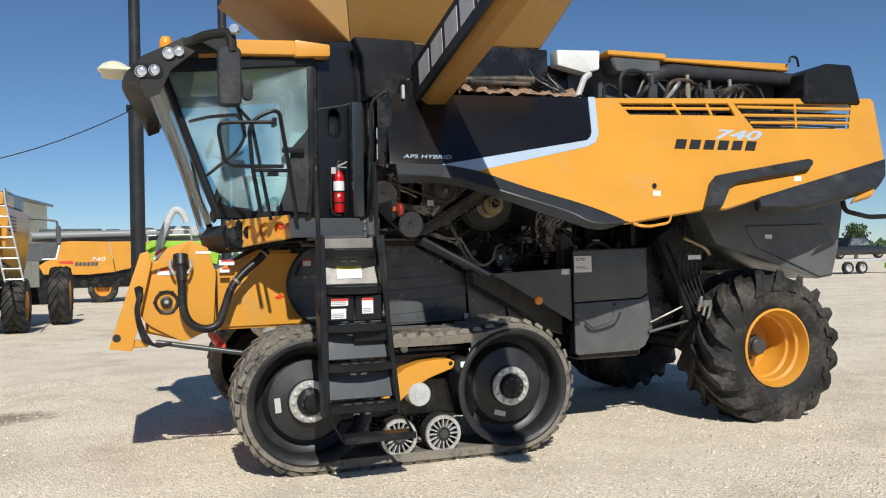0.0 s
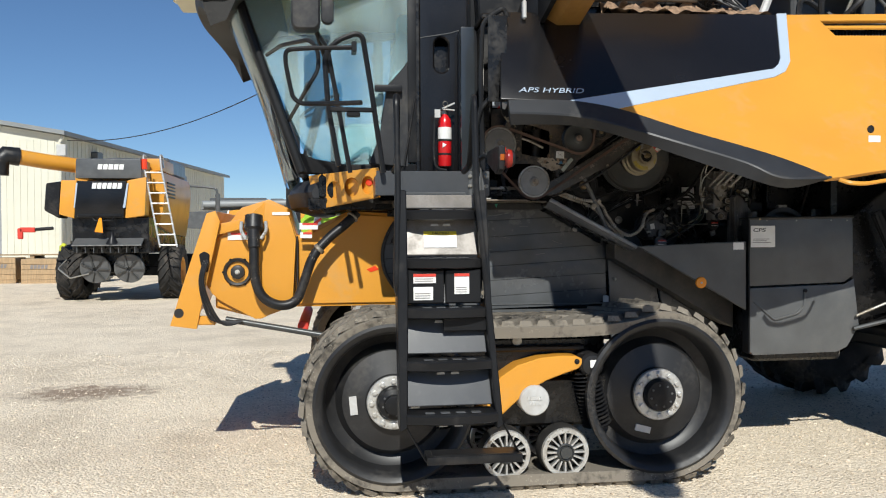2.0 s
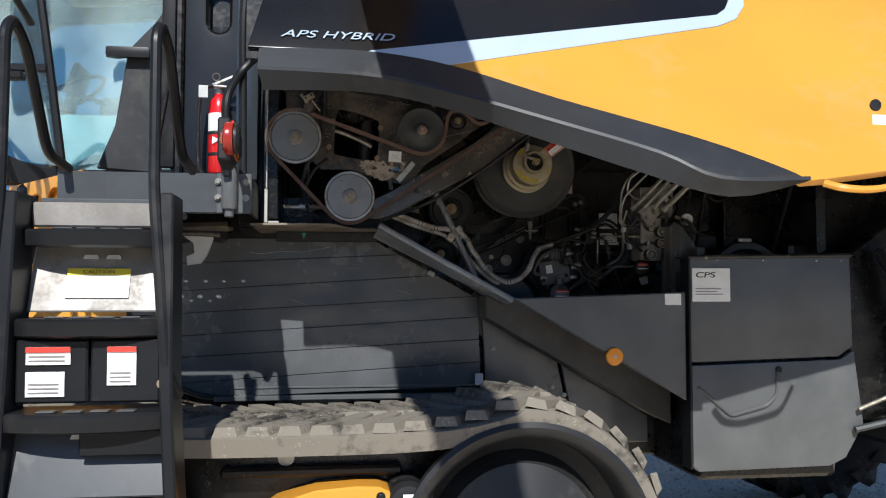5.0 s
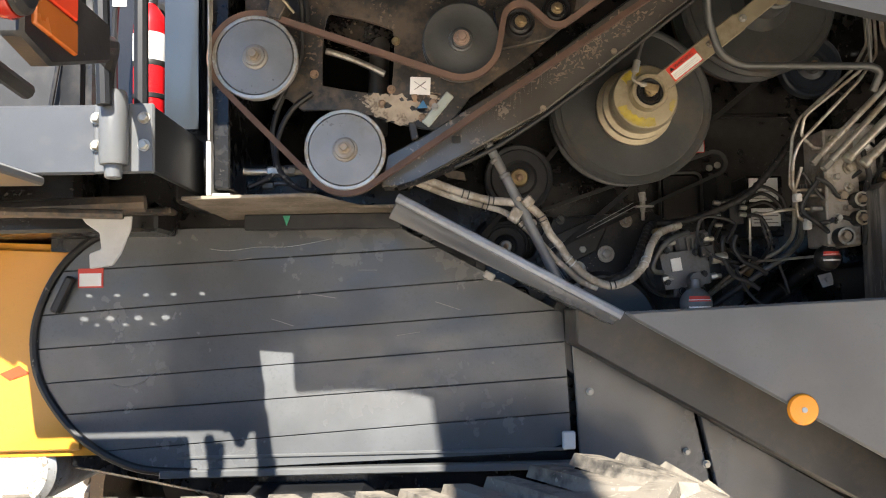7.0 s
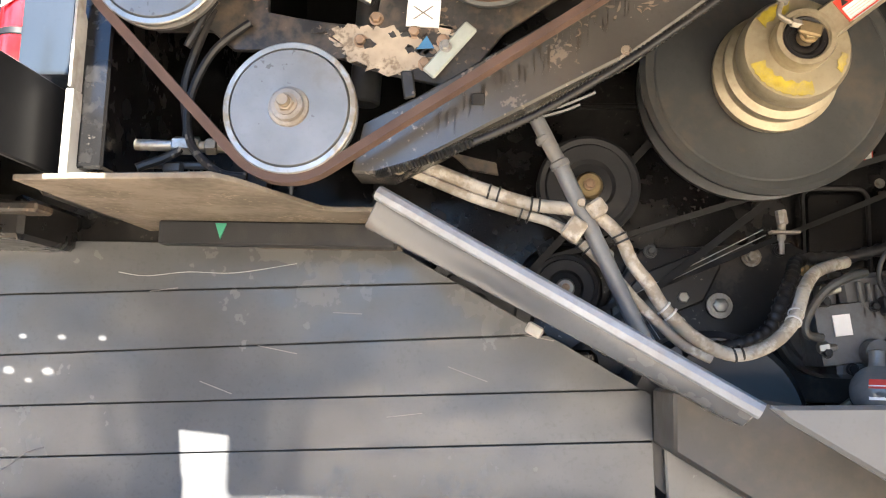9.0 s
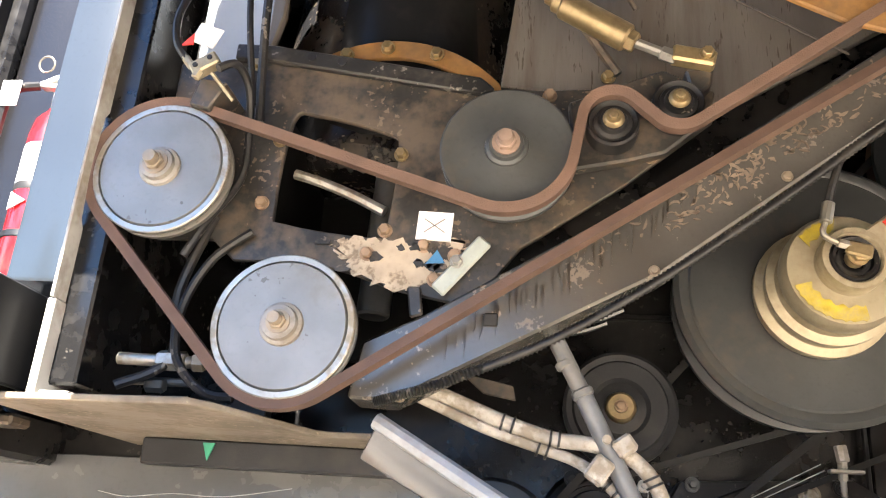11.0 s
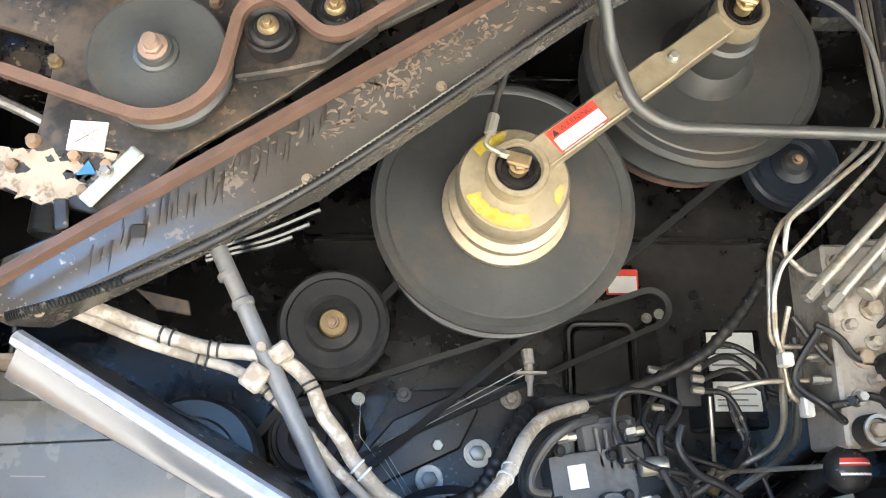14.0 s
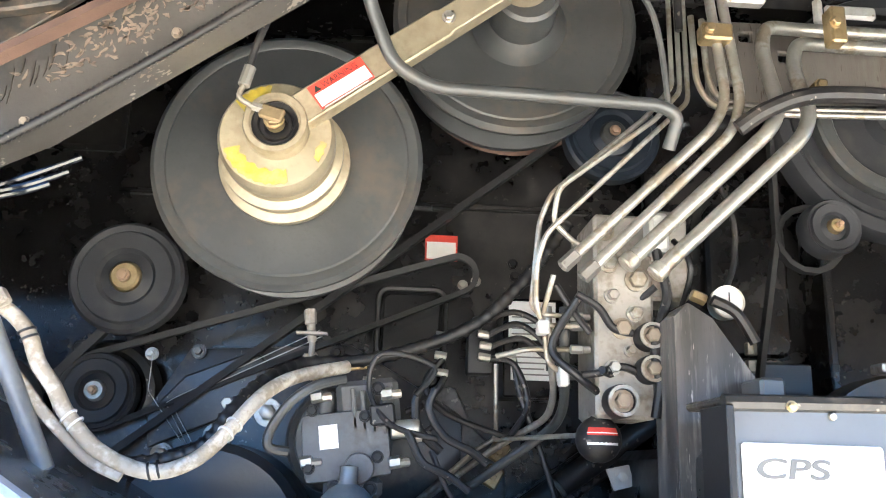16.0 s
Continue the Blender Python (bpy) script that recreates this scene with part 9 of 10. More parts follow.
part("label_corner", slab([(1.612, 2.450), (1.632, 2.474), (1.634, 2.452)], 7.866, 7.869, 0), red_label, dl)

# more hoses round the pump and valves
part("black_hose", hose([(3.023, 8.190, 1.742), (3.014, 8.190, 1.707), (3.041, 8.190, 1.664), (3.086, 8.190, 1.641), (3.114, 8.190, 1.621)], 0.007, 9), hose_black, P)
part("black_hose", hose([(2.979, 8.180, 1.668), (2.985, 8.180, 1.657), (3.007, 8.180, 1.619), (3.047, 8.180, 1.601), (3.084, 8.180, 1.576)], 0.0068, 9), hose_black, P)
part("black_hose", hose([(3.396, 8.130, 1.994), (3.402, 8.130, 1.964), (3.413, 8.130, 1.914), (3.403, 8.130, 1.874), (3.389, 8.130, 1.816), (3.395, 8.130, 1.759), (3.386, 8.130, 1.703)], 0.009, 9), hose_black, P)
part("black_hose", hose([(3.260, 8.150, 1.911), (3.299, 8.150, 1.888), (3.323, 8.150, 1.855), (3.357, 8.150, 1.846)], 0.007, 9), hose_black, P)
part("black_hose", hose([(3.268, 8.150, 1.771), (3.297, 8.150, 1.776), (3.336, 8.150, 1.788), (3.365, 8.150, 1.779)], 0.007, 9), hose_black, P)
part("black_hose", hose([(3.227, 8.160, 1.927), (3.262, 8.160, 1.874), (3.286, 8.160, 1.845)], 0.006, 9), hose_black, P)
part("black_hose", hose([(3.000, 8.220, 1.743), (2.991, 8.220, 1.721), (2.999, 8.220, 1.675), (3.038, 8.220, 1.639)], 0.008, 9), hose_black, P)
# pale boxes put in for the bright, foil-like patch of sky above the bracket
part("pale_fitting", box(3.570, 3.660, 8.19, 8.22, 2.53, 2.565, 0.006), alu, P)
part("pale_fitting", box(3.800, 3.908, 8.225, 8.24, 2.53, 2.56, 0.006), alu, P)
part("pale_fitting", box(3.776, 3.796, 8.225, 8.24, 2.512, 2.572, 0.006), alu, P)
# ---- the yard beyond ----
def far_combine_rear():
    """A second combine seen from behind, standing along y."""
    R = thing("combine_harvester", (-4.9, 25.5, 0), "yellow and black combine harvester seen from behind with a rear ladder", "combine harvester", "combines in the yard")
    Y = 23.2
    part("rear_hood", slab([(-5.62, 2.06), (-4.48, 2.06), (-4.42, 2.95), (-5.55, 2.95)], Y, Y + 0.5, 0.03, 2), black_gloss, R, "gloss black rear hood")
    part("hood_side", slab([(-5.98, 2.15), (-5.63, 2.05), (-5.56, 2.97), (-5.92, 2.97)], Y + 0.03, Y + 0.5, 0.03, 2), yellow, R)
    part("hood_side", slab([(-4.46, 2.05), (-4.0, 2.12), (-3.95, 3.06), (-4.40, 2.97)], Y + 0.03, Y + 0.5, 0.03, 2), yellow, R)
    part("hood_edge", slab([(-6.35, 2.25), (-6.0, 2.05), (-5.94, 2.95), (-6.3, 2.9)], Y + 0.12, Y + 0.8, 0.03), black, R)
    part("silver_strip", flap((-5.63, Y - 0.01, 2.3), (-5.60, Y - 0.01, 2.3), (-5.53, Y - 0.01, 2.9), (-5.57, Y - 0.01, 2.9), 0.01), silver_trim, R)
    part("silver_strip", flap((-4.50, Y - 0.01, 2.3), (-4.44, Y - 0.01, 2.3), (-4.36, Y - 0.01, 2.9), (-4.40, Y - 0.01, 2.9), 0.01), silver_trim, R)
    for i in range(6):
        part("maker_mark", bars(-5.21 + 0.117 * i, Y - 0.001, 2.765, 0.117, 0.14, 1, 0.01, 0.18), white, R)
    part("top_box", slab([(-5.62, 3.02), (-4.08, 3.02), (-4.1, 3.5), (-5.6, 3.5)], Y + 0.1, Y + 1.2, 0.04, 2), charcoal, R)
    for i in range(5):
        part("maker_mark", bars(-5.10 + 0.124 * i, Y + 0.099, 3.235, 0.124, 0.125, 1, 0.01, 0.18), white, R)
    part("hood_lip", join(box(-5.55, -4.5, Y - 0.05, Y + 0.1, 2.08, 2.16, 0.02), tube([(-5.2, Y - 0.03, 2.08), (-5.15, Y - 0.04, 2.0), (-4.75, Y - 0.04, 2.0), (-4.7, Y - 0.03, 2.08)], 0.012)), black, R)
    part("lower_frame", join(box(-5.75, -3.95, Y + 0.25, 28.5, 1.2, 2.1, 0.03), box(-5.6, -4.1, Y + 0.1, Y + 0.4, 1.32, 1.5, 0.02), box(-5.5, -4.2, Y + 0.6, Y + 1.4, 0.7, 1.3, 0.03)), inner_black, R)
    part("chaff_board", flap((-5.65, Y + 0.2, 1.55), (-4.05, Y + 0.2, 1.55), (-4.05, Y - 0.15, 1.38), (-5.65, Y - 0.15, 1.38), 0.03), charcoal, R)
    for k in range(8):
        part("chaff_vane", box(-5.55 + 0.19 * k, -5.53 + 0.19 * k, Y - 0.1, Y + 0.3, 1.22, 1.38, 0.004), charcoal, R)
    for x in (-5.25, -4.45):
        w = part("spreader_disc", lathe([(0.05, -0.02), (0.36, 0.0), (0.37, 0.03), (0, 0.04)], (x, Y + 0.35, 0.82), (0, 1, 0.25), 32), charcoal, R, "dark round straw spreader disc")
        for k in range(7):
            part("spreader_vane", moved(box(0.06, 0.34, -0.06, -0.02, -0.012, 0.012, 0.003), Matrix.Translation((x, Y + 0.35, 0.82)) @ Matrix.Rotation(radians(14), 4, "X") @ Matrix.Rotation(2 * math.pi * k / 7, 4, "Y")), cast_grey, w)
    part("slow_sign", slab([(-5.15, 1.72), (-4.95, 1.70), (-4.98, 2.06), (-5.04, 2.06)], Y - 0.06, Y - 0.03, 0.01), orange_lens, R, "orange red warning sign")
    part("drawbar_cone", lathe([(0.16, 0.0), (0.05, 0.2), (0.04, 0.3), (0, 0.3)], (-4.75, Y - 0.02, 1.42), (0, 0, 1), 18), black, R)
    part("marker_arm", join(rod((-6.1, Y, 1.82), (-6.6, Y, 1.78), 0.04)), black, R)
    part("marker_lamp", join(box(-6.85, -6.5, Y - 0.05, Y + 0.03, 1.72, 1.84, 0.02), box(-6.9, -6.78, Y - 0.05, Y + 0.03, 1.56, 1.82, 0.02)), red_label, R)
    part("beacon", rod((-4.03, Y + 0.2, 3.25), (-4.03, Y + 0.2, 3.5), 0.07), red_lens, R)
    # side facing the open yard
    SX = -3.78
    body = bmesh.new()
    ring = [[body.verts.new((x, y, z)) for x, z in ((SX - 0.1, 1.9 - 0.1 * k), (SX, 2.3), (SX + 0.06, 2.9), (SX, 3.25), (SX - 0.5, 3.35), (-5.9, 3.3), (-5.95, 1.9))] for k, y in ((0, 24.3), (2, 26.0), (3, 28.2))]
    for a, b in zip(ring, ring[1:]):
        for j in range(7):
            body.faces.new((a[j - 1], a[j], b[j], b[j - 1]))
    body.faces.new(ring[0])
    body.faces.new(ring[-1][::-1])
    part("body", soften(body, 0.04, 2, 20), yellow, R)
    for k in range(5):
        part("side_louvre", box(SX + 0.03, SX + 0.075, 24.6, 25.6, 2.62 + 0.09 * k, 2.66 + 0.09 * k, 0.004), black, R)
    part("tank_top", join(box(-5.6, -3.9, 25.8, 28.3, 3.3, 3.75, 0.06), box(-5.5, -4.2, 24.4, 25.8, 3.3, 3.6, 0.05)), charcoal, R)
    part("tank_cover", box(-4.3, -3.85, 24.5, 26.2, 3.3, 3.62, 0.05, 2), yellow, R)
    part("cab_box", box(-5.7, -4.1, 28.3, 29.8, 1.9, 3.55, 0.08, 2), charcoal, R)
    part("mirror", join(box(-3.12, -2.98, 29.0, 29.1, 2.35, 2.95, 0.03), tube([(-4.1, 29.2, 3.2), (-3.4, 29.1, 3.15), (-3.1, 29.05, 3.1), (-3.05, 29.05, 2.9)], 0.035)), charcoal, R)
    lad = part("rear_ladder", join(*[tube([(x, Y - 0.12, 1.35), (x - 0.42, Y + 0.2, 3.3), (x - 0.46, Y + 0.3, 3.62), (x - 0.44, Y + 0.5, 3.6), (x - 0.42, Y + 0.5, 3.3)], 0.024, 0.08) for x in (-3.62, -3.22)]), alu, R, "silver rear ladder with hoop rails")
    for k in range(8):
        s = k / 7.5
        part("rung", rod((-3.62 - 0.42 * s, Y - 0.12 + 0.32 * s, 1.40 + 1.9 * s), (-3.22 - 0.42 * s, Y - 0.12 + 0.32 * s, 1.40 + 1.9 * s), 0.02, 8), alu, lad)
    aug2 = part("unloading_auger", sweep([Vector(p) for p in ((-5.3, 25.0, 3.35), (-6.6, 24.2, 3.50), (-7.25, 23.8, 3.60))], 0.19, 16), yellow, R, "yellow unloading auger with a black spout")
    part("spout", join(sweep([Vector(p) for p in ((-7.1, 23.9, 3.58), (-7.35, 23.75, 3.60), (-7.48, 23.7, 3.45), (-7.5, 23.7, 3.12))], 0.23, 16)), hose_black, aug2)
    for x, y, r, w, ax in ((-6.05, 24.75, 0.72, 0.62, -1), (-3.62, 24.75, 0.72, 0.55, 1), (-2.86, 27.6, 0.86, 0.55, 1), (-6.6, 27.6, 0.86, 0.6, -1)):
        tyre("tyre", R, (x, y, r - 0.02), (ax, 0, 0), r, w, r * 0.5, 16, rubber, yellow, "rim", 0.05)
    part("axle", box(-5.9, -3.7, 24.65, 24.85, 0.6, 0.85, 0.02), black, R)
    part("axle", box(-6.4, -3.0, 27.4, 27.8, 0.6, 1.1, 0.03), black, R)
    part("hose_loop", tube([(-5.9, Y + 0.3, 1.05), (-6.0, Y, 0.85), (-5.7, Y - 0.1, 0.62), (-5.3, Y, 0.72)], 0.018), zinc, R)


def far_combine_side():
    R = thing("combine_harvester", (-2.0, 42.5, 0), "yellow combine harvester parked side-on with a white trim line", "combine harvester", "combines in the yard")
    Y = 42.0
    part("side_panel", slab([(-5.2, 1.75), (-5.0, 1.35), (-3.2, 1.30), (-2.0, 1.40), (-2.25, 2.80), (-3.9, 2.85), (-4.3, 2.80), (-4.45, 2.1), (-4.9, 1.95)], Y, Y + 0.1, 0.02), yellow, R, "yellow side panel")
    part("front_panel", slab([(-1.98, 1.42), (-0.6, 1.7), (1.5, 1.75), (1.5, 2.78), (-2.22, 2.80)], Y + 0.02, Y + 0.1, 0.02), yellow, R)
    part("dark_panel", slab([(-4.47, 2.12), (-4.32, 2.80), (-6.6, 2.75), (-6.6, 2.0), (-4.95, 1.95)], Y + 0.02, Y + 0.1, 0.02), charcoal, R)
    part("white_line", flap((-4.50, Y - 0.02, 2.10), (-4.42, Y - 0.02, 2.10), (-4.25, Y - 0.02, 2.82), (-4.33, Y - 0.02, 2.82), 0.02), white, R)
    part("white_line", box(-5.05, -4.42, Y - 0.02, Y, 2.02, 2.08, 0.004), white, R)
    for i in range(6):
        part("maker_mark", bars(-3.7 + 0.167 * i, Y - 0.01, 1.72, 0.167, 0.16, 1, 0.02), charcoal, R)
    part("model_number", lettering("740", -3.05, Y - 0.01, 1.92, 0.26, 0.6, 0.2, 0.004), white, R)
    part("tail_lamp", slab([(-4.4, 1.86), (-3.75, 1.80), (-3.8, 1.95), (-4.3, 1.95)], Y - 0.02, Y, 0.01), red_label, R)
    part("auger_tube", join(rod((-5.5, Y + 0.4, 3.10), (2.5, Y + 0.4, 3.25), 0.18, 18), box(-5.6, 2.0, Y + 0.5, Y + 2.5, 2.85, 3.3, 0.05)), roof_grey, R)
    part("top_deck", join(box(-5.2, -2.6, Y + 0.4, Y + 2, 3.25, 3.42, 0.02), box(-2.4, -1.8, Y + 0.6, Y + 1.6, 3.2, 3.4, 0.03), box(-0.8, -0.3, Y + 0.5, Y + 1.5, 3.2, 3.45, 0.03)), charcoal, R)
    part("under_body", box(-5.2, 1.5, Y + 0.2, Y + 2.6, 0.7, 2.0, 0.05), inner_black, R)
    for x in (-2.55, 0.6):
        tyre("tyre", R, (x, Y + 0.45, 0.64), (0, -1, 0), 0.66, 0.5, 0.34, 16, rubber, yellow, "rim", 0.04)


def forage_harvester():
    R = thing("forage_harvester", (1.0, 45.5, 0), "lime green forage harvester with a white discharge spout", "forage harvester")
    Y = 45.0
    part("body", slab([(0.42, 1.1), (3.2, 1.1), (3.4, 2.3), (2.6, 2.5), (1.1, 2.52), (0.8, 2.55), (0.55, 2.45), (0.38, 2.0)], Y, Y + 2.2, 0.08, 2), green_paint, R)
    part("fender", slab(arc(1.05, 1.5, 0.95, 10, 150, 10) + arc(1.05, 1.5, 0.8, 150, 10, 10), Y - 0.25, Y + 0.05, 0.02), green_paint, R)
    part("spout", sweep(smooth_path([(0.90, Y - 0.3, 1.5), (0.944, Y - 0.3, 1.73), (1.112, Y - 0.3, 2.56), (1.272, Y - 0.3, 3.03), (1.52, Y - 0.3, 3.56), (1.736, Y - 0.3, 3.72), (2.0, Y - 0.3, 3.51), (2.10, Y - 0.3, 3.22)], 5), 0.14, 12), pale_cap, R)
    for k in range(4):
        part("spout_stripe", moved(box(-0.2, 0.2, -0.02, 0.0, -0.05, 0.05, 0.004), pose(0.93 + 0.03 * k, Y - 0.50, 1.62 + 0.15 * k, 0, -35, 0)), red_label if k % 2 else white, R)
    part("rails", join(tube([(0.6, Y, 2.5), (0.6, Y, 2.9), (2.2, Y, 2.95), (2.3, Y, 2.5)], 0.03), tube([(0.6, Y, 2.72), (2.25, Y, 2.75)], 0.025), box(1.2, 2.6, Y + 0.3, Y + 1.4, 2.7, 3.1, 0.05)), alu, R)
    for x in (1.05, 2.9):
        tyre("tyre", R, (x, Y + 0.2, 0.84), (0, -1, 0), 0.86, 0.5, 0.42, 14, rubber, green_paint, "rim", 0.05)
    R.scale = (1.03, 0.82, 1.06)
    R.location.x, R.location.y = -0.12, 37.50


far_combine_rear()
far_combine_side()
forage_harvester()


pole_paint = mat("dark_pole_paint", (0.022, 0.022, 0.024), 0.5, vary=0.25, scale=2, dirt=(0.06, 0.055, 0.05), dirt_amount=0.2, spec=0.3)


def lamp_post(x, y, h, r0, r1, step):
    R = thing("pole", (x, y, 0), "tall dark steel pole standing in the yard", "pole", "poles in the yard")
    part("lower_tube", lathe([(r0 * 1.5, 0), (r0 * 1.5, 0.05), (r0, 0.06), (r0, step), (r0 * 0.9, step + 0.03)], (x, y, 0), (0, 0, 1), 20), pole_paint, R)
    part("upper_tube", lathe([(r1, step), (r1 * 0.95, h), (0, h)], (x, y, 0), (0, 0, 1), 20), pole_paint, R)
    part("collar", join(lathe([(r0, -0.06), (r0 * 1.12, -0.05), (r0 * 1.12, 0.05), (r0, 0.06)], (x, y, step), (0, 0, 1), 20), box(x - r0 * 1.25, x - r0 * 0.9, y - 0.05, y + 0.05, step - 0.12, step + 0.1, 0.01)), black, R)


lamp_post(-0.76, 30.0, 14.0, 0.235, 0.185, 6.85)
lamp_post(2.05, 30.0, 14.0, 0.17, 0.15, 7.5)
cab_pts = [Vector((-10.7, 39.6, 5.75)).lerp(Vector((-0.95, 30.0, 6.75)), s) + Vector((0, 0, -1.15 * 4 * s * (1 - s) * 0.55)) for s in (k / 24 for k in range(25))]
tagged(part("overhead_cable", sweep(cab_pts, 0.018, 6), hose_black), "thin black overhead cable hanging between pole and shed", "cable")


def shed():
    """A cream metal shed; local x runs along the gable to the left, y along its side."""
    R = thing("metal_shed", (-11.1, 40.0, 0), "cream corrugated metal shed with a grey roof and roller door", "building")
    m = Matrix.Translation((-11.1, 40.0, 0)) @ Matrix.Rotation(radians(-8), 4, "Z")
    H, W, L = 6.0, 18.0, 26.0
    G = slab([(-W, 0), (0, 0), (0, H), (-W / 2, H + 1.5), (-W, H)], 0, 0.2, 0, holes=([(-7.2, 0.02), (-2.6, 0.02), (-2.6, 4.7), (-7.2, 4.7)],))
    part("gable_wall", moved(G, m), wall_cream, R)
    ribs = [box(-W + 0.3 * i, -W + 0.3 * i + 0.05, -0.025, 0.0, 0, H - 0.2, 0) for i in range(60) if not (-7.3 < -W + 0.3 * i < -2.5)]
    for rib in ribs:
        part("wall_rib", moved(rib, m), wall_cream, R)
    part("side_wall", moved(box(-0.2, 0.0, 0.2, L, 0, H, 0.0), m), wall_cream, R)
    part("side_ribs", moved(join(*[box(0.0, 0.025, 0.4 * i, 0.4 * i + 0.05, 0, H - 0.1, 0) for i in range(1, 64)]), m), wall_cream, R)
    rf = bmesh.new()
    v = [rf.verts.new(p) for p in ((0.35, -0.4, H - 0.02), (-W / 2, -0.4, H + 1.58), (-W / 2, L + 0.3, H + 1.58), (0.35, L + 0.3, H - 0.02), (0.35, -0.4, H + 0.16), (-W / 2, -0.4, H + 1.76), (-W / 2, L + 0.3, H + 1.76), (0.35, L + 0.3, H + 0.16), (-W - 0.35, -0.4, H - 0.02), (-W - 0.35, L + 0.3, H - 0.02), (-W - 0.35, -0.4, H + 0.16), (-W - 0.35, L + 0.3, H + 0.16))]
    for q in ((0, 1, 2, 3), (4, 7, 6, 5), (0, 3, 7, 4), (0, 4, 5, 1), (3, 2, 6, 7), (1, 8, 9, 2), (5, 6, 11, 10), (8, 10, 11, 9), (1, 5, 10, 8), (2, 9, 11, 6)):
        rf.faces.new([v[i] for i in q])
    part("roof", moved(rf, m), roof_grey, R, "grey metal roof")
    dr = part("roller_door", moved(box(-7.2, -2.6, 0.05, 0.12, 0, 4.7, 0), m), door_grey, R, "grey roller door")
    part("door_slats", moved(join(*[box(-7.2, -2.6, 0.03, 0.05, 0.3 * i, 0.3 * i + 0.27, 0.004) for i in range(15)]), m), door_grey, dr)
    part("door_window", moved(box(-4.3, -3.0, 0.015, 0.03, 1.0, 1.35, 0.02), m), black_gloss, dr)
    part("down_pipe", moved(join(tube([(0.02, -0.12, 0), (0.02, -0.12, H - 0.3), (0.2, -0.1, H - 0.05)], 0.07)), m), wall_cream, R)
    part("wall_lamp", moved(box(-4.0, -3.2, -0.3, 0, 5.05, 5.5, 0.04), m), pale_cap, R)
    part("junction_box", moved(box(-0.1, 0.3, -0.2, 0.0, 5.1, 5.6, 0.03), m), pale_cap, R)
    part("side_lamp", moved(box(0.0, 0.35, 3.0, 3.6, 5.2, 5.6, 0.04), m), charcoal, R)


shed()


def crate(x, y, w, d, h, z0=0.0):
    R = thing("wooden_crate", (x, y, z0), "pale wooden shipping crate on the gravel by the shed", "crate", "crates by the shed")
    part("base", join(*[box(x - w / 2, x + w / 2, y - d / 2 + d * k / 3, y - d / 2 + d * k / 3 + 0.1, z0, z0 + 0.12, 0.004) for k in range(3)]), wood, R)
    for k in range(4):
        part("board", box(x - w / 2, x + w / 2, y - d / 2, y - d / 2 + 0.03, z0 + 0.13 + (h - 0.13) * k / 4, z0 + 0.12 + (h - 0.13) * (k + 1) / 4, 0.004), wood, R)
    part("box_body", box(x - w / 2, x + w / 2, y - d / 2 + 0.035, y + d / 2, z0 + 0.13, z0 + h, 0.01), wood, R)
    part("mark", bars(x - w * 0.25, y - d / 2 - 0.002, z0 + h * 0.6, w * 0.5, h * 0.16, 5, 0.004), print_grey, R)


crate(-9.6, 33.2, 1.2, 1.0, 0.85)
crate(-11.0, 33.4, 1.1, 1.0, 0.9)
crate(-12.4, 33.2, 1.2, 1.0, 1.0)
pl = thing("pallet_stack", (-10.2, 34.6, 0), "stack of pale wooden pallets by the shed", "pallet")
for k in range(7):
    part("deck_board", box(-12.2, -8.6, 34.1 + 0.0, 35.3, 0.14 * k + 0.11, 0.14 * k + 0.14, 0.004), wood, pl)
    for x in (-12.1, -10.4, -8.8):
        part("block", box(x, x + 0.15, 34.15, 35.25, 0.14 * k, 0.14 * k + 0.11, 0.004), wood, pl)
dk = thing("steel_bin", (-8.1, 33.6, 0), "dark grey steel bin beside the crates", "bin")
part("bin_body", box(-8.7, -7.5, 33.2, 34.2, 0.1, 0.95, 0.03), charcoal, dk)
part("bin_feet", join(box(-8.6, -8.5, 33.2, 34.2, 0, 0.1, 0), box(-7.7, -7.6, 33.2, 34.2, 0, 0.1, 0)), charcoal, dk)
jug = thing("plastic_drum", (-9.3, 34.4, 1.0), "small lime yellow plastic drum on the pallets", "drum")
part("drum_body", lathe([(0, 0), (0.13, 0), (0.15, 0.02), (0.15, 0.3), (0.08, 0.36), (0.05, 0.4), (0, 0.4)], (-9.3, 34.4, 0.98), (0, 0, 1), 16), mat("lime_plastic", (0.6, 0.62, 0.05), 0.4, bump=0), jug)


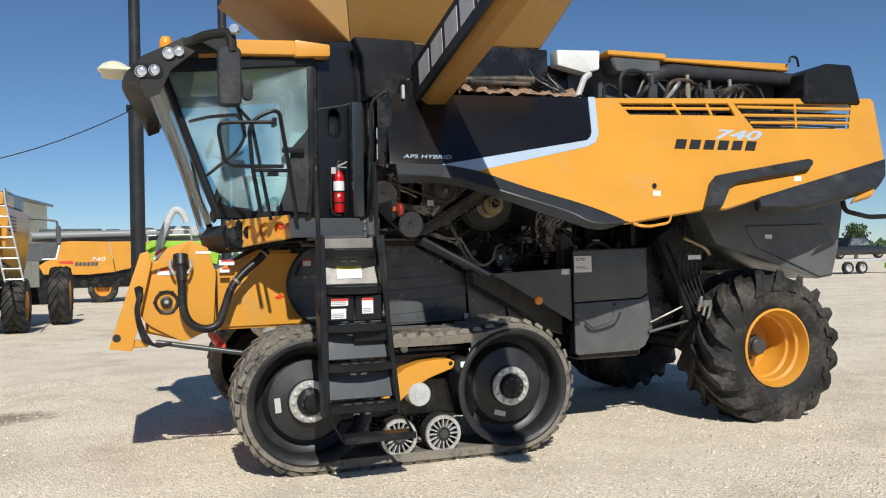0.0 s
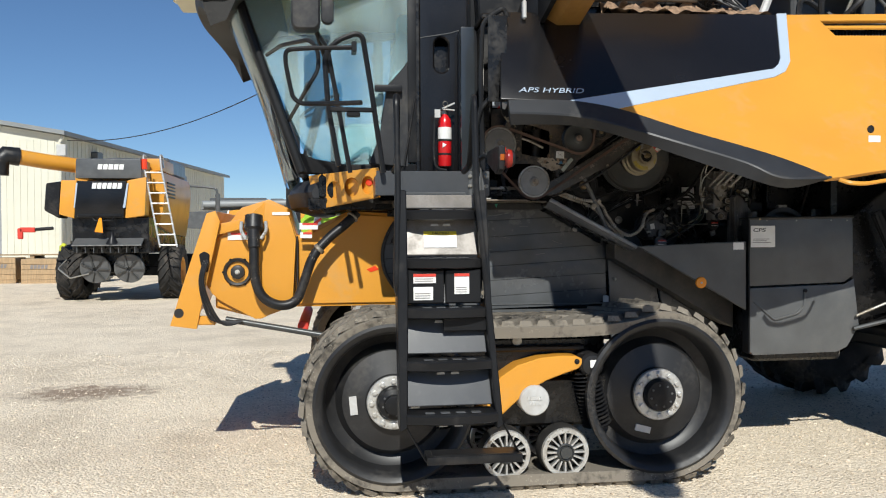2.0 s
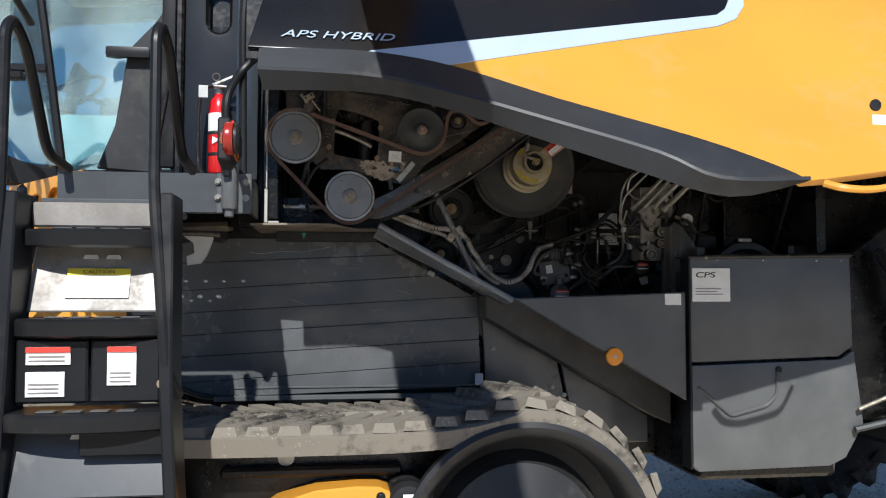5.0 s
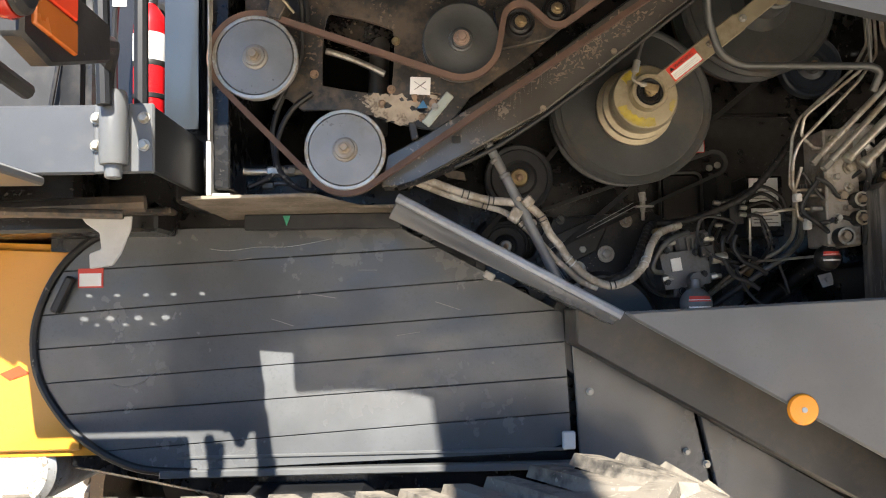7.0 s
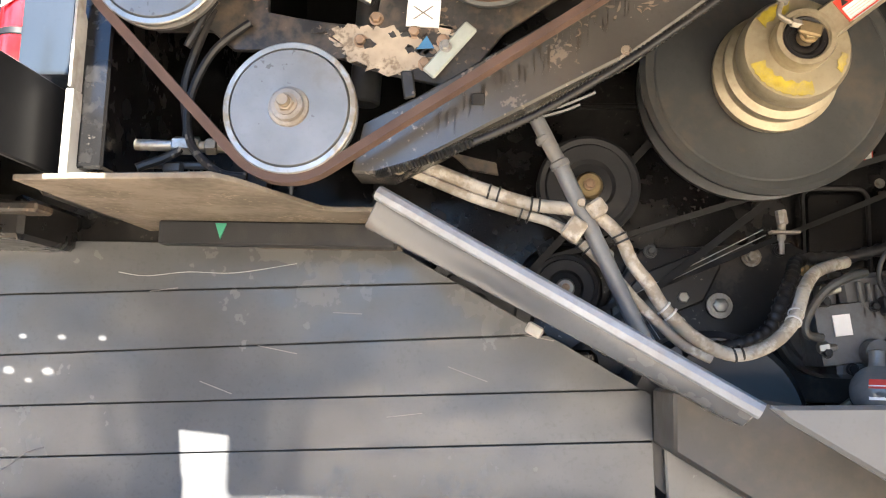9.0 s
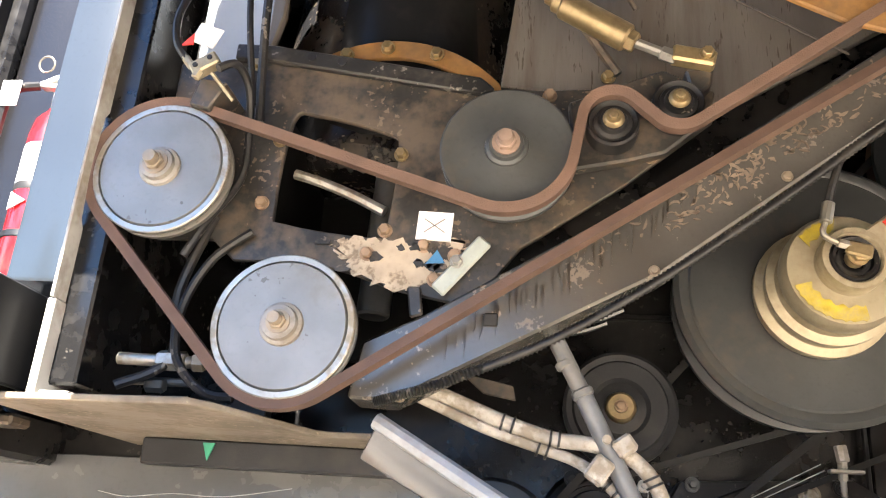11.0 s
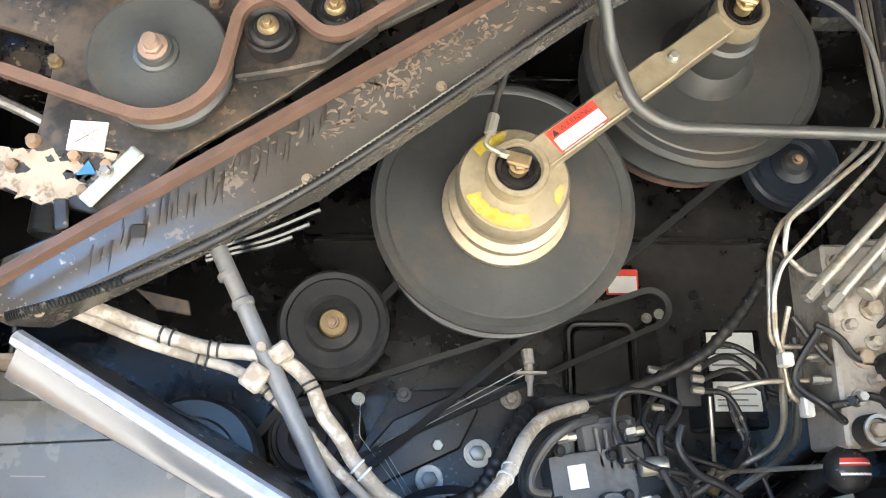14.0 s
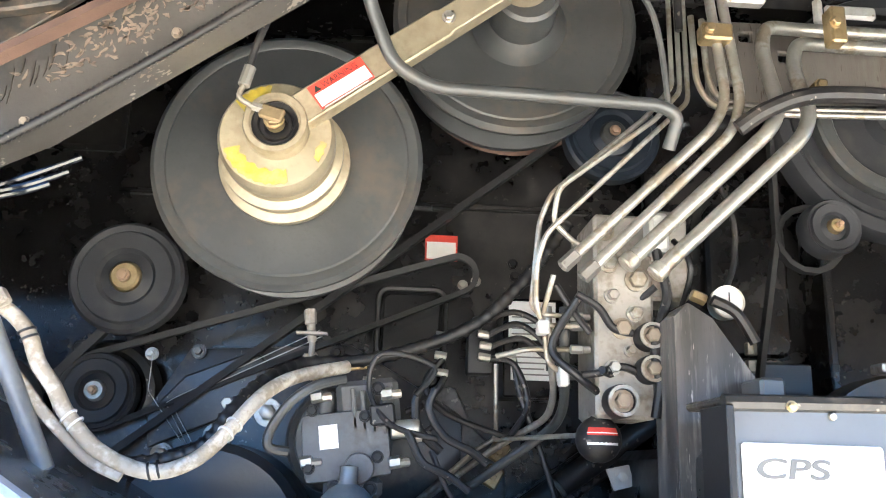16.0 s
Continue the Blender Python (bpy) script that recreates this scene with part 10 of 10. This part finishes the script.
def far_right():
    R = thing("pickup_truck", (46.0, 45.0, 0.9), "dark pickup truck on a trailer far across the yard", "truck")
    x, y, z = 45.2, 45.0, 1.05
    part("body", slab([(x - 2.6, z + 0.25), (x + 2.6, z + 0.25), (x + 2.65, z + 0.75), (x + 1.3, z + 0.82), (x - 2.6, z + 0.85)], y, y + 1.8, 0.08, 2), truck_paint, R)
    part("cabin", slab([(x - 1.0, z + 0.83), (x + 1.35, z + 0.83), (x + 0.7, z + 1.42), (x - 0.7, z + 1.45)], y + 0.1, y + 1.7, 0.06, 2), truck_paint, R)
    part("side_window", slab([(x - 0.8, z + 0.9), (x + 1.0, z + 0.9), (x + 0.6, z + 1.34), (x - 0.62, z + 1.36)], y + 0.08, y + 0.1, 0.01), glass, R)
    for q in (-1.7, 1.7):
        tyre("tyre", R, (x + q, y + 0.15, z + 0.36), (0, -1, 0), 0.38, 0.26, 0.2, 14, rubber, alu, "rim", 0.015)
    T = thing("flat_trailer", (45.5, 44.8, 0), "grey flatbed trailer with a dark truck on it", "trailer")
    part("deck", join(box(x - 4, x + 3.5, y - 0.2, y + 2.2, 0.85, 1.02, 0.02), slab([(x - 4, 0.86), (x - 3.2, 0.86), (x - 3.6, 0.5)], y - 0.1, y + 2, 0.01)), pale_cap, T)
    for q in (-1.2, 0.0):
        tyre("tyre", T, (x + q, y - 0.05, 0.42), (0, -1, 0), 0.43, 0.28, 0.24, 14, rubber, pale_cap, "rim", 0.015)
    part("ramp", box(x - 5.2, x - 4, y, y + 2.0, 0.3, 0.42, 0.01), pale_cap, T)
    Q = thing("loader_attachment", (47.5, 46.0, 0), "lime green and black implement on the yard", "implement")
    part("frame", join(tube([(46.6, 43.6, 0.1), (47.0, 43.6, 1.0), (48.6, 43.6, 1.1), (49.2, 43.6, 0.2)], 0.08), box(46.8, 49.0, 43.8, 44.6, 0.35, 0.75, 0.05)), green_paint, Q)
    part("rollers", join(rod((46.4, 43.7, 0.3), (49.4, 43.7, 0.3), 0.2)), charcoal, Q)

    def tree(x, y, h, seed):
        rt = random.Random(seed)
        E = thing("tree", (x, y, 0), "small green broadleaf tree on the horizon", "tree", "far trees")
        part("trunk", sweep(smooth_path([(x, y, 0), (x + 0.1, y, h * 0.3), (x, y, h * 0.6), (x + 0.15, y, h * 0.85)], 4), 0.15, 8, [0.05 * h * (1 - 0.9 * k / 12) for k in range(13)]), bark, E)
        for k in range(6):
            a = rt.uniform(0, 6.28)
            part("limb", sweep([Vector((x, y, h * 0.4)), Vector((x + math.cos(a) * h * 0.15, y + math.sin(a) * h * 0.15, h * 0.62)), Vector((x + math.cos(a) * h * 0.25, y + math.sin(a) * h * 0.25, h * 0.78))], 0.05, 5, [0.02 * h, 0.012 * h, 0.004 * h]), bark, E)
        V, F = [], []
        for k in range(1300):
            u, t2 = rt.uniform(0, 6.28), rt.uniform(-1, 1)
            rad = h * 0.36 * (rt.random() ** 0.4) * (0.7 + 0.5 * noise.noise((math.cos(u) * 1.5, math.sin(u) * 1.5, t2 * 2 + seed)))
            c = Vector((x + rad * math.cos(u) * math.sqrt(1 - t2 * t2), y + rad * math.sin(u) * math.sqrt(1 - t2 * t2), h * 0.66 + rad * t2))
            s = h * rt.uniform(0.02, 0.045)
            q = Euler((rt.uniform(0, 6), rt.uniform(0, 6), rt.uniform(0, 6))).to_matrix()
            b0 = len(V)
            V += [(c + q @ Vector(p) * s)[:] for p in ((-1, 0, 0), (0, -0.6, 0.2), (1, 0, 0), (0, 0.6, 0.2))]
            F.append((b0, b0 + 1, b0 + 2, b0 + 3))
        me = bpy.data.meshes.new("crown")
        me.from_pydata(V, [], F)
        me.materials.append(foliage)
        o = new("crown", me)
        o.parent, o.matrix_parent_inverse = E, E.matrix_world.inverted()

    tree(96, 95, 6.0, 3)
    tree(120, 108, 5.0, 7)
    # the wooded skyline far off
    V, F = [], []
    rt = random.Random(9)
    for k in range(2600):
        a = radians(rt.uniform(-75, 75))
        dist = rt.uniform(330, 380)
        c = Vector((dist * math.sin(a), dist * math.cos(a), rt.uniform(0, 3.2 + 2.2 * noise.noise((a * 9, 0, 0)))))
        s = rt.uniform(1.2, 3.5)
        b0 = len(V)
        q = Euler((rt.uniform(0, 6), rt.uniform(0, 6), rt.uniform(0, 6))).to_matrix()
        V += [(c + q @ Vector(p) * s)[:] for p in ((-1, 0, 0), (0, -0.8, 0.3), (1, 0, 0), (0, 0.8, 0.3))]
        F.append((b0, b0 + 1, b0 + 2, b0 + 3))
    me = bpy.data.meshes.new("far_woods")
    me.from_pydata(V, [], F)
    me.materials.append(foliage)
    tagged(new("far_woods", me), "low dark green wooded skyline in the distance", "woods", kind="stuff")


far_right()

# an added, unseen dark wall behind the camera, which darkens the reflections
yard = part("wall_yard", box(-45, 50, -34.0, -33.4, -0.3, 6.0, 0), reflection_dark)
tagged(yard, "added long dark wall that darkens reflections", "wall", kind="structure")
